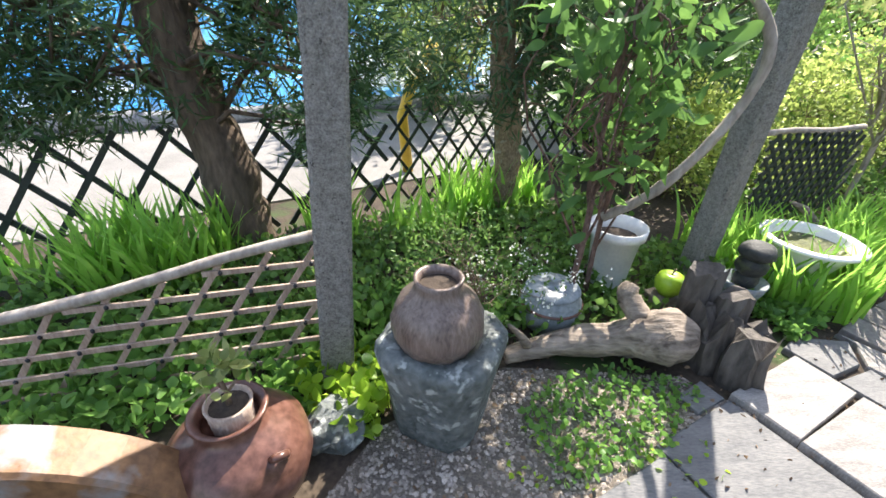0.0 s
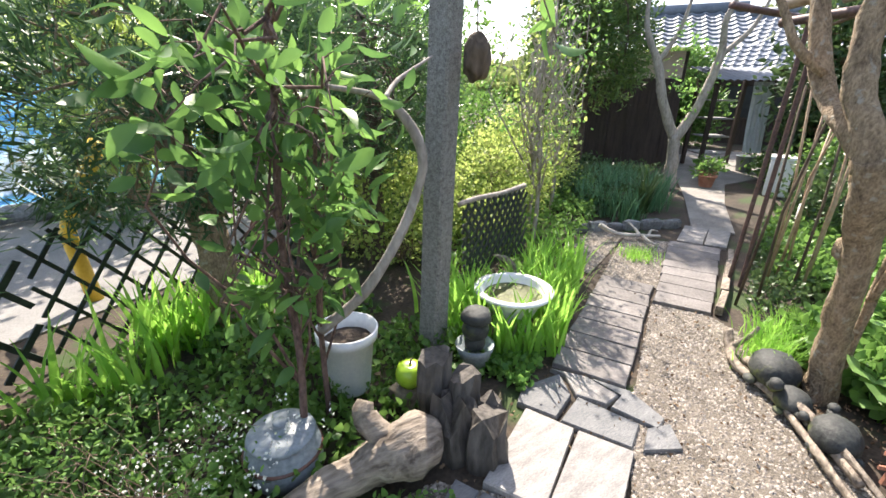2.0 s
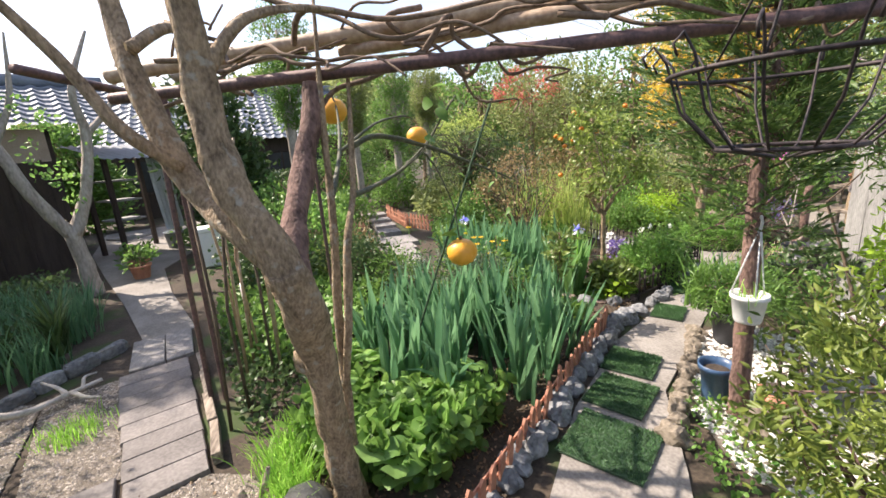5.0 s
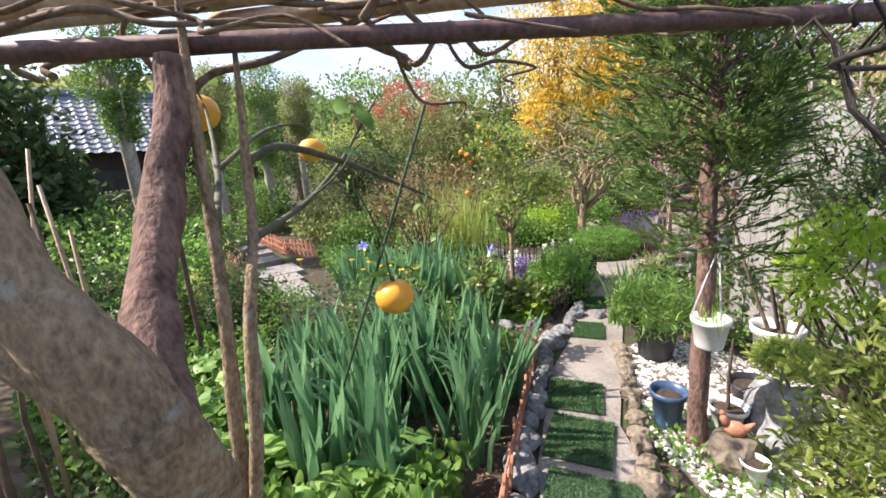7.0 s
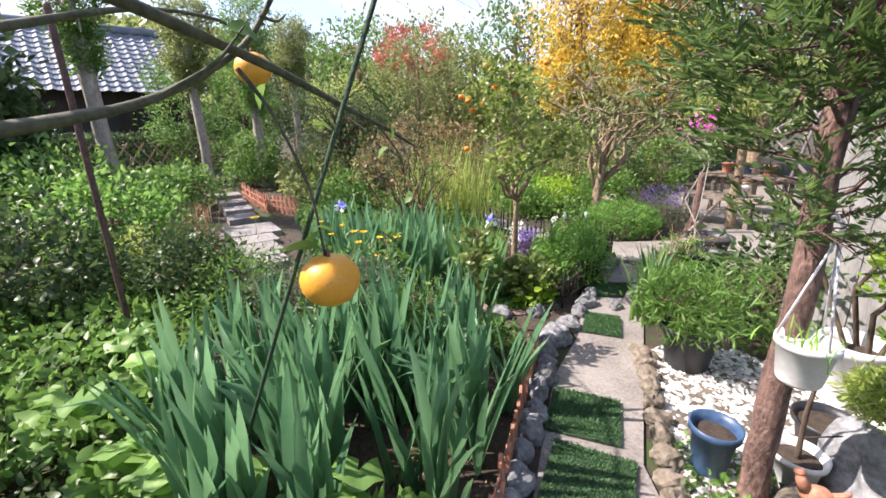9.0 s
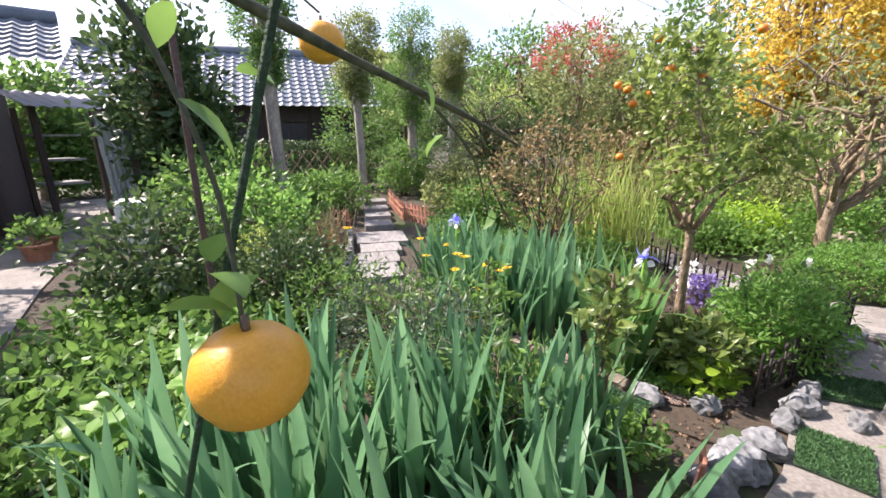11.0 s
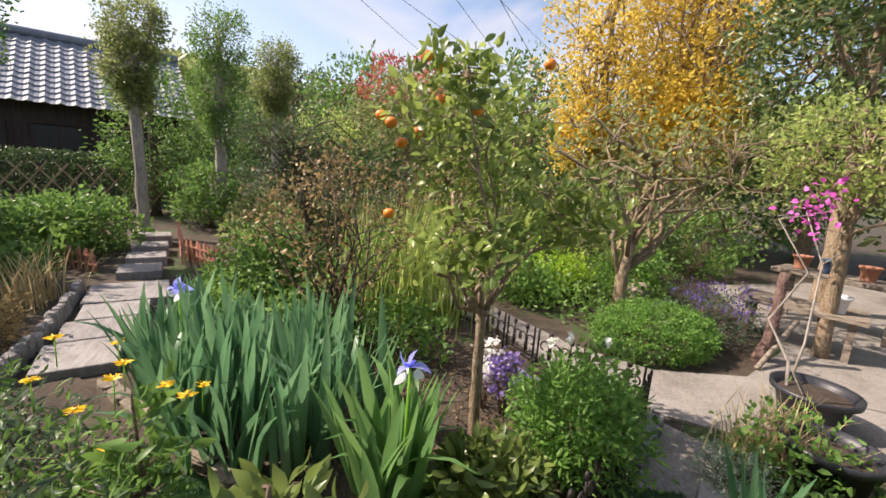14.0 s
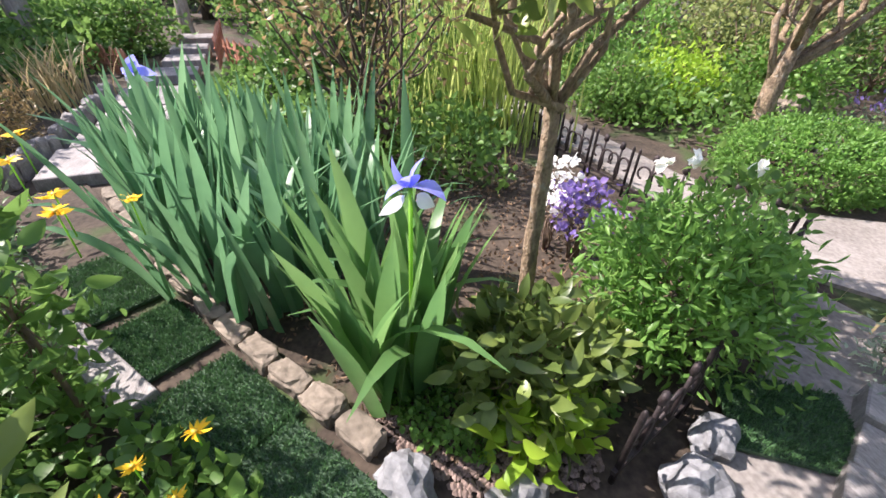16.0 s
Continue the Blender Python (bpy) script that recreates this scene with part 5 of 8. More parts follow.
# bleached branch on the far bed's edge
ob = thing("bleached_branch", "bleached forked driftwood branch on the gravel", "driftwood", (4.42, 2.66, 0.0))
for pts, r0 in (([(-0.35, 0.25, 0.16), (-0.2, 0.12, 0.07), (0, 0, 0.06), (0.18, -0.12, 0.05)], 0.025), ([(0, 0, 0.06), (0.08, 0.1, 0.08), (0.12, 0.22, 0.12)], 0.018), ([(0.02, -0.01, 0.06), (-0.06, -0.14, 0.05), (-0.08, -0.25, 0.04)], 0.018), ([(0.08, -0.05, 0.05), (0.2, 0.0, 0.08), (0.3, -0.02, 0.06)], 0.014)):
    part("branch", Geo().tube(pts, np.linspace(r0, r0 * 0.5, len(pts)), 8, 0.4), M["driftwood_pale"], ob)
# garden stakes in the bed by the pergola post
rs = random.Random(3)
for i in range(9):
    x, y = 3.7 + rs.uniform(0, 0.9), 1.15 + rs.uniform(0, 0.35) + 0.0
    h = rs.uniform(1.2, 1.75)
    ob = thing("bamboo_stake", "thin weathered bamboo stake leaning in the bed", "stake", (x, y, 0), 0, "bamboo stakes in the bed")
    part("cane", Geo().tube([(0, 0, -0.03), (rs.uniform(-0.06, 0.06), rs.uniform(-0.06, 0.06), h * 0.5), (rs.uniform(-0.15, 0.12), rs.uniform(-0.12, 0.12), h)], (0.011, 0.010, 0.008), 7), M["bamboo" if i % 3 else "bark_dark"], ob)
ob = thing("plant_label", "white plastic plant label on a stake", "label", (4.75, 1.5, 0))
part("stake", Geo().tube([(0, 0, -0.02), (0, 0, 0.5)], 0.006, 6), M["turf"], ob)
part("plate", Geo().box((0.05, 0.012, 0.13), pose(0, 0, 0.55, 0, 0, 40)), M["plastic_white"], ob)
kerb_run("log_edge", "split pale log edging of the planting bed", [on_path(1.2, 0.85)[:2], on_path(2.7, 0.98)[:2]], 0.07, 0.05, "driftwood", 0.4, 9)

# ---- irises ----
IRIS = [blade_mesh("blade", M["iris_leaf"], ln, w, bd, i, 6, tw) for i, (ln, w, bd, tw) in enumerate(((0.62, 0.046, 0.12, 0.2), (0.72, 0.05, 0.25, -0.3), (0.55, 0.044, 0.4, 0.4), (0.68, 0.05, 0.1, 0.1), (0.48, 0.04, 0.7, -0.2), (0.62, 0.045, 1.5, 0.5), (0.75, 0.046, 0.35, 0.3)))]
BRIGHT = [blade_mesh("blade", M["iris_bright"], ln, w, bd, i, 7, tw) for i, (ln, w, bd, tw) in enumerate(((0.60, 0.072, 0.15, 0.2), (0.52, 0.064, 0.5, -0.3), (0.64, 0.062, 0.3, 0.3), (0.62, 0.042, 1.9, 0.4)))]


def iris_plant(at, seed, n=8, meshes=None, scale=1.0, label="clump of tall blue-green sword-shaped iris leaves", group="irises in the bed", spread=0.07):
    r = random.Random(seed)
    ob = thing("iris", label, "iris plant", at, r.uniform(0, 360), group)
    for i in range(n):
        side = r.choice((0, 180)) + r.uniform(-25, 25)
        lean = r.uniform(0, 16)
        s = scale * r.uniform(0.75, 1.12)
        o = part("blade", r.choice(meshes or IRIS), None, ob)
        o.matrix_basis = pose(r.uniform(-spread, spread), r.uniform(-spread * 0.6, spread * 0.6), -0.01, 0, 0, side) @ pose(0, 0, 0, 0, lean, 0) @ pose(0, 0, 0, 0, 0, r.uniform(-50, 50)) @ Matrix.Scale(s, 4)
    return ob


rng = np.random.default_rng(21)
for i, (x, y) in enumerate(in_poly([(3.32, -0.25), (3.85, -0.85), (4.35, -1.05), (4.75, -0.45), (4.75, 0.35), (4.15, 0.62), (3.55, 0.42)], 66, rng)):
    iris_plant((x, y, 0), 100 + i, 9, scale=0.95)
for i, (x, y) in enumerate(in_poly([(5.45, -0.92), (6.35, -0.4), (6.75, -0.75), (6.35, -1.4), (5.7, -1.65), (5.35, -1.4)], 44, rng)):
    iris_plant((x, y, 0.03), 300 + i, 9, scale=0.92, group="irises in the kerbed bed")
for i, (x, y) in enumerate(((5.02, -1.44), (5.08, -1.50), (5.13, -1.44), (5.16, -1.55), (5.06, -1.58), (5.22, -1.60), (5.25, -1.45))):
    iris_plant((x, y, 0.03), 500 + i, 8, BRIGHT, 1.0, "bright green arching iris clump at the kerb", "iris clump at the kerb", 0.05)
for i, (x, y) in enumerate(((4.36, -2.62), (4.44, -2.68))):
    iris_plant((x, y, 0), 520 + i, 9, IRIS[:4], 0.66, "blue-green iris fan beside the white blocks", "iris fans by the blocks")


def iris_flower(at, top, seed):
    ob = thing("iris_flower", "violet-blue iris flower with white and yellow falls", "flower", at)
    r = np.random.default_rng(seed)
    part("stem", Geo().tube([(0, 0, 0), (0.01, 0, top * 0.5), (0, 0, top)], (0.006, 0.006, 0.005), 6), M["grass"], ob)
    for k in range(3):
        a = k * 2.094 + seed
        me = leaf_mesh("petal", M["petal_purple"], [(0, 0, top)], [(math.cos(a) * 0.5, math.sin(a) * 0.5, 0.8)], 0.06, 0.055, r, 0.2)
        part("petal", me, None, ob)
        me = leaf_mesh("fall", M["petal_purple"], [(0, 0, top)], [(math.cos(a + 1), math.sin(a + 1), 0.25)], 0.065, 0.055, r, 0.15, droop=0.4)
        part("fall", me, None, ob)
        me = leaf_mesh("fall", M["petal_white"], [(math.cos(a + 1) * 0.015, math.sin(a + 1) * 0.015, top - 0.012)], [(math.cos(a + 1), math.sin(a + 1), -0.45)], 0.06, 0.032, r, 0.15)
        part("fall", me, None, ob, "white and yellow fall")
    return ob


iris_flower((5.07, -1.54, 0.0), 0.66, 1)
iris_flower((6.20, -0.68, 0.0), 0.66, 2)


M["iris_strap"] = leaf_mat("blue-green strap leaf", (0.03, 0.08, 0.04), (0.08, 0.16, 0.08), 0.35)


def strap_plant(name, label, at, n, length, width, seed, mat="grass", lean=0.6, spread=0.06, group=""):
    """A tuft of arching strap leaves."""
    r = np.random.default_rng(seed)
    g = Geo()
    for i in range(n):
        a = r.uniform(0, 6.28)
        ln, w, bd = length * r.uniform(0.6, 1.15), width * r.uniform(0.7, 1.2), r.uniform(0.3, 1.0) * lean * 2.2
        seg = 5
        x, z = 0.0, 0.0
        bx, by = r.normal(0, spread, 2)
        v, f = [], []
        for k in range(seg + 1):
            t = k / seg
            ww = w * (1 - t**2) / 2 + 0.0004
            c, s = math.cos(a), math.sin(a)
            v += [(bx + x * c - s * ww, by + x * s + c * ww, z), (bx + x * c + s * ww, by + x * s - c * ww, z)]
            an = 0.1 + bd * t
            x += math.sin(an) * ln / seg
            z += math.cos(an) * ln / seg
        f = [(2 * k, 2 * k + 1, 2 * k + 3, 2 * k + 2) for k in range(seg)]
        g.add(v, f)
    ob = thing(name, label, "plant", at, group=group)
    part("leaves", g, M[mat], ob)
    return ob


for i, a in enumerate((-140, -110, -80, -50, -20, 20, 150, 180)):
    strap_plant("day_lily", "arching lily leaves round the white basin", (2.02 + 0.27 * math.cos(radians(a)), 1.97 + 0.27 * math.sin(radians(a)), 0), 16, 0.42, 0.032, 580 + i, "grass", 0.45, 0.04, group="lilies by the path")
r = random.Random(8)
for i, (x, y) in enumerate(in_poly([(1.55, 2.15), (1.75, 1.75), (2.35, 1.85), (3.1, 2.35), (3.0, 2.75), (2.2, 2.5), (1.7, 2.7)], 26, rng)):
    if math.hypot(x - 2.02, y - 1.97) > 0.20:
        strap_plant("day_lily", "arching green strap-leaved lily clump", (x, y, 0), 17, 0.44, 0.032, 600 + i, "grass", 0.55, group="lilies by the path")
for i, (x, y) in enumerate(in_poly([(-2.6, 1.85), (-0.3, 2.85), (0.9, 3.35), (1.2, 2.9), (0.5, 2.6), (-0.3, 2.35), (-1.6, 1.75)], 34, rng)):
    strap_plant("day_lily", "bright strap-leaved lily clump under the lattice", (x, y, 0), 18, 0.48, 0.034, 640 + i, "grass", 0.5, group="lilies under the lattice")
for i, (x, y) in enumerate(in_poly([(3.0, 0.95), (3.3, 1.15), (3.45, 0.95), (3.2, 0.75)], 9, rng)):
    strap_plant("grass_tuft", "bright green tuft of fine grass", (x, y, 0), 60, 0.26, 0.007, 700 + i, "grass", 0.7, 0.05, group="grass tufts by the tree")
for i in range(4):
    strap_plant("grass_tuft", "short green tuft in the gravel", (*on_path(2.05 + 0.13 * (i % 2), 0.15 + 0.1 * (i // 2))[:2], 0), 70, 0.10, 0.005, 720 + i, "grass", 0.7, 0.07, group="tufts in gravel")
for i, (x, y) in enumerate(in_poly([on_path(a, b)[:2] for a, b in ((3.2, 0.05), (4.9, 0.3), (5.3, -0.9), (3.3, -0.7))], 30, rng)):
    strap_plant("narcissus_clump", "blue-green narrow-leaved clump in the far bed", (x, y, 0), 46, 0.46, 0.02, 740 + i, "iris_strap", 0.45, 0.07, group="clumps in the far bed")


M["leaf_litter"] = leaf_mat("dry leaf litter", (0.05, 0.03, 0.018), (0.17, 0.115, 0.07), 0.1, 0.8)


def cover(name, label, poly, n, leaf, mat, seed, z=(0.01, 0.12), category="ground cover"):
    """Low plants nobody could count, over a polygon of the plan."""
    rr = np.random.default_rng(seed)
    p = np.array(in_poly(poly, n, rr))
    hump = np.array([0.5 + 0.5 * noise.noise(Vector((x * 2.2, y * 2.2, seed))) for x, y in p])
    zz = z[0] + (z[1] - z[0]) * rr.uniform(0, 1, n) * (0.3 + hump)
    keep = hump > 0.28
    ways = rr.normal(size=(n, 3)) * 0.9 + np.array([0, 0, 0.35])
    me = leaf_mesh(name, M[mat], np.column_stack([p, zz])[keep], ways[keep], leaf[0], leaf[1], rr, 0.15)
    return tagged(new(name, me), label, category, kind="stuff")


LANE_BED = [(-2.6, 1.2), (-0.6, 1.45), (0.2, 1.5), (1.0, 1.5), (1.3, 1.7), (1.7, 1.8), (1.5, 2.5), (1.2, 3.1), (0.0, 2.9), (-1.5, 2.1), (-2.8, 1.6)]
cover("clover", "low green clover and weeds under the fence", LANE_BED, 9000, (0.045, 0.038), "leaf_mid", 1, (0.01, 0.17))
cover("clover", "bright fresh clover by the post", [(-1.7, 0.95), (-0.3, 1.05), (-0.15, 1.35), (0.5, 1.55), (0.2, 1.9), (-0.8, 1.7), (-1.9, 1.4)], 3200, (0.05, 0.042), "leaf_lime", 2, (0.01, 0.15))
cover("weeds", "small green weeds in the gravel", [(0.40, 0.80), (0.80, 0.92), (1.10, 1.22), (0.85, 1.34), (0.5, 1.27), (0.32, 1.1)], 620, (0.03, 0.024), "leaf_lime", 3, (0.005, 0.06))
cover("clover", "bright clover round the foot of the post", [(-0.46, 1.0), (-0.20, 0.98), (-0.16, 1.28), (-0.30, 1.42), (-0.55, 1.3)], 420, (0.05, 0.045), "leaf_bright", 21, (0.01, 0.13))
cover("weeds", "small weeds scattered over the gravel", [(0.2, 0.85), (0.9, 0.6), (1.1, 1.2), (0.4, 1.3)], 160, (0.024, 0.02), "leaf_bright", 22, (0.004, 0.03))
cover("weeds", "small mixed weeds at the path's edge", [(1.35, 1.55), (1.75, 1.5), (2.1, 1.75), (1.8, 1.95), (1.5, 1.75)], 900, (0.04, 0.03), "leaf_lime", 4, (0.005, 0.1))
cover("low_plants", "leafy low planting under the forked tree", [(2.95, 0.3), (3.45, -0.25), (3.7, 0.5), (4.2, 0.8), (3.4, 1.0), (3.1, 0.75)], 2300, (0.075, 0.055), "leaf_mid", 5, (0.02, 0.28))
cover("low_plants", "broad pale-green leaves at the bed's front", [(3.0, 0.35), (3.4, -0.15), (3.6, 0.15), (3.3, 0.5)], 240, (0.12, 0.10), "leaf_lime", 6, (0.05, 0.26))
cover("low_plants", "mixed low leaves behind the irises", [(4.4, 0.6), (5.4, 0.4), (6.6, 0.6), (7.5, 1.6), (6.5, 2.2), (5.2, 1.9), (4.3, 1.3)], 5200, (0.07, 0.04), "leaf_mid", 7, (0.02, 0.26))
cover("low_plants", "pale low leaves and seedlings in the bed", [(4.90, -1.50), (4.76, -1.75), (4.86, -2.1), (5.3, -2.0), (5.3, -1.6), (5.1, -1.45)], 3300, (0.022, 0.017), "leaf_lime", 8, (0.004, 0.045))
cover("low_plants", "low mixed leaves along the side path", [(4.35, -1.35), (4.85, -1.15), (5.15, -0.75), (5.6, -0.35), (5.2, 0.1), (4.6, -0.3), (4.3, -1.0)], 3000, (0.045, 0.028), "leaf_mid", 9, (0.02, 0.22))
cover("low_plants", "low shrubs in the middle beds", [(6.8, -0.5), (8.6, -0.6), (9.0, -2.2), (7.6, -2.5), (6.2, -2.3), (6.4, -1.5)], 7000, (0.055, 0.035), "leaf_mid", 10, (0.02, 0.40))
cover("low_plants", "low leaves across the far beds", [(8.5, 0.7), (11.5, 1.0), (13, 3), (10, 4.2), (8, 2.5)], 6500, (0.09, 0.05), "leaf_mid", 11, (0.02, 0.5))
cover("low_plants", "low leaves beyond the steps", [(9.8, -0.6), (14, -0.8), (14, -4), (10.5, -4.5), (9.2, -2.4)], 8000, (0.10, 0.05), "leaf_olive", 12, (0.02, 0.6))
cover("low_plants", "green planting along the yard", [(6.3, -3.9), (7.6, -3.4), (9.2, -3.2), (10, -5.5), (8.3, -6.5), (6.9, -5.5)], 6500, (0.06, 0.035), "leaf_mid", 13, (0.02, 0.35))
cover("low_plants", "low weeds round the pots", [(2.2, -0.75), (3.0, -1.0), (3.4, -1.45), (3.1, -1.7), (2.3, -1.4)], 900, (0.03, 0.02), "leaf_lime", 14, (0.005, 0.07))
cover("low_plants", "low planting behind the pots", [(3.6, -2.4), (4.3, -2.5), (4.6, -3.2), (4.3, -4.2), (3.0, -4.0), (2.6, -2.9)], 3800, (0.05, 0.03), "leaf_mid", 15, (0.02, 0.3))
cover("low_plants", "lush low leaves by the shrub bed", [on_path(a, b)[:2] for a, b in ((1.3, -0.3), (3.0, -0.4), (5, -0.8), (5, -2.2), (1.5, -2.2), (0.5, -0.9))], 6500, (0.06, 0.035), "leaf_mid", 16, (0.02, 0.3))


def butterbur(at, n, seed, r=0.10):
    """A clump of large round leaves on stalks, each leaf a part."""
    q = random.Random(seed)
    ob = thing("butterbur", "clump of large round pale green leaves", "plant", at, q.uniform(0, 360), "round-leaved clumps in the bed")
    for i in range(n):
        a, d, h, s = q.uniform(0, 6.28), q.uniform(0.03, 0.16), q.uniform(0.08, 0.24), r * q.uniform(0.6, 1.1)
        v = [(0, 0, 0)]
        seg = 14
        for ring_, dz in ((0.55, 0.012), (1.0, 0.0)):
            for k in range(seg):
                t = 0.35 + (6.283 - 0.7) * k / (seg - 1)
                w = ring_ * s * (1 + 0.07 * math.sin(t * 5 + i))
                v.append((w * math.cos(t), w * math.sin(t), dz + 0.012 * math.sin(t * 4 + i) * ring_))
        f = [(0, 1 + k, 2 + k) for k in range(seg - 1)] + [(1 + k, 1 + seg + k, 2 + seg + k, 2 + k) for k in range(seg - 1)]
        o = part("leaf", Geo().add(v, f), M["leaf_round"], ob)
        x, y = d * math.cos(a), d * math.sin(a)
        o.matrix_basis = pose(x, y, h, q.uniform(-25, 25), q.uniform(-25, 25), q.uniform(0, 360))
        part("stalk", Geo().tube([(x * 0.2, y * 0.2, -0.01), (x * 0.7, y * 0.7, h * 0.6), (x, y, h)], 0.004, 5), M["grass"], ob)


M["leaf_round"] = leaf_mat("pale round leaf", (0.07, 0.15, 0.04), (0.17, 0.28, 0.08), 0.4, by_object=True)
for i, (x, y) in enumerate(((4.08, 0.52), (3.92, 0.42), (3.55, 0.22), (3.42, 0.30), (3.3, 0.12), (3.75, 0.75), (3.45, 0.55), (4.3, 0.75), (3.6, -0.05), (4.9, 0.75), (5.3, 0.9), (4.6, 0.95), (3.05, 0.45))):
    butterbur((x, y, 0), 7, 900 + i)

cover("low_plants", "mixed leaves by the far bed and shed", [on_path(a, b)[:2] for a, b in ((3.3, -0.2), (5.2, 0.2), (6.5, -0.2), (7.5, -2.2), (5.0, -2.0), (3.4, -1.2))], 6000, (0.07, 0.035), "leaf_dark", 17, (0.02, 0.35))
cover("low_plants", "dark leaves and litter in the pole bed", [on_path(a, b)[:2] for a, b in ((1.3, 1.0), (2.8, 1.15), (3.4, 1.4), (3.0, 2.2), (1.6, 1.9))], 2200, (0.05, 0.03), "leaf_dark", 18, (0.01, 0.16))
cover("leaf_litter", "dry brown leaf litter and bits on the beds", [(2.6, 0.4), (4.3, -1.4), (5.0, -1.4), (6.6, -0.3), (7.0, -2.4), (5.4, -3.1), (4.7, -1.9), (3.9, -0.6), (4.4, 0.9), (3.0, 1.2)], 7000, (0.022, 0.012), "leaf_litter", 19, (0.0, 0.012))
cover("leaf_litter", "dry brown leaf litter on the paths' edges", [(-0.6, 0.4), (0.9, 0.3), (2.2, 0.3), (2.9, 1.1), (3.6, 1.5), (3.2, 2.4), (1.2, 1.4), (0.2, 1.4)], 900, (0.02, 0.012), "leaf_litter", 20, (0.008, 0.014))
# paler grit added over the dark soil, in place of sunlight on it
M["lit_grit"] = solid_mat("pinkish grit for sunlit soil", (0.07, 0.05, 0.042), (0.26, 0.19, 0.16), 9.0, 0.9, 0.3, fine=70)
island_tint(M["lit_grit"], 0.35)
pebbles("lit_soil_grit", "pinkish grit standing in for sunlit soil in the bed's corner", [[(4.75, -1.6), (5.0, -1.4), (5.35, -1.75), (5.1, -2.15), (4.7, -1.95)]], [2600], 0.010, "lit_grit", 14)
# ---- shrubs and trees by the lane ----
tree("podocarpus", "dark narrow-leaved evergreen with a stout bare trunk", (-1.22, 2.45, 0), [(0, 0, -0.03), (0.0, 0, 0.3), (-0.06, 0.02, 0.7), (-0.16, 0.05, 1.1), (-0.18, 0.06, 1.6), (-0.15, 0.1, 2.1)], (0.20, 0.165, 0.15, 0.15, 0.12, 0.03), [((-0.35, 0.0, 1.35), (0.75, 0.5, 0.65)), ((0.55, 0.1, 1.3), (0.35, 0.4, 0.75)), ((-0.9, -0.2, 1.25), (0.5, 0.4, 0.6))], (0.115, 0.015), "leaf_podo", 31, "bark_dark", 120, 36, 0.07, 14, 0.02, long_leaf=True, start=0.4)
tree("podocarpus", "dark narrow-leaved evergreen behind the pot", (0.52, 2.98, 0), [(0, 0, -0.03), (0, 0, 0.4), (-0.02, 0.02, 0.7), (-0.1, 0.05, 1.2), (0, 0.1, 1.9)], (0.11, 0.09, 0.10, 0.08, 0.02), [((-0.25, 0, 1.35), (0.65, 0.45, 0.65)), ((0.5, 0.1, 1.45), (0.5, 0.4, 0.7))], (0.115, 0.015), "leaf_podo", 32, "bark", 130, 36, 0.07, 14, 0.016, long_leaf=True, start=0.45)
tree("podocarpus", "dark narrow-leaved evergreen beside the post", (1.75, 3.45, 0), [(0, 0, -0.03), (0, 0, 0.6), (0.05, 0.02, 1.2), (0, 0.1, 2.0)], (0.10, 0.09, 0.07, 0.02), [((0, 0, 1.5), (0.7, 0.5, 0.7))], (0.115, 0.015), "leaf_podo", 33, "bark_dark", 130, 34, 0.07, 12, 0.016, long_leaf=True)
ob = thing("vine_shoot", "hanging leafy shoot with large pointed green leaves", "plant", (1.53, 1.95, 1.95))
part("stem", Geo().tube([(0, 0, 0), (0.02, -0.25, 0.0), (0.03, -0.45, -0.12), (0.02, -0.58, -0.32)], (0.006, 0.005, 0.004, 0.002), 6), M["twig"], ob)
rv = np.random.default_rng(6)
lp = [(0.02, -0.57, -0.33), (0.03, -0.56, -0.28), (0.03, -0.50, -0.18), (0.02, -0.42, -0.10), (0.03, -0.52, -0.24), (0.02, -0.3, -0.02), (0.02, -0.36, -0.05)]
part("leaves", leaf_mesh("leaves", M["leaf_shrub"], lp, [(0.9, -0.2, -0.1), (-0.9, -0.1, -0.3), (0.7, 0.3, -0.5), (-0.6, 0.3, -0.5), (0.1, -0.2, -1.0), (0.7, 0.2, -0.6), (-0.6, 0.0, -0.7)], 0.15, 0.06, rv), None, ob)
tree("leafy_shrub", "upright shrub with fresh heart-shaped green leaves", (0.64, 1.68, 0), [(0, 0, -0.02), (0.03, 0.01, 0.5), (0.02, 0.03, 1.0), (0.05, 0, 1.5), (0.06, 0, 1.8)], (0.016, 0.014, 0.012, 0.009, 0.004), [((0.02, 0.0, 1.0), (0.24, 0.22, 0.42)), ((0.02, -0.10, 1.52), (0.40, 0.42, 0.34))], (0.10, 0.038), "leaf_shrub", 34, "bark_red", 52, 4, 0.06, 16, 0.007, start=0.15, shell=0.2, category="shrub")
tree("leafy_shrub", "thin stems of a green-leaved shrub", (0.80, 1.84, 0), [(0, 0, -0.02), (0.0, 0.01, 0.5), (0.03, 0.03, 1.0), (0.08, 0, 1.6)], (0.014, 0.012, 0.01, 0.004), [((0.02, 0.0, 1.2), (0.22, 0.22, 0.5))], (0.10, 0.038), "leaf_shrub", 35, "bark_red", 46, 4, 0.05, 14, 0.006, start=0.2, shell=0.2, category="shrub")
bush("spray_plant", "airy white-flowered spray arching from the jar", "plant", (0.15, 1.38, 0.36), (0.34, 0.25, 0.34), (0.02, 0.007), "leaf_mid", 36, 120, 10, 0.03, 26, 0.002)
rr = np.random.default_rng(3)
_, p, w = clumps(rr, (0.36, 1.46, 0.40), (0.34, 0.2, 0.15), 36, 0.02, 9, 0.2)
tagged(new("white_blossom", leaf_mesh("white_blossom", M["petal_white"], p, w, 0.011, 0.009, rr)), "tiny white blossom on arching sprays", "flowers", kind="stuff")
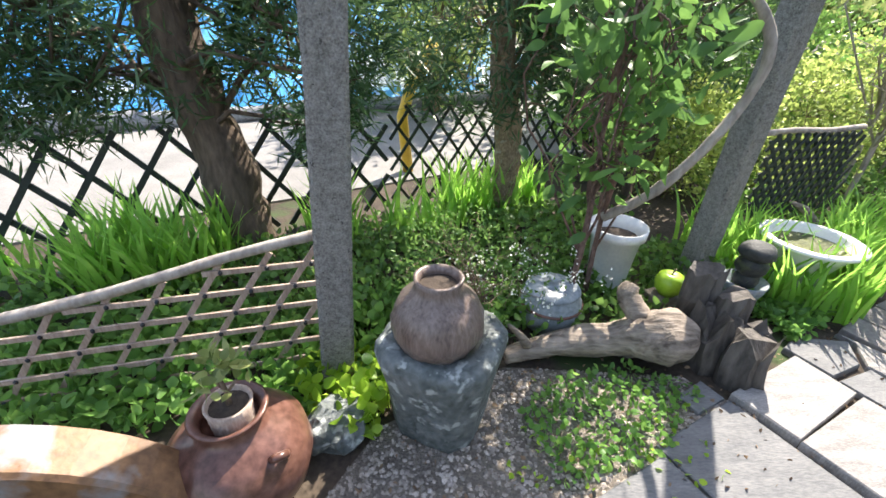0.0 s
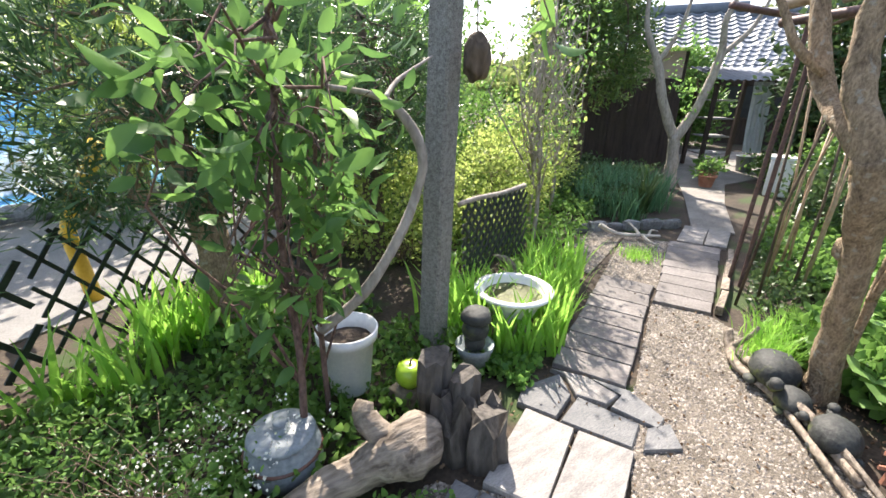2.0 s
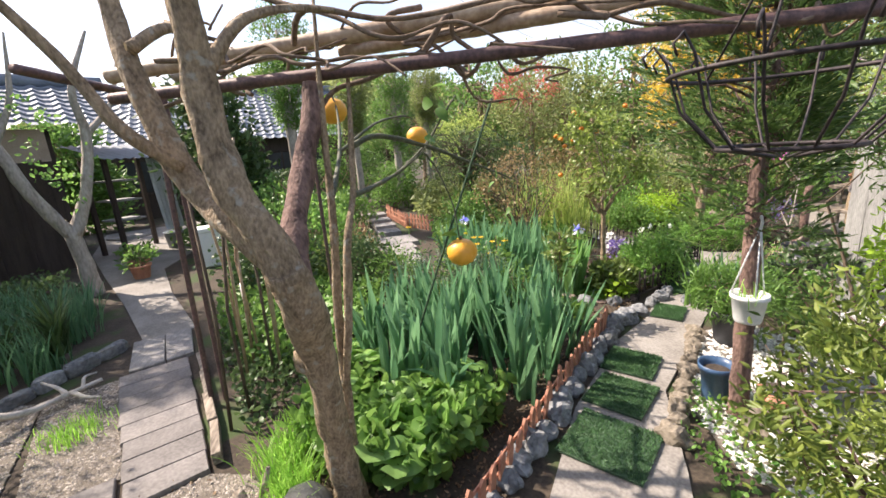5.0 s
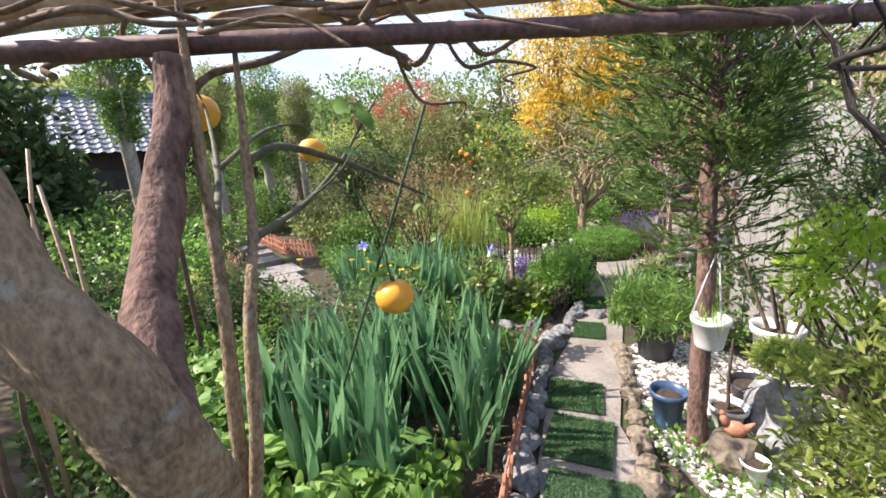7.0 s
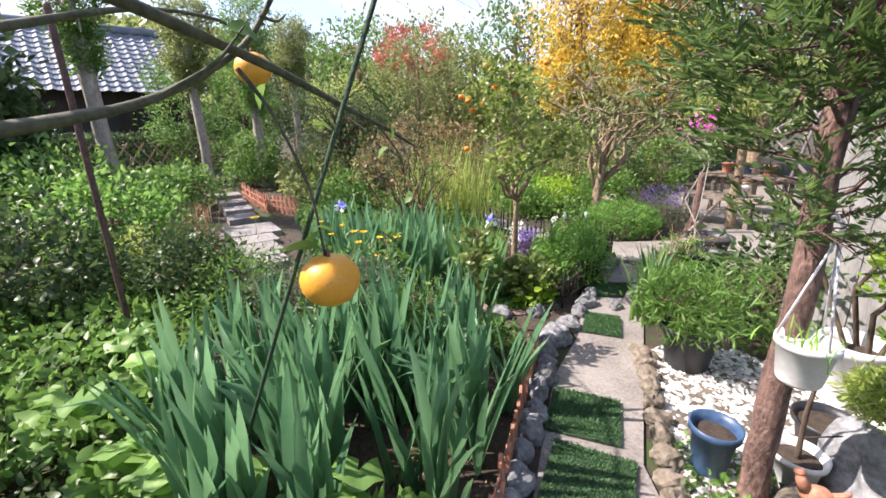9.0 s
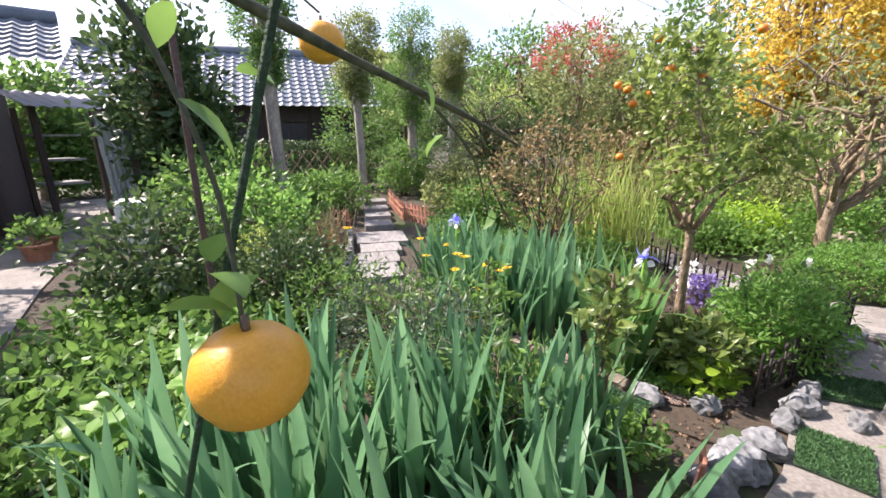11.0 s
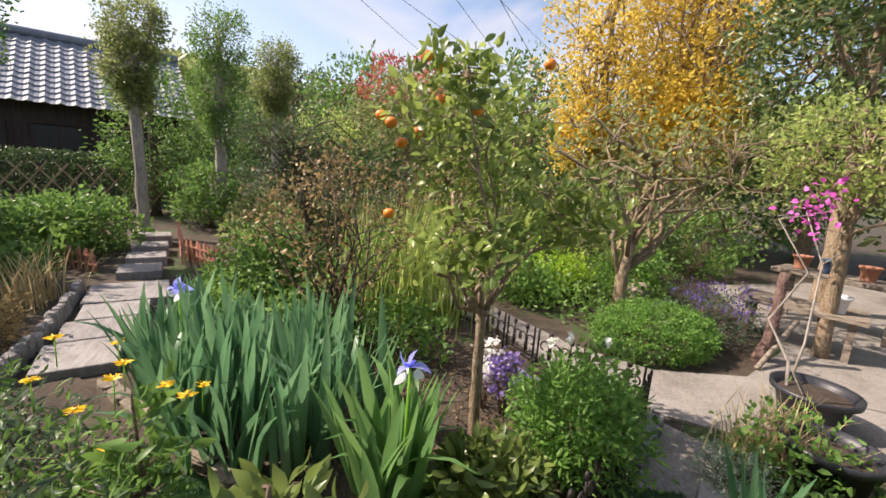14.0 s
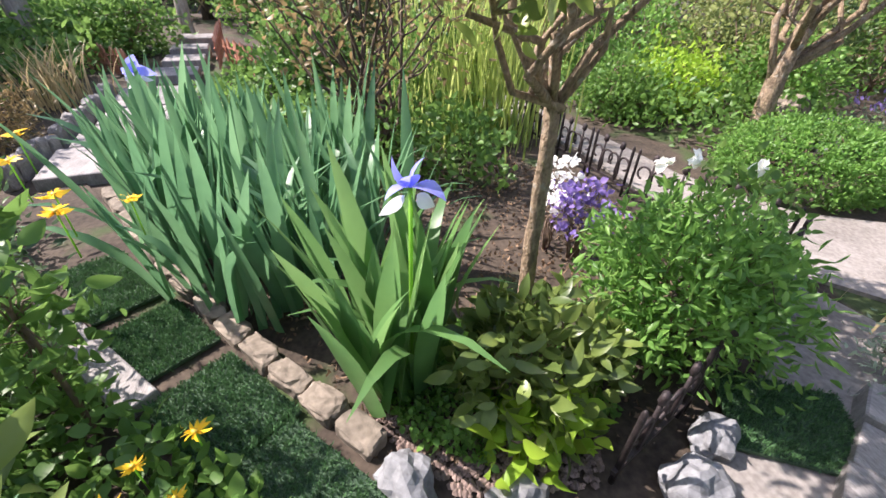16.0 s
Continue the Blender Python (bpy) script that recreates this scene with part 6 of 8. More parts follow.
for i, (a, b, s, h) in enumerate(((1.6, -1.2, 0.55, 1.1), (2.5, -1.35, 0.6, 1.25), (3.3, -1.3, 0.6, 1.2), (0.8, -1.6, 0.5, 0.95), (4.2, -1.6, 0.7, 1.4))):
    bush("yellow_shrub", "sunlit yellow-green small-leaved clipped shrub", "shrub", on_path(a, b), (s, s * 0.8, h), (0.042, 0.026), "leaf_yellow", 40 + i, 120, 24, 0.07, 10, group="yellow-green shrubs along the lane")
for i, (a, b, s, h) in enumerate(((0.9, -2.3, 0.6, 1.3), (2.0, -2.2, 0.7, 1.6), (3.1, -2.1, 0.7, 1.5), (4.2, -2.5, 0.8, 1.7), (1.4, -3.2, 0.8, 1.7), (2.8, -3.3, 0.9, 1.9))):
    bush("hedge_shrub", "mid-green leafy shrub behind the sunlit ones", "shrub", on_path(a, b), (s, s * 0.8, h), (0.06, 0.03), "leaf_mid", 240 + i, 130, 24, 0.08, 10, group="shrubs along the lane")
for i, (a, b, h, s) in enumerate(((1.75, -0.72, 2.3, 0.35), (2.1, -0.9, 2.4, 0.4), (2.9, -0.9, 2.2, 0.4))):
    x, y, _ = on_path(a, b)
    tree("light_stem_shrub", "pale-stemmed tall shrub with bright spring leaves", (x, y, 0), [(0, 0, -0.02), (0.03, 0.02, 0.7), (-0.02, 0.05, 1.3), (0.05, 0, h)], (0.022, 0.018, 0.014, 0.004), [((0, 0, 1.2), (s, s, 0.5)), ((0, 0, 1.9), (s, s, 0.6))], (0.05, 0.028), "leaf_lime" if i else "leaf_yellow", 50 + i, "bark_pale", 30, 5, 0.07, 18, 0.009, start=0.25, shell=0.2, category="shrub")
strap_plant("yucca", "spiky dark green strap-leaved plant by the shed", (5.05, 3.05, 0.12), 64, 0.6, 0.03, 60, "leaf_dark", 0.5, 0.03)
x, y = 6.75, 5.6
tree("cedar", "tall dense blue-green conifer by the shed", (x, y, 0), [(0, 0, -0.03), (0, 0, 1.2), (0.05, 0, 4.0)], (0.14, 0.12, 0.02), [((0, 0, 2.2), (1.1, 1.0, 1.05)), ((0, 0, 3.4), (0.9, 0.9, 1.3))], (0.11, 0.032), "leaf_conifer", 62, "bark_dark", 230, 34, 0.12, 12, 0.02)
# pale forked trees by the shed
ob = thing("pale_tree", "pale grey pruned tree with forked bare limbs", "tree", (7.3, 4.05, 0))
for pts, rad in (([(0, 0, -0.03), (-0.02, 0, 0.4), (-0.06, 0.02, 0.85)], (0.11, 0.09, 0.09)), ([(-0.06, 0.02, 0.8), (-0.25, 0.2, 1.3), (-0.35, 0.35, 1.9), (-0.55, 0.5, 2.4), (-0.5, 0.6, 3.2)], (0.08, 0.07, 0.06, 0.04, 0.02)), ([(-0.06, 0.0, 0.8), (0.12, -0.15, 1.3), (0.25, -0.25, 2.0), (0.1, -0.3, 2.5), (0.3, -0.5, 3.2)], (0.075, 0.065, 0.055, 0.04, 0.015)), ([(0.25, -0.25, 2.0), (0.5, -0.5, 2.4), (0.7, -0.6, 3.0)], (0.04, 0.03, 0.012)), ([(-0.35, 0.35, 1.9), (-0.15, 0.2, 2.4), (-0.1, 0.1, 3.1)], (0.04, 0.03, 0.01))):
    part("limb", Geo().tube(pts, rad, 10, 0.25), M["bark_pale"], ob)
_, p, w = clumps(rr, (0.0, 0.0, 1.9), (0.35, 0.35, 0.8), 20, 0.06, 10, 0.3)
part("leaves", leaf_mesh("leaves", M["leaf_lime"], p, w, 0.06, 0.035, rr), None, ob, "climbing green leaves")

# ---- the mandarin tree and its bed ----
ob = tree("mandarin_tree", "small mandarin tree with slim trunk and orange fruit", (5.40, -2.03, 0), [(0, 0, -0.02), (0.0, 0.01, 0.35), (-0.03, 0.03, 0.64), (-0.03, 0.04, 0.74)], (0.030, 0.025, 0.026, 0.02), [((-0.28, 0.26, 1.12), (0.24, 0.22, 0.12)), ((0.32, -0.24, 1.18), (0.22, 0.24, 0.14)), ((0.05, 0.12, 1.38), (0.30, 0.28, 0.16)), ((-0.12, 0.32, 1.62), (0.20, 0.20, 0.20)), ((0.26, -0.20, 1.58), (0.22, 0.22, 0.20)), ((-0.24, -0.24, 1.22), (0.20, 0.2, 0.13))], (0.058, 0.024), "leaf_citrus", 71, "bark", 30, 12, 0.05, 2, 0.014, start=0.9, shell=0.3, arch=-0.07)
for i, (x, y, z) in enumerate(((5.25, -1.67, 1.617), (5.30, -1.62, 1.77), (5.30, -1.68, 1.74), (5.45, -1.5, 1.56), (5.38, -1.52, 1.53), (5.42, -1.58, 1.46), (5.12, -1.75, 1.58), (5.35, -1.62, 1.5), (5.45, -1.55, 1.17), (5.2, -2.1, 1.8))):
    tagged(citrus((x, y, z), 0.024, "small bright orange mandarin on the tree", "mandarin_peel", name="mandarin"), group="mandarins on the tree")
bush("glossy_shrub", "low glossy olive-green shrub at the bed's corner", "shrub", (5.0, -1.86, 0.0), (0.20, 0.22, 0.30), (0.072, 0.032), "leaf_citrus2", 72, 75, 10, 0.035, 16)
bush("glossy_shrub", "small bright green seedling shrub", "shrub", (4.84, -1.83, 0.0), (0.11, 0.12, 0.13), (0.075, 0.036), "leaf_bright", 73, 26, 6, 0.03, 8)
bush("feathery_shrub", "feathery grey-green shrub with fine leaves", "shrub", (5.10, -2.42, 0.0), (0.32, 0.32, 0.50), (0.042, 0.015), "leaf_lime", 74, 170, 30, 0.04, 16)
bush("rose_shrub", "leafy shrub with white flowers by the iron fence", "shrub", (5.35, -2.80, 0.0), (0.25, 0.25, 0.5), (0.05, 0.03), "leaf_mid", 75, 45, 8, 0.05, 12)
for i, (x, y, z) in enumerate(((5.42, -2.6, 0.52), (5.5, -2.55, 0.47), (5.3, -2.75, 0.53))):
    p = np.array([[x, y, z]] * 12)
    single("white_flower", leaf_mesh("white_flower", M["petal_white"], p - np.array([x, y, z]), rr.normal(size=(12, 3)), 0.035, 0.03, rr), None, "white ruffled flower on the shrub", "flower", (x, y, z), group="white flowers")
bush("stock_flowers", "lilac and purple stock flowers in leaf", "flowers", (5.62, -2.35, 0.0), (0.14, 0.14, 0.36), (0.028, 0.026), "petal_lilac", 76, 34, 8, 0.025, 10, lift=0.7)
bush("stock_flowers", "white stock flowers in leaf", "flowers", (5.72, -2.28, 0.0), (0.10, 0.10, 0.42), (0.028, 0.026), "petal_white", 77, 16, 8, 0.025, 8, lift=0.75)
bush("twiggy_shrub", "bronze-leaved shrub on several dark stems", "shrub", (6.75, -1.6, 0.0), (0.6, 0.6, 1.5), (0.04, 0.02), "leaf_brown", 78, 110, 12, 0.07, 26, 0.012, lift=0.62, twig_mat="bark_dark")
bush("green_shrub", "rounded mid-green leafy shrub", "shrub", (7.6, -2.15, 0.0), (0.4, 0.4, 0.8), (0.05, 0.028), "leaf_mid", 79, 90, 20, 0.06, 10)
strap_plant("tall_grass", "tall upright yellow-green grass-like stems", (7.3, -2.4, 0.0), 420, 1.15, 0.013, 80, "leaf_yellow", 0.22, 0.26)
bush("clipped_hedge", "low clipped dark green box hedge", "hedge", (6.08, -4.15, 0.0), (0.40, 0.58, 0.36), (0.024, 0.016), "leaf_lime", 81, 520, 34, 0.025, 14, lift=0.35, shell=0.8)
bush("lavender", "grey-green lavender with violet spikes", "flowers", (6.05, -4.85, 0.0), (0.4, 0.45, 0.45), (0.03, 0.008), "leaf_silver2", 82, 120, 18, 0.05, 12)
_, p, w = clumps(rr, (6.0, -4.8, 0.42), (0.42, 0.45, 0.14), 44, 0.025, 8, 0.2)
tagged(new("violet_spikes", leaf_mesh("violet_spikes", M["petal_lilac"], p, w * 0.3 + np.array([0, 0, 0.8]), 0.03, 0.014, rr)), "violet flower spikes above lavender", "flowers", kind="stuff")
tree("crepe_tree", "multi-stemmed tan shrub tree with thin young leaves", (6.75, -4.45, 0), [(0, 0, -0.03), (0.02, 0, 0.5), (0.05, -0.1, 0.9), (0.0, -0.2, 1.6)], (0.07, 0.06, 0.05, 0.02), [((0.2, 0.2, 1.55), (0.85, 0.9, 0.75)), ((-0.3, -0.9, 1.6), (0.8, 0.8, 0.8))], (0.055, 0.026), "leaf_olive", 83, "bark", 120, 9, 0.09, 9, 0.026, start=0.2, shell=0.3)
for i, (x, y, h, rad) in enumerate(((10.4, -7.4, 5.6, 1.3), (8.9, -8.4, 6.2, 1.5), (10.2, -9.3, 6.8, 1.5))):
    tree("golden_tree", "tall slender tree in golden-yellow leaf", (x, y, 0), [(0, 0, -0.03), (0.05, 0, 1.5), (0, 0.1, 3.2), (0.1, 0, h)], (0.13, 0.1, 0.07, 0.02), [((0, 0, h * 0.72), (rad, rad, h * 0.34)), ((0.2, 0.2, h * 0.4), (rad * 0.5, rad * 0.5, h * 0.14))], (0.09, 0.05), "leaf_gold", 84 + i, "bark", 190, 26, 0.15, 20, 0.03, start=0.3, shell=0.2)
tree("evergreen_tree", "tall dark evergreen tree over the yard", (6.3, -7.3, 0), [(0, 0, -0.03), (0, 0, 1.5), (0.1, 0, 4.2)], (0.13, 0.1, 0.03), [((0, 0.2, 3.2), (1.3, 1.2, 1.4))], (0.10, 0.045), "leaf_evergreen", 88, "bark", 230, 28, 0.13, 24, 0.03)
tree("maple_tree", "yellow-green fine-leaved tree beside the yard", (5.5, -5.5, 0), [(0, 0, -0.03), (0.02, 0, 0.9), (0, 0.1, 1.9)], (0.06, 0.05, 0.015), [((0, 0.1, 1.75), (0.7, 0.8, 0.42))], (0.05, 0.022), "leaf_yellow", 89, "bark", 120, 22, 0.08, 26, 0.014)
ob = bush("azalea", "bare-stemmed azalea with magenta flowers", "shrub", (5.02, -4.05, 0.0), (0.20, 0.42, 1.42), (0.034, 0.028), "petal_magenta", 90, 6, 11, 0.04, 2, 0.012, lift=0.9, twig_mat="bark_pale")

# ---- right-hand side: conifer, pots, pebbles ----
ob = thing("conifer", "small conifer with bare trunk and brown inner twigs", "tree", (3.05, -1.41, 0))
part("trunk", Geo().tube([(0, 0, -0.03), (0.01, 0.0, 0.4), (0.0, 0.02, 0.9), (0.03, 0, 1.5), (0.02, -0.02, 2.2), (0, 0, 3.0)], (0.05, 0.045, 0.04, 0.035, 0.025, 0.008), 12, 0.2), M["bark_red"], ob)
rc = np.random.default_rng(91)
P, W, inner = [], [], Geo()
for i in range(125):
    z = rc.uniform(1.0, 2.9)
    a = rc.uniform(0, 6.28)
    ln = 0.40 * (1 - 0.30 * abs(z - 1.6)) * rc.uniform(0.55, 1.1) * (1 + 0.42 * math.cos(a - 0.5))
    tip = Vector((math.cos(a) * ln, math.sin(a) * ln, z + 0.06 + rc.uniform(-0.1, 0.14)))
    pts = crooked((0.01, 0, z), tip, rc, 5, 0.06)
    for k in range(5):
        q = pts[1 + k % 3]
        inner.tube(crooked(q, q + Vector((math.cos(a + rc.normal() * 0.8), math.sin(a + rc.normal() * 0.8), rc.normal() * 0.3)) * 0.13, rc, 3), (0.003, 0.002, 0.0008), 3, caps=False)
    part("branch", Geo().tube(pts, np.linspace(0.008, 0.002, 5), 4), M["bark_red"], ob)
    if z < 1.22 and i % 3:
        continue
    for k in range(13):
        q = Vector((0.01, 0, z)).lerp(tip, rc.uniform(0.5, 1.0)) + Vector(rc.normal(size=3).tolist()) * 0.05
        w = Vector((math.cos(a) + rc.normal() * 0.55, math.sin(a) + rc.normal() * 0.55, 0.5 + rc.normal() * 0.3)).normalized()
        side = w.cross(Vector((rc.normal() * 0.4, rc.normal() * 0.4, 1))).normalized()
        for m_ in range(15):
            P.append((q + w * 0.011 * m_)[:])
            W.append((w * 0.9 + side * (0.7 if m_ % 2 else -0.7) * (1 - m_ / 20))[:])
tagged(part("brushwood", inner, M["bark_red"], ob, "bare red-brown inner twigs"), "bare red-brown inner twigs", kind="stuff")
part("crown", leaf_mesh("crown", M["leaf_conifer"], P, W, 0.042, 0.011, rc), None, ob)

ob = thing("hanging_pot", "white plastic pot hanging on white cords", "pot", (2.98, -1.33, 0.60))
part("body", Geo().lathe([(0.0, 0.0), (0.056, 0.0), (0.06, 0.008), (0.076, 0.12), (0.084, 0.124), (0.084, 0.145), (0.077, 0.145), (0.072, 0.12), (0.0, 0.11)], 30), M["plastic_white"], ob)
for a in (0.5, 2.6, 4.7):
    part("cord", Geo().tube([(0.081 * math.cos(a), 0.081 * math.sin(a), 0.135), (0.0, -0.02, 0.48)], 0.004, 5), M["rope"], ob)
part("hook", Geo().tube([(0.0, -0.02, 0.46), (0, -0.025, 0.50), (0.03, -0.05, 0.52), (0.06, -0.075, 0.50)], 0.007, 6), M["rope"], ob)
rg = np.random.default_rng(1)
strap_plant("pot_grass", "thin green shoots in the hanging pot", (2.98, -1.33, 0.71), 26, 0.10, 0.005, 92, "grass", 0.7, 0.05)
flower_pot((3.22, -1.42, 0), 0.085, 0.22, "plastic_blue", "dark blue plastic pot of soil on gravel")
flower_pot((3.76, -2.07, 0), 0.15, 0.26, "plastic_black", "large black plastic tub of feathery plants")
bush("feathery_plant", "feathery green foliage filling the black tub", "plant", (3.76, -2.07, 0.2), (0.27, 0.26, 0.36), (0.08, 0.011), "leaf_mid", 93, 120, 16, 0.05, 14, long_leaf=True)
strap_plant("tub_sedge", "arching green blades in the black tub", (3.98, -1.98, 0.2), 40, 0.5, 0.016, 94, "leaf_mid", 0.7, 0.05)
flower_pot((3.18, -2.45, 0), 0.13, 0.34, "plastic_white", "tall white plastic pot of soil")
flower_pot((3.02, -1.63, 0), 0.085, 0.16, "plastic_white", "small white pot with a bare dark sapling")
ob = thing("bare_sapling", "bare dark sapling in a small pot", "plant", (3.02, -1.63, 0.12))
part("stem", Geo().tube([(0, 0, 0), (0.01, 0, 0.2), (0, 0.01, 0.42)], (0.011, 0.009, 0.005), 7, 0.2).tube([(0.008, 0, 0.15), (0.09, 0.02, 0.24)], 0.003, 5).tube([(0.008, 0, 0.1), (-0.1, 0.0, 0.19)], 0.003, 5), M["bark_dark"], ob)
flower_pot((2.76, -1.37, 0), 0.055, 0.11, "plastic_white", "white pot with dark soil and seedlings")
flower_pot((3.06, -1.95, 0), 0.11, 0.16, "plastic_black", "black plastic pot of soil")
ob = thing("hen_ornament", "terracotta-brown pottery hen on a pale stone", "ornament", (2.90, -1.45, 0.12), 30)
ob.matrix_basis = pose(2.88, -1.43, 0.13, 0, 0, 30) @ Matrix.Scale(0.66, 4)
part("body", Geo().blob((0, 0, 0.07), (0.075, 0.05, 0.06), 3, 0.1, 2, 1).tube([(0.05, 0, 0.09), (0.08, 0, 0.14), (0.085, 0, 0.17)], (0.035, 0.026, 0.02), 12).blob((0.092, 0, 0.18), (0.026, 0.022, 0.022), 2, 0.05, 1, 1).tube([(-0.06, 0, 0.09), (-0.11, 0, 0.15)], (0.03, 0.008), 9), M["terracotta"], ob)
rock((2.88, -1.42), (0.14, 0.12, 0.12), 71, "rock_tan", "pale stone under the pottery hen", 3)
rock((2.82, -1.78), (0.20, 0.16, 0.26), 72, "rock", "large pale stone basin under the moss", 3)
bush("moss_ball", "golden-green mossy mound in a stone bowl", "plant", (2.84, -1.77, 0.38), (0.14, 0.13, 0.15), (0.03, 0.008), "leaf_yellow", 95, 150, 22, 0.02, 4, lift=0.4, shell=0.7)
# grey board fence and white wall behind
ob = thing("board_fence", "weathered pale grey vertical board fence", "fence", (1.1, -3.21, 0), math.degrees(math.atan2(0.22, 1.5)))
for i in range(26):
    h = 1.42 + 0.03 * math.sin(i * 2.1)
    part("board", Geo().box((0.095, 0.018, h), pose(0.05 + i * 0.10, 0, h / 2, 0, random.Random(i).uniform(-1, 1), 0)), M["grey_board"], ob, smooth=False)
for zz in (0.3, 0.9):
    part("rail", Geo().box((2.6, 0.03, 0.05), pose(1.3, -0.026, zz)), M["grey_board"], ob, smooth=False)
single("wall_white", Geo().box((5.0, 0.15, 1.8), pose(0, 0, 0.9)), M["grey_board"], "pale grey wall of the neighbouring house", "wall", (1.6, -5.2, 0), 8, kind="structure", smooth=False)
bush("maple_shrub", "fresh green fine-leaved shrub beside the path", "shrub", (2.10, -0.98, 0.0), (0.40, 0.40, 1.10), (0.04, 0.015), "leaf_hinoki", 96, 190, 26, 0.045, 20, 0.009, lift=0.6, twig_mat="bark_red")
bush("juniper", "low golden-green juniper by the stones", "shrub", (2.35, -1.75, 0.0), (0.35, 0.32, 0.40), (0.035, 0.009), "leaf_yellow", 97, 120, 22, 0.04, 8)
bush("maple_shrub", "layered bright green maple by the board fence", "shrub", (2.70, -2.35, 0.0), (0.48, 0.40, 1.16), (0.045, 0.02), "leaf_bright", 98, 120, 20, 0.05, 12, 0.012, lift=0.72, twig_mat="bark_dark")
bush("bare_shrub", "grey-twigged shrub with pale new buds", "shrub", (3.45, -3.65, 0.0), (0.95, 0.6, 2.6), (0.03, 0.014), "leaf_silver", 99, 260, 6, 0.09, 16, 0.02, lift=0.66, twig_mat="bark_mauve")
bush("cedar_shrub", "dark green spreading conifer before the wall", "shrub", (3.08, -2.52, 0.0), (0.42, 0.26, 1.75), (0.06, 0.012), "leaf_conifer", 198, 80, 26, 0.06, 5, 0.014, lift=0.8, twig_mat="bark_dark")
bush("dark_shrub", "dark leafy shrub in shade by the boards", "shrub", (3.75, -2.85, 0.0), (0.35, 0.35, 0.7), (0.06, 0.025), "leaf_dark", 101, 60, 14, 0.06, 12)
# iron hanging basket
ob = thing("wire_basket", "black wrought-iron hanging basket frame", "basket", (2.06, -0.36, 1.49))
for k in range(12):
    a = k * math.pi / 6
    pts = [(0.02 * math.cos(a), 0.02 * math.sin(a), 0.0), (0.12 * math.cos(a), 0.12 * math.sin(a), 0.02), (0.19 * math.cos(a), 0.19 * math.sin(a), 0.10), (0.22 * math.cos(a), 0.22 * math.sin(a), 0.20), (0.245 * math.cos(a), 0.245 * math.sin(a), 0.235), (0.265 * math.cos(a), 0.265 * math.sin(a), 0.215), (0.255 * math.cos(a), 0.255 * math.sin(a), 0.195)]
    part("rib", Geo().tube(pts, 0.003, 5), M["iron"], ob)
for rad, z in ((0.215, 0.17), (0.12, 0.02)):
    part("ring", Geo().tube([(rad * math.cos(a), rad * math.sin(a), z) for a in np.linspace(0, 2 * math.pi, 33)], 0.005, 5, caps=False), M["iron"], ob)
for a in (0, 2.1, 4.2):
    part("chain", Geo().tube([(0.215 * math.cos(a), 0.215 * math.sin(a), 0.17), (0.0, 0.0, 0.46)], 0.003, 5), M["iron"], ob)
# ---- iron edging fence ----
def iron_panel(at, turn, ln=0.30, h=0.27):
    ob = thing("iron_edging", "black cast-iron scroll edging panel", "fence", (*at, 0), turn, "iron edging panels")
    part("rail", Geo().box((ln, 0.012, 0.016), pose(ln / 2, 0, 0.05)), M["iron"], ob, smooth=False)
    for x in (0.02, ln - 0.02):
        part("post", Geo().tube([(x, 0, -0.03), (x, 0, h), (x, 0, h + 0.012)], (0.008, 0.008, 0.003), 6), M["iron"], ob)
    for cx in (ln * 0.3, ln * 0.7):
        for s in (-1, 1):
            pts = [(cx, 0, 0.05), (cx + s * 0.012, 0, 0.10)]
            for k in range(13):
                t = k / 12
                a = 4.7 * t
                rr_ = 0.044 * (1 - 0.62 * t)
                pts.append((cx + s * (0.05 - rr_ * math.cos(a)), 0, 0.15 + rr_ * math.sin(a) + 0.02 * (1 - t)))
            part("scroll", Geo().tube(pts, 0.006, 6), M["iron"], ob)
        part("finial", Geo().blob((cx, 0, h - 0.015), (0.02, 0.012, 0.028), 1, 0.1, 1, 0), M["iron"], ob)
        part("bar", Geo().tube([(cx, 0, 0.05), (cx, 0, h - 0.03)], 0.006, 6), M["iron"], ob)


def iron_line(p0, p1):
    ln = math.hypot(p1[0] - p0[0], p1[1] - p0[1])
    n = max(1, round(ln / 0.34))
    for i in range(n):
        t = i / n
        iron_panel((p0[0] + (p1[0] - p0[0]) * t, p0[1] + (p1[1] - p0[1]) * t), math.degrees(math.atan2(p1[1] - p0[1], p1[0] - p0[0])), ln / n)


iron_line((4.70, -1.96), (4.98, -2.62))
iron_line((5.10, -2.75), (5.36, -3.22))
iron_line((5.38, -3.22), (6.1, -2.92))
iron_line((6.1, -2.92), (7.4, -2.72))

# twig seedling, daisies and foreground leaves
bush("daisy_plant", "bushy grey-green daisy with yellow flowers", "flowers", (5.36, -0.16, 0.0), (0.45, 0.36, 0.52), (0.045, 0.012), "leaf_silver2", 110, 110, 16, 0.06, 16)
bush("daisy_plant", "bushy green daisy plant beside the side path", "flowers", (5.0, -0.42, 0.0), (0.38, 0.34, 0.62), (0.045, 0.014), "leaf_mid", 111, 90, 16, 0.06, 14)


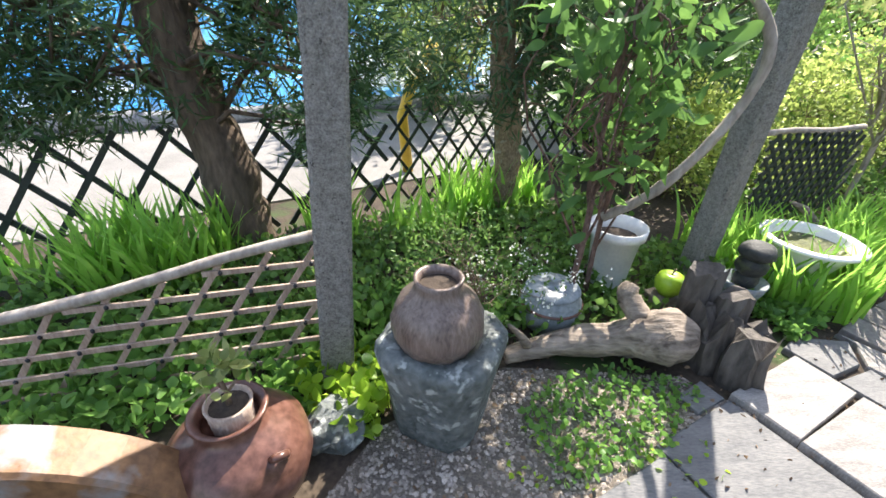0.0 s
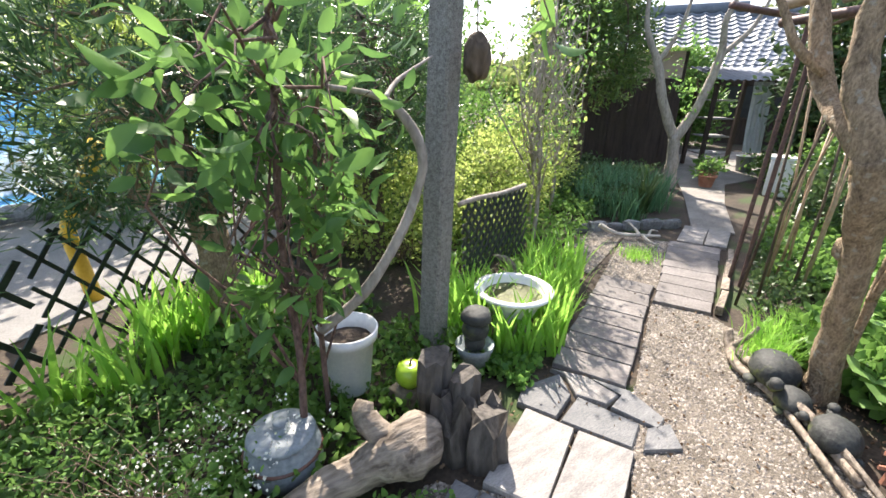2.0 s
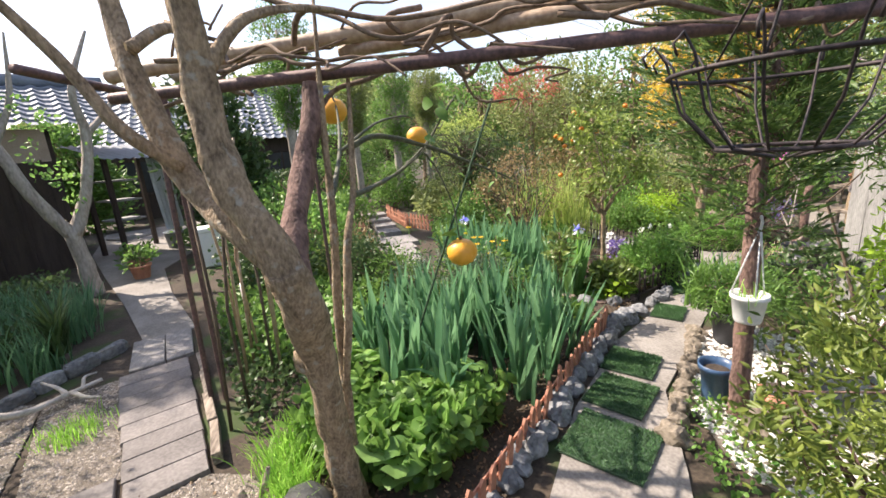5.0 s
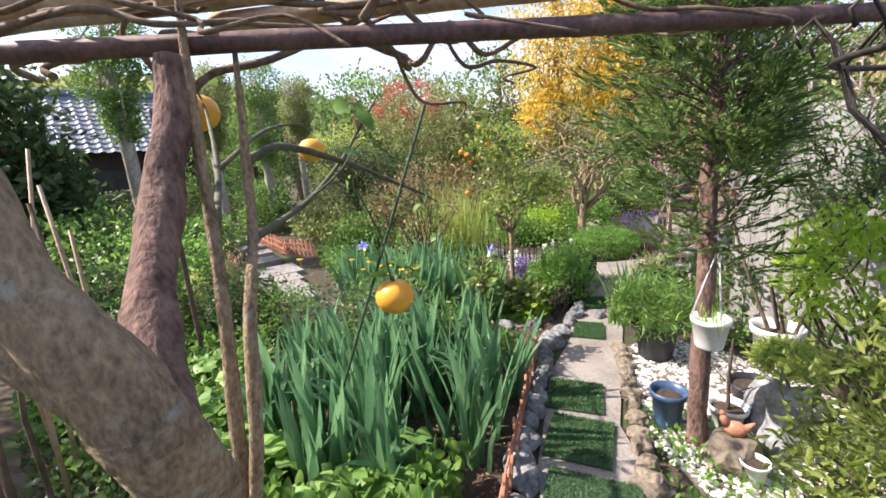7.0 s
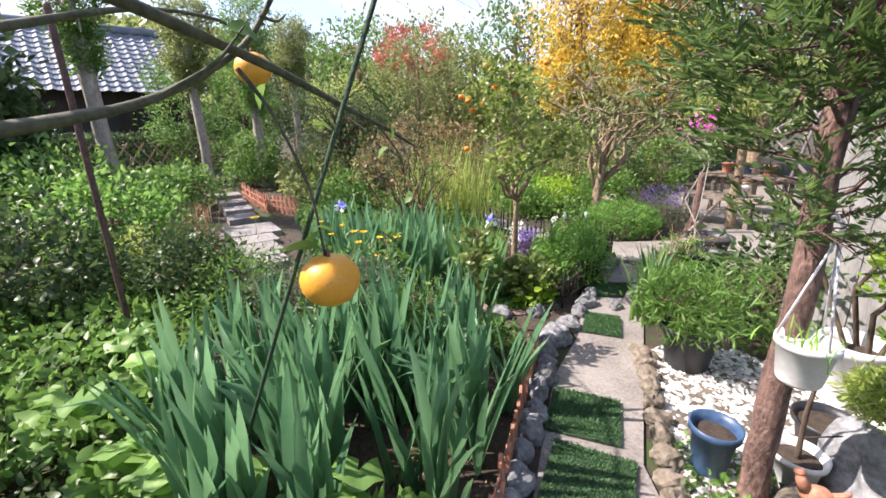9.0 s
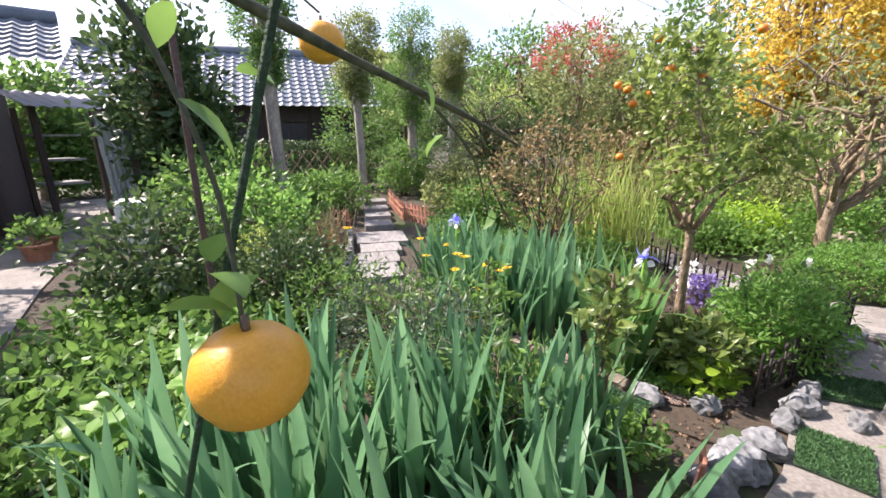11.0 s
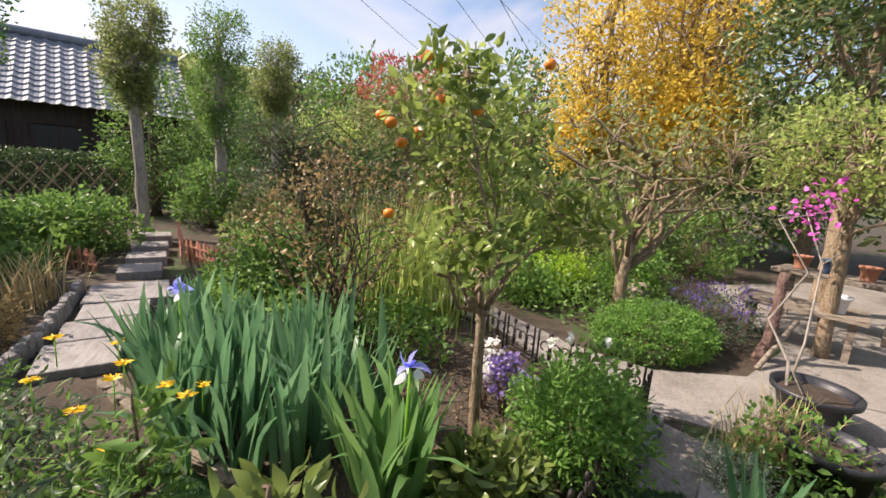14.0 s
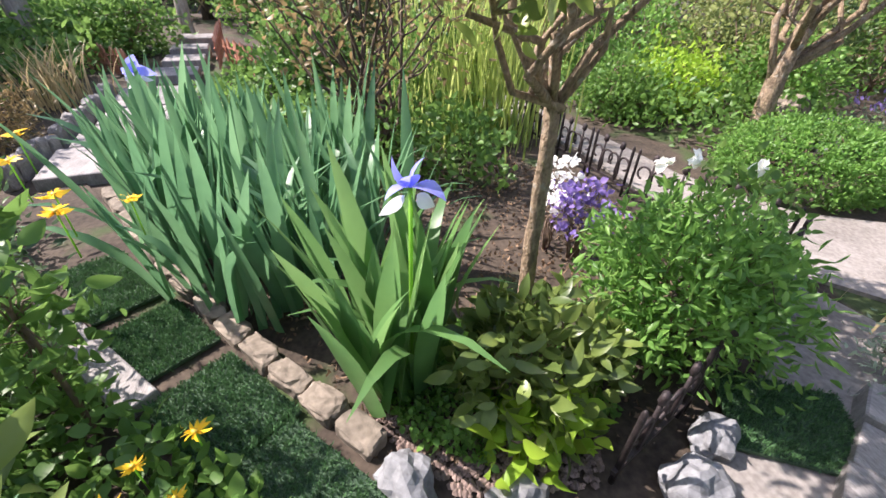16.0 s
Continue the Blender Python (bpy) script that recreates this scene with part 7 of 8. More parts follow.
def daisy(at, seed, r=0.03):
    q = np.random.default_rng(seed)
    ob = thing("daisy", "yellow daisy flower on a thin stalk", "flower", at, 0, "yellow daisies")
    ways = [(math.cos(k * 0.52), math.sin(k * 0.52), 0.15) for k in range(12)]
    part("petals", leaf_mesh("petals", M["petal_yellow"], [(0, 0, 0)] * 12, ways, r, r * 0.35, q, 0.05), None, ob)
    part("eye", Geo().blob((0, 0, 0.003), (r * 0.28, r * 0.28, r * 0.16), 1, 0.05, 1, 0), M["yellow_paint"], ob)
    part("stalk", Geo().tube([(0, 0, 0), (0.01, 0.005, -0.12)], 0.002, 4), M["grass"], ob)


for i, (x, y, z) in enumerate(((5.2, -0.83, 0.6), (5.35, -0.75, 0.57), (5.3, -0.62, 0.64), (5.5, -0.6, 0.6), (5.65, -0.55, 0.62), (5.2, -0.55, 0.6), (5.1, -0.65, 0.52), (5.6, -0.38, 0.68), (5.6, 0.06, 0.76), (5.35, -0.4, 0.64), (5.45, -0.85, 0.5), (4.9, -0.6, 0.45), (4.75, -0.95, 0.25), (4.65, -1.05, 0.25), (4.7, -0.9, 0.28), (4.9, -1.05, 0.22), (4.55, -0.9, 0.25))):
    daisy((x, y, z), i)
for i, (x, y, z) in enumerate(((4.62, -0.98, 0.16), (4.72, -1.10, 0.14), (4.55, -1.02, 0.2), (4.80, -1.02, 0.16), (4.66, -1.16, 0.15), (4.86, -0.94, 0.2), (4.52, -0.92, 0.22))):
    daisy((x, y, z), 40 + i, 0.024)
strap_plant("leafy_rosette", "fresh green broad-leaved rosette at the path's edge", (4.45, -0.86, 0.0), 26, 0.24, 0.075, 123, "leaf_lime", 0.6, 0.05)
tree("laurel_seedling", "thin upright seedling with glossy green leaves", (5.10, -0.72, 0), [(0, 0, -0.02), (0.01, 0, 0.35), (0, 0.01, 0.68)], (0.008, 0.006, 0.003), [((0, 0, 0.44), (0.11, 0.11, 0.24))], (0.062, 0.03), "leaf_mid", 112, "twig", 30, 4, 0.02, 12, 0.003, start=0.3, category="plant", shell=0.3)
tree("laurel_shrub", "glossy-leaved shrub beside the walker's path", (4.46, -1.06, 0), [(0, 0, -0.02), (0.01, 0, 0.3), (0, 0.01, 0.80)], (0.010, 0.008, 0.004), [((0, 0, 0.64), (0.09, 0.09, 0.17))], (0.068, 0.027), "leaf_citrus2", 113, "twig", 34, 5, 0.03, 12, 0.004, start=0.2, category="shrub", shell=0.3)
bush("feathery_daisy", "soft grey-green feathery foliage by the side path", "plant", (4.76, -0.44, 0.0), (0.28, 0.26, 0.64), (0.05, 0.010), "leaf_silver2", 117, 130, 18, 0.05, 16)
bush("feathery_daisy", "dark green feathery foliage in the bed", "plant", (4.45, -0.66, 0.0), (0.24, 0.24, 0.58), (0.05, 0.012), "leaf_mid", 118, 80, 14, 0.05, 14)
bush("feathery_daisy", "mixed green foliage beside the slabs", "plant", (5.9, 0.2, 0.0), (0.40, 0.30, 0.42), (0.05, 0.014), "leaf_mid", 119, 110, 16, 0.06, 14)
# dry grass tub by the yard
flower_pot((4.56, -3.42, 0), 0.17, 0.27, "plastic_black", "large black tub at the yard's edge")
flower_pot((4.95, -4.15, 0), 0.2, 0.22, "plastic_black", "wide black tub of soil on the yard")
strap_plant("dry_grass", "straw-coloured dry grass tuft among green weeds", (4.80, -3.38, 0.0), 150, 0.42, 0.008, 114, "straw", 0.55, 0.09)
bush("weed_clump", "fresh green weeds round the black tub", "plant", (4.70, -3.35, 0.0), (0.26, 0.26, 0.38), (0.035, 0.02), "leaf_lime", 115, 60, 12, 0.04, 12)
bush("grey_plant", "soft grey-green plant at the path's edge", "plant", (4.72, -3.0, 0.0), (0.18, 0.18, 0.2), (0.03, 0.008), "leaf_silver", 116, 60, 16, 0.03, 8)

# ---- middle distance ----
for i, (x, y, s, h, lf, mt) in enumerate(((6.4, 1.6, 0.55, 0.8, 0.07, "leaf_dark"), (7.4, 1.3, 0.6, 0.95, 0.07, "leaf_lime"), (8.4, 1.9, 0.8, 1.2, 0.08, "leaf_mid"), (9.6, 2.6, 0.9, 0.8, 0.09, "leaf_dark"), (6.2, 0.6, 0.35, 0.55, 0.05, "leaf_dark"), (8.2, -1.2, 0.4, 0.7, 0.06, "leaf_mid"), (9.8, -2.4, 1.1, 1.75, 0.07, "leaf_dark"), (9.3, -3.6, 0.8, 1.4, 0.06, "leaf_brown"), (10.6, -1.5, 0.7, 1.1, 0.07, "leaf_olive"), (10.6, 1.5, 0.7, 0.6, 0.08, "leaf_mid"), (12.6, -0.3, 0.6, 1.2, 0.08, "leaf_mid"), (10.4, 0.95, 0.7, 0.7, 0.08, "leaf_mid"), (8.6, -4.4, 0.6, 0.9, 0.06, "leaf_lime"), (8.0, -5.4, 0.7, 1.0, 0.06, "leaf_olive"), (7.4, -5.3, 0.4, 0.6, 0.05, "leaf_lime"), (8.4, -6.3, 0.7, 1.1, 0.06, "leaf_dark"), (9.3, -5.3, 0.8, 1.2, 0.06, "leaf_olive"), (8.1, -7.5, 0.7, 1.0, 0.07, "leaf_mid"), (9.8, -6.6, 0.9, 1.5, 0.07, "leaf_dark"), (7.6, -4.3, 0.35, 0.5, 0.05, "leaf_bright"), (9.4, -8.0, 0.8, 1.2, 0.07, "leaf_olive"), (7.5, -3.75, 0.3, 0.45, 0.05, "leaf_mid"))):
    bush("garden_shrub", "rounded leafy garden shrub in the beds", "shrub", (x, y, 0), (s, s, h), (lf, lf * 0.5), mt, 120 + i, 120, 18, 0.09, 12, 0.012, group="shrubs in the beds")
bush("thuja", "small bright yellow-green pointed conifer", "shrub", (6.55, 0.95, 0), (0.14, 0.14, 0.62), (0.03, 0.01), "leaf_yellow", 140, 90, 24, 0.03, 6, lift=0.45)
bush("heather", "brownish pink heathery clump by the slabs", "plant", (7.2, 0.62, 0), (0.35, 0.3, 0.42), (0.05, 0.008), "leaf_brown", 141, 90, 18, 0.04, 12)
strap_plant("sedge", "tawny arching sedge clump by the slabs", (8.3, 0.7, 0.0), 130, 0.5, 0.01, 142, "straw", 0.6, 0.12)


def topiary(at, zs, r, seed, trunk_r, top):
    z0, hh = zs[0], top - zs[0]
    lumps = [((0.04, -0.03, z0 + hh * 0.72), (r, r, hh * 0.30)), ((-0.05, 0.04, z0 + hh * 0.36), (r * 0.86, r * 0.9, hh * 0.26)), ((0.03, 0.0, z0 + hh * 0.05), (r * 0.42, r * 0.42, hh * 0.2))]
    ob = tree("topiary_tree", "pollarded tree with pale trunk and clipped dense crown", (*at, 0), [(0, 0, -0.03), (0.03, 0, 0.7), (-0.02, 0.02, z0 + 0.1), (0.0, 0, top - 0.4)], (trunk_r, trunk_r * 0.85, trunk_r * 0.7, 0.03), lumps, (0.05, 0.028), "leaf_mid" if seed % 2 else "leaf_olive", seed, "bark_pale", 110, 26, 0.075, 6, 0.02, shell=0.55)
    ob["group"] = "pollarded trees by the house"


topiary((10.15, 1.70), (2.35, 0), 0.50, 151, 0.13, 4.2)
topiary((11.54, 0.51), (2.10, 0), 0.42, 152, 0.10, 3.45)
topiary((12.67, -0.53), (1.75, 0), 0.52, 153, 0.13, 3.85)
topiary((13.66, -1.50), (2.3, 0), 0.42, 154, 0.10, 3.7)
for i, (x, y, h, s) in enumerate(((14.2, 0.8, 3.0, 0.9), (14.8, -0.4, 3.2, 0.9))):
    tree("cypress", "soft mid-green conical conifer by the house", (x, y, 0), [(0, 0, -0.03), (0, 0, 1.5), (0, 0, h)], (0.1, 0.07, 0.02), [((0, 0, h * 0.5), (s, s, h * 0.5))], (0.10, 0.03), "leaf_mid", 160 + i, "bark_dark", 170, 26, 0.12, 8, 0.02, twigs=0)
bush("golden_shrub", "bright yellow-green mounded shrub far back", "shrub", (14.5, -2.8, 0), (1.0, 1.0, 2.6), (0.07, 0.04), "leaf_yellow", 164, 150, 30, 0.1, 8, lift=0.6)
tree("photinia_tree", "leafy tree with red new shoots", (10.6, -3.4, 0), [(0, 0, -0.03), (0, 0, 1.2), (0, 0, 2.6)], (0.08, 0.06, 0.02), [((0, 0, 2.2), (0.9, 0.9, 0.75))], (0.07, 0.03), "leaf_olive", 165, "bark", 130, 24, 0.1, 14, 0.02)
_, p, w = clumps(rr, (10.5, -3.3, 2.65), (0.8, 0.8, 0.4), 34, 0.06, 26, 0.5)
tagged(new("red_shoots", leaf_mesh("red_shoots", M["leaf_red"], p, w, 0.07, 0.028, rr)), "red young shoots on the tree top", "foliage", kind="stuff")
tree("pine", "low dark spreading pine with flat pads", (9.7, -1.7, 0), [(0, 0, -0.03), (0.1, 0, 0.7), (0, 0.2, 1.5)], (0.09, 0.07, 0.03), [((0, 0.3, 1.65), (0.8, 0.8, 0.16)), ((0.3, -0.6, 1.35), (0.8, 0.7, 0.18)), ((-0.2, 0.0, 1.1), (0.9, 1.0, 0.2))], (0.08, 0.01), "leaf_dark", 166, "bark_dark", 80, 30, 0.08, 14, 0.02, long_leaf=True)
for i, (x, y, h, s, mt) in enumerate(((16.5, -4.0, 4.5, 1.6, "leaf_mid"), (18.0, -6.5, 5.0, 2.0, "leaf_olive"), (14.0, -6.0, 3.6, 1.4, "leaf_olive"), (15.0, -9.0, 5.0, 2.0, "leaf_mid"), (12.0, -11.0, 5.5, 2.2, "leaf_olive"), (8.5, -11.5, 5.5, 2.2, "leaf_mid"), (5.2, -10.5, 5.0, 2.0, "leaf_olive"), (2.0, -9.0, 5.0, 2.0, "leaf_mid"), (21.0, -2.5, 5.0, 2.2, "leaf_dark"), (9.7, 3.05, 3.0, 0.62, "leaf_dark"), (13.2, 7.6, 3.0, 0.9, "leaf_mid"))):
    tree("background_tree", "full leafy tree closing the garden", (x, y, 0), [(0, 0, -0.03), (0.1, 0, h * 0.4), (0, 0.1, h * 0.8)], (0.16, 0.12, 0.04), [((0, 0, h * 0.6), (s, s, h * 0.4)), ((s * 0.4, -s * 0.3, h * 0.35), (s * 0.8, s * 0.8, h * 0.3))], (0.15, 0.08), mt, 170 + i, "bark", 110, 24, 0.2, 12, 0.04)
# lane side greenery behind the street
for i, (a, b, h, s, mt) in enumerate(((-9, -9.5, 5, 2.4, "leaf_mid"), (-5, -9.8, 4.5, 2.2, "leaf_lime"), (-1, -9.5, 5, 2.4, "leaf_mid"), (3.0, -8.5, 4.5, 2.2, "leaf_yellow"), (3.2, -4.2, 3.2, 1.3, "leaf_lime"), (6.0, -5.2, 4.2, 1.8, "leaf_mid"), (0.5, -5.5, 2.6, 0.9, "leaf_yellow"))):
    x, y, _ = on_path(a, b)
    tree("lane_tree", "leafy tree on the lane's far side", (x, y, 0), [(0, 0, -0.03), (0.1, 0, h * 0.4), (0, 0.1, h * 0.8)], (0.14, 0.1, 0.04), [((0, 0, h * 0.58), (s, s, h * 0.42))], (0.13, 0.07), mt, 190 + i, "bark", 150, 24, 0.2, 12, 0.04)

# ---- buildings ----
def tiled_roof(name_parent, p0, p1, depth, z0, z1, mat="roof"):
    """A roof slope of curved tiles: eave from p0 to p1 at z0, rising to z1 over depth (to the left of the eave's way)."""
    ex, ey = p1[0] - p0[0], p1[1] - p0[1]
    ln = math.hypot(ex, ey)
    ux, uy = ex / ln, ey / ln
    nx, ny = -uy, ux
    cols = int(ln / 0.26) * 6
    rows = int(math.hypot(depth, z1 - z0) / 0.24)
    v, f = [], []
    for r_ in range(rows):
        for edge in (0, 1):
            t = (r_ + edge) / rows
            drop = 0.02 if edge == 0 else -0.015
            for c in range(cols + 1):
                s = ln * c / cols
                wave = 0.020 * math.cos(2 * math.pi * c / 6) + 0.008 * math.cos(4 * math.pi * c / 6)
                v.append((p0[0] + ux * s + nx * depth * t, p0[1] + uy * s + ny * depth * t, z0 + (z1 - z0) * t + wave + drop))
    w = cols + 1
    for k in range(2 * rows - 1):
        for c in range(cols):
            f.append((k * w + c, k * w + c + 1, (k + 1) * w + c + 1, (k + 1) * w + c))
    part("roof", Geo().add(v, f), M[mat], name_parent, "blue-grey curved roof tiles", smooth=False)
    a = (p0[0] + nx * depth, p0[1] + ny * depth)
    b = (p1[0] + nx * depth, p1[1] + ny * depth)
    part("ridge", Geo().tube([(a[0], a[1], z1 + 0.05), (b[0], b[1], z1 + 0.05)], 0.12, 10), M[mat], name_parent)


def wall_part(parent, nm, p0, p1, z0, z1, mat, thick=0.12, label=""):
    ln = math.hypot(p1[0] - p0[0], p1[1] - p0[1])
    return part(nm, Geo().box((ln, thick, z1 - z0), pose((p0[0] + p1[0]) / 2, (p0[1] + p1[1]) / 2, (z0 + z1) / 2, 0, 0, math.degrees(math.atan2(p1[1] - p0[1], p1[0] - p0[0])))), M[mat], parent, label, smooth=False)


shed = thing("shed", "dark timber garden shed with tiled roof", "shed", (0, 0, 0))
wall_part(shed, "wall", (7.9, 7.6), (9.35, 5.35), -0.05, 1.75, "dark_wall")
wall_part(shed, "wall", (7.9, 7.6), (9.35, 5.35), 1.75, 2.25, "beige_wall", 0.10, "beige plaster band")
wall_part(shed, "wall", (9.35, 5.35), (11.8, 6.9), -0.05, 2.25, "dark_wall")
wall_part(shed, "wall", (7.9, 7.6), (10.3, 9.2), -0.05, 2.25, "dark_wall")
tiled_roof(shed, (7.3, 7.7), (9.6, 4.2), 2.0, 2.28, 3.15)
for i in range(7):
    t = (i + 0.5) / 7
    x, y = 7.86 + 1.45 * t, 7.52 - 2.25 * t
    part("batten", Geo().box((0.05, 0.03, 1.8), pose(x, y, 0.88, 0, 0, -57)), M["dark_wall"], shed, smooth=False)
# open lean-to with shelves and a hanging sheet
lean = thing("lean_to", "open lean-to with a corrugated roof and shelves", "shed", (9.6, 4.75, 0), -35)
for x, y in ((0.0, 0.0), (0.95, 0.0), (0.95, 0.7), (0.0, 0.7)):
    part("post", Geo().box((0.07, 0.07, 1.75), pose(x, y, 0.86)), M["dark_wall"], lean, smooth=False)
for z in (0.3, 0.65, 1.0, 1.35):
    part("shelf", Geo().box((0.5, 0.5, 0.03), pose(0.28, 0.35, z)), M["grey_board"], lean, smooth=False)
v, f = [], []
for i in range(41):
    for y, z in ((-0.35, 1.72), (0.9, 2.0)):
        v.append((-0.15 + 1.4 * i / 40, y, z + 0.015 * math.sin(i * 1.6)))
f = [(2 * i, 2 * i + 2, 2 * i + 3, 2 * i + 1) for i in range(40)]
part("roof", Geo().add(v, f), M["roof"], lean, "grey corrugated sheet")
v, f = [], []
for i in range(25):
    for k in range(7):
        v.append((0.62 + 0.36 * i / 24 + 0.02 * k * 0.3, -0.12 + 0.035 * math.sin(i * 1.3 + k * 0.4) - 0.02 * k, 1.70 - 0.22 * k))
f = [(i * 7 + k, i * 7 + k + 1, i * 7 + 8 + k, i * 7 + 7 + k) for i in range(24) for k in range(6)]
part("sheet", Geo().add(v, f), M["sheet"], lean, "hanging pale plastic sheet")
ob = thing("bucket", "blue-grey plastic bucket by the shed", "bucket", (10.15, 4.15, 0))
part("body", Geo().lathe([(0.0, 0.0), (0.13, 0.0), (0.17, 0.3), (0.18, 0.3), (0.18, 0.32), (0.165, 0.32), (0.13, 0.05), (0.0, 0.04)], 24), M["glaze_grey"], ob)
ob = thing("planter_box", "pale green plastic bin beside the path", "bin", (8.3, 2.9, 0), 20)
part("body", Geo().box((0.4, 0.3, 0.55), pose(0, 0, 0.27)), M["plastic_white"], ob, smooth=False)
part("lid", Geo().box((0.42, 0.32, 0.05), pose(0, 0, 0.57)), M["plastic_white"], ob, smooth=False)
for x, y in ((7.9, 3.75), (8.3, 3.95)):
    flower_pot((x, y, 0), 0.13, 0.2, "terracotta", "terracotta pot of green leaves on the path")
    bush("pot_plant", "leafy green plant in a terracotta pot", "plant", (x, y, 0.14), (0.22, 0.22, 0.32), (0.08, 0.03), "leaf_mid", int(x * 10), 24, 8, 0.04, 8)

house = thing("house", "old Japanese house with grey tiled roof", "house", (0, 0, 0))
wall_part(house, "wall", (15.3, 8.0), (17.3, 0.8), -0.05, 2.2, "dark_wall")
wall_part(house, "wall", (17.3, 0.8), (21, 2.0), -0.05, 2.2, "dark_wall")
wall_part(house, "wall", (15.3, 8.0), (19, 9.2), -0.05, 2.2, "dark_wall")
tiled_roof(house, (14.7, 8.4), (16.9, 0.3), 2.6, 2.15, 3.95)
for i in range(5):
    t = 0.15 + i * 0.18
    x, y = 15.22 + 2.0 * t, 8.0 - 7.2 * t
    w_ = part("window", Geo().box((0.9, 0.06, 0.9), pose(x, y, 1.25, 0, 0, -74.5)), M["plastic_black"], house, "dark paned window", smooth=False)
    for k in (-0.45, 0.0, 0.45):
        part("frame", Geo().box((0.05, 0.09, 1.0), pose(x + k * 0.267, y - k * 0.963, 1.25, 0, 0, -74.5)), M["dark_wall"], w_, smooth=False)
    for k in (-0.5, 0.5):
        part("frame", Geo().box((1.0, 0.09, 0.05), pose(x, y, 1.25 + k, 0, 0, -74.5)), M["dark_wall"], w_, smooth=False)
# clipped hedge and bamboo lattice before the house
lattice("bamboo_fence", "crossed bamboo lattice fence before the house", (12.9, 4.6), (14.3, 0.2), 0.1, 0.98, 0.028, 0.30, "bamboo")
rb = np.random.default_rng(77)
n = 9000
t = rb.uniform(0, 1, n)
p = np.column_stack([13.4 + 1.5 * t + rb.uniform(-0.25, 0.25, n), 4.6 - 4.6 * t, 0.1 + rb.uniform(0, 1, n) ** 0.6 * 1.1])
single("clipped_hedge", leaf_mesh("clipped_hedge", M["leaf_dark"], p, rb.normal(size=(n, 3)) + np.array([-0.5, 0, 0.5]), 0.06, 0.035, rb), None, "clipped dark hedge behind the bamboo fence", "hedge")
# wooded hill far behind
hv, hf = [], []
for i in range(61):
    a = radians(-75 + i * 2.6)
    for k in range(16):
        t = k / 15
        d = 58 + 26 * t
        z = -0.5 + 15.5 * math.sin(math.pi * 0.5 * t) * (0.60 + 0.25 * math.sin(i * 0.21 + 1.2) + 0.18 * noise.noise(Vector((i * 0.3, 2, 1)))) + 1.1 * noise.noise(Vector((i * 0.9, k * 1.1, 3)))
        hv.append((math.cos(a) * d, math.sin(a) * d, z))
hf = [(i * 16 + k, i * 16 + k + 1, i * 16 + 17 + k, i * 16 + 16 + k) for i in range(60) for k in range(15)]
single("backdrop_hill", Geo().add(hv, hf), M["far_green"], "wooded hill behind the garden", "hill", kind="structure")
rb = np.random.default_rng(78)
pts = []
for i in range(5200):
    a, t = radians(rb.uniform(-60, 55)), rb.uniform(0.1, 1.0)
    d = 57 + 26 * t
    ii = (math.degrees(a) + 75) / 2.6
    z = -0.5 + 15.5 * math.sin(math.pi * 0.5 * t) * (0.60 + 0.25 * math.sin(ii * 0.21 + 1.2) + 0.18 * noise.noise(Vector((ii * 0.3, 2, 1))))
    pts += [(math.cos(a) * d + rb.normal() * 0.6, math.sin(a) * d + rb.normal() * 0.6, z + 0.3 + rb.uniform(0, 1.6)) for _ in range(6)]
tagged(new("hill_trees", leaf_mesh("hill_trees", M["leaf_olive"], pts, rb.normal(size=(len(pts), 3)), 1.5, 1.1, rb)), "far tree crowns on the hill", "trees", kind="stuff")
# blue tarpaulin across the lane and yellow pipe
ob = thing("tarpaulin", "rumpled bright blue tarpaulin across the lane", "tarpaulin", (0, 0, 0))
v, f = [], []
for i in range(71):
    for k in range(9):
        x, y, _ = on_path(-11 + i * 0.2, -5.9 - 1.8 * (k / 8) + 0.12 * noise.noise(Vector((i * 0.3, k * 0.5, 0))))
        v.append((x, y, 0.12 + 1.5 * k / 8 + 0.12 * noise.noise(Vector((i * 0.25, 1, 0)))))
f = [(i * 9 + k, i * 9 + k + 1, i * 9 + 10 + k, i * 9 + 9 + k) for i in range(70) for k in range(8)]
part("sheet", Geo().add(v, f), M["tarp_blue"], ob)
part("hem", Geo().tube([on_path(-11 + i * 0.5, -5.82, 0.10 + 0.03 * math.sin(i)) for i in range(29)], 0.10, 8, 0.4), M["rock"], ob, "grey weighted hem")
ob = thing("yellow_pipe", "bent yellow painted pipe beside the lane", "pipe", (0, 0, 0))
part("pipe", Geo().tube([(-0.25, 3.9, 0.0), (-0.3, 3.95, 0.5), (-0.22, 4.0, 0.75), (-0.08, 4.05, 0.95), (-0.02, 4.1, 1.1)], 0.05, 12), M["yellow_paint"], ob)
ob = thing("pipe_end", "low yellow block under the evergreen", "block", (-0.75, 2.9, 0.0))
part("block", Geo().blob((0, 0, 0.32), (0.1, 0.08, 0.1), 2, 0.15, 1, 2), M["yellow_paint"], ob)
part("foot", Geo().tube([(0, 0, -0.02), (0, 0, 0.28)], 0.03, 8), M["lattice_dark"], ob)
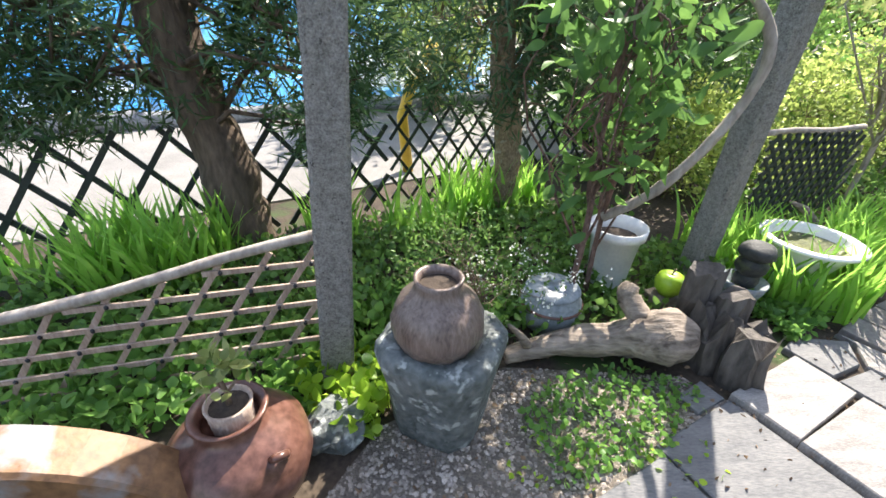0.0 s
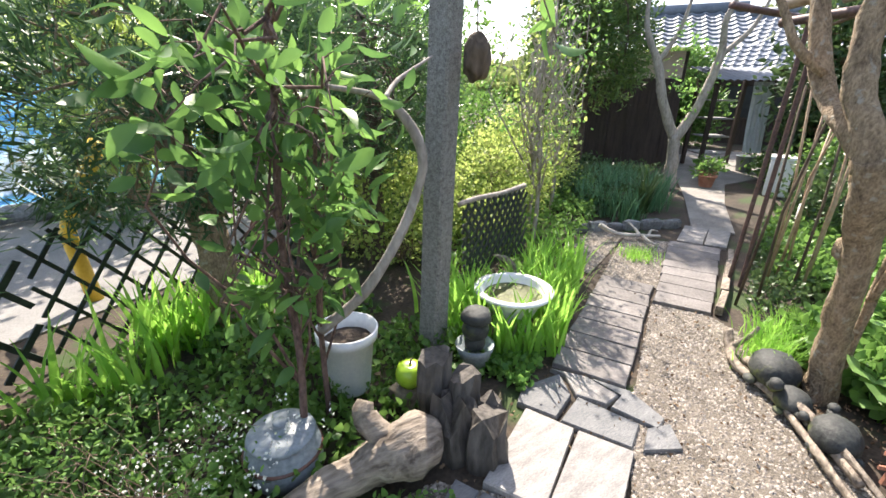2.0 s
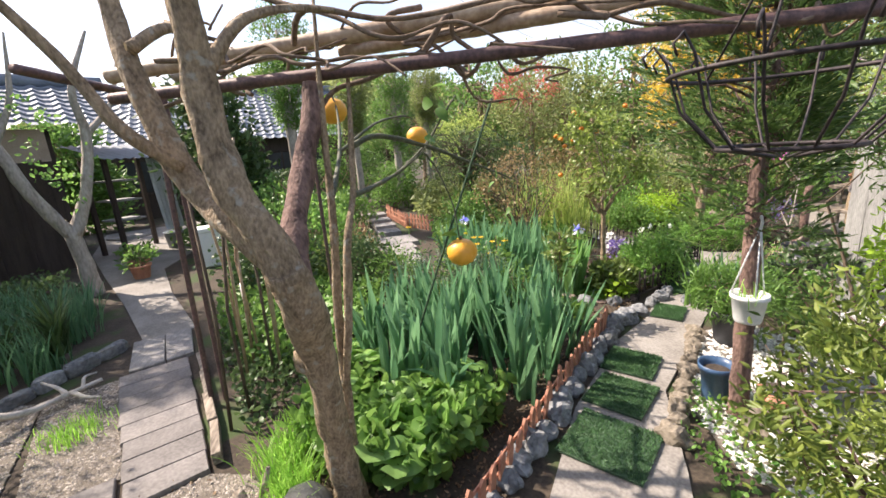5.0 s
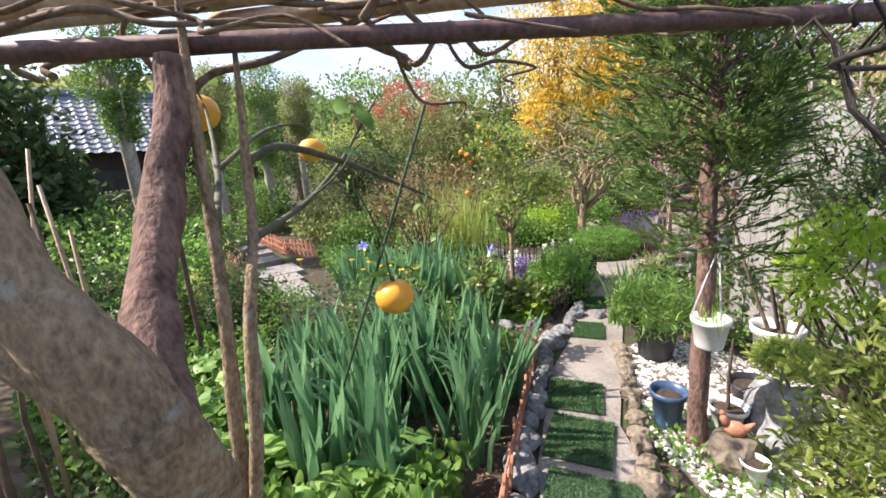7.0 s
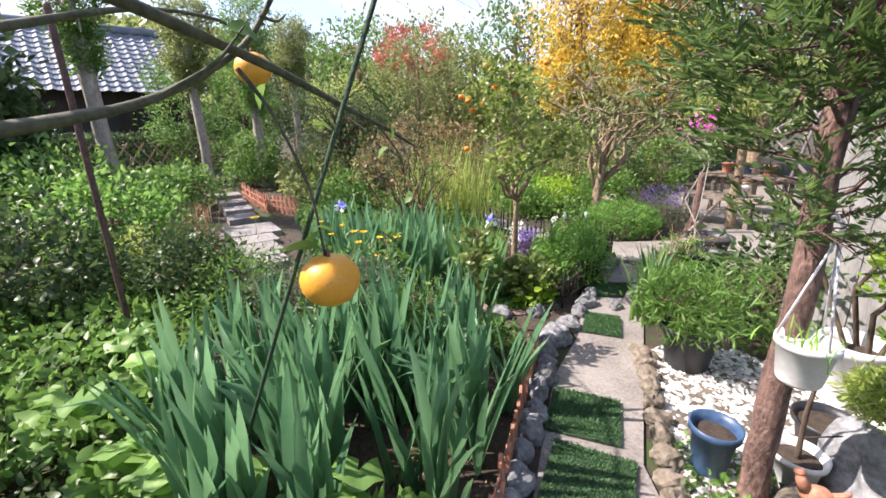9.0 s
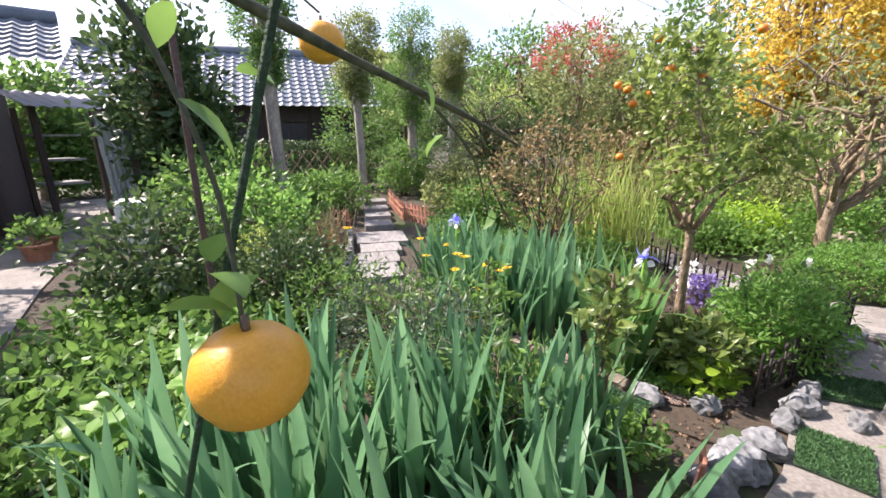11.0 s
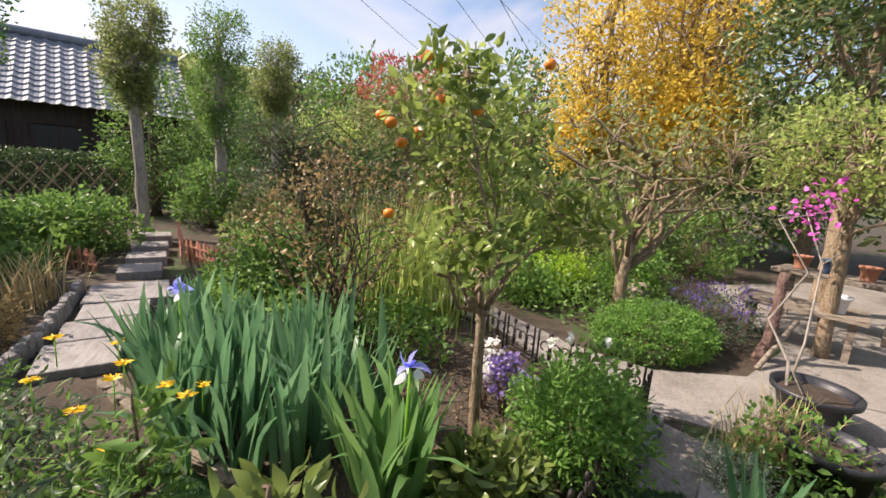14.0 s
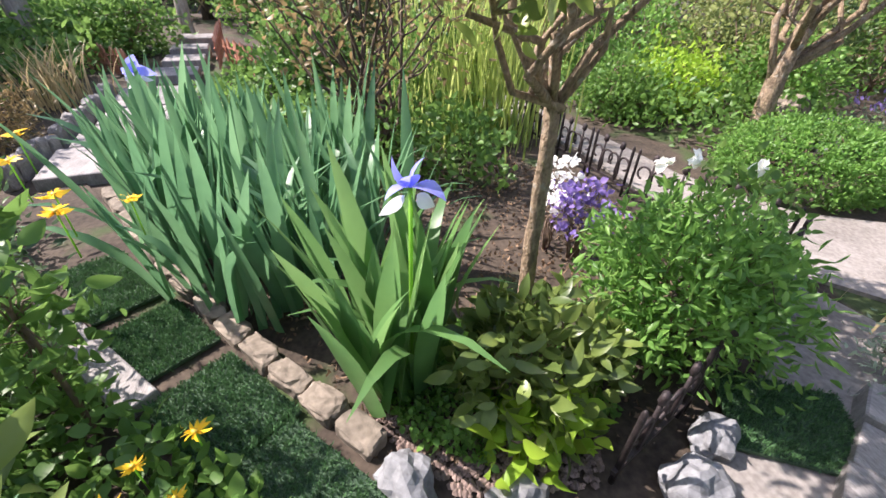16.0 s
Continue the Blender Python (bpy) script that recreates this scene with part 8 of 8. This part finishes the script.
# wires overhead
for i, (a, b) in enumerate((((15.0, 0.1, 7.5), (34.5, -13.6, 9.0)), ((15.0, 0.2, 7.6), (32.5, -18.0, 9.0)), ((14.6, -2.7, 8.4), (31.4, -19.5, 7.7)), ((14.5, -3.4, 8.1), (30.0, -21.4, 9.7)), ((14.2, -4.2, 8.7), (29.6, -21.8, 6.4)))):
    ob = thing("overhead_wire", "thin dark overhead wire", "wire", (0, 0, 0), group="overhead wires")
    part("wire", Geo().tube([Vector(a).lerp(Vector(b), t) - Vector((0, 0, 0.15 * math.sin(math.pi * t))) for t in np.linspace(0, 1, 17)], 0.012, 5), M["lattice_dark"], ob)

# ---- the yard's far end: tables, planks, pots ----
def trestle(at, turn, ln, h, label, mat="bark_pale"):
    ob = thing("garden_table", label, "table", (*at, 0), turn)
    part("top", Geo().box((ln, 0.45, 0.045), pose(0, 0, h)), M[mat], ob, smooth=False)
    for s in (-1, 1):
        for y in (-0.15, 0.15):
            part("leg", Geo().box((0.05, 0.05, h), pose(s * ln * 0.4, y, h / 2)), M[mat], ob, smooth=False)


trestle((5.75, -5.6), 20, 0.9, 0.38, "rough weathered plank table in the yard", "driftwood")
trestle((5.9, -6.6), 10, 1.1, 0.55, "weathered plank bench with pots behind", "driftwood")
for i, (x, y, z, m_) in enumerate(((5.7, -6.6, 0.575, "terracotta"), (6.0, -6.6, 0.575, "plastic_blue"), (6.25, -6.55, 0.575, "terracotta"), (5.5, -5.6, 0.4, "plastic_white"))):
    flower_pot((x, y, z), 0.08, 0.15, m_, "small plant pot standing on the bench")
ob = thing("garden_prop", "leaning weathered timber post by the hedge", "post", (0, 0, 0))
part("post", Geo().tube([(5.62, -4.85, -0.02), (5.6, -4.9, 0.3), (5.6, -4.92, 0.75)], (0.055, 0.04, 0.035), 8, 0.3), M["bark_red"], ob)
part("brace", Geo().tube([(5.5, -4.6, 0.02), (5.62, -5.3, 0.3)], 0.02, 7), M["driftwood"], ob)
rock((7.0, -5.0), (0.16, 0.14, 0.2), 81, "rock_tan", "pale rounded stone ornament in the yard bed", 3)
rock((6.55, -4.9), (0.14, 0.12, 0.16), 82, "rock", "grey stone among the yard plants", 3)
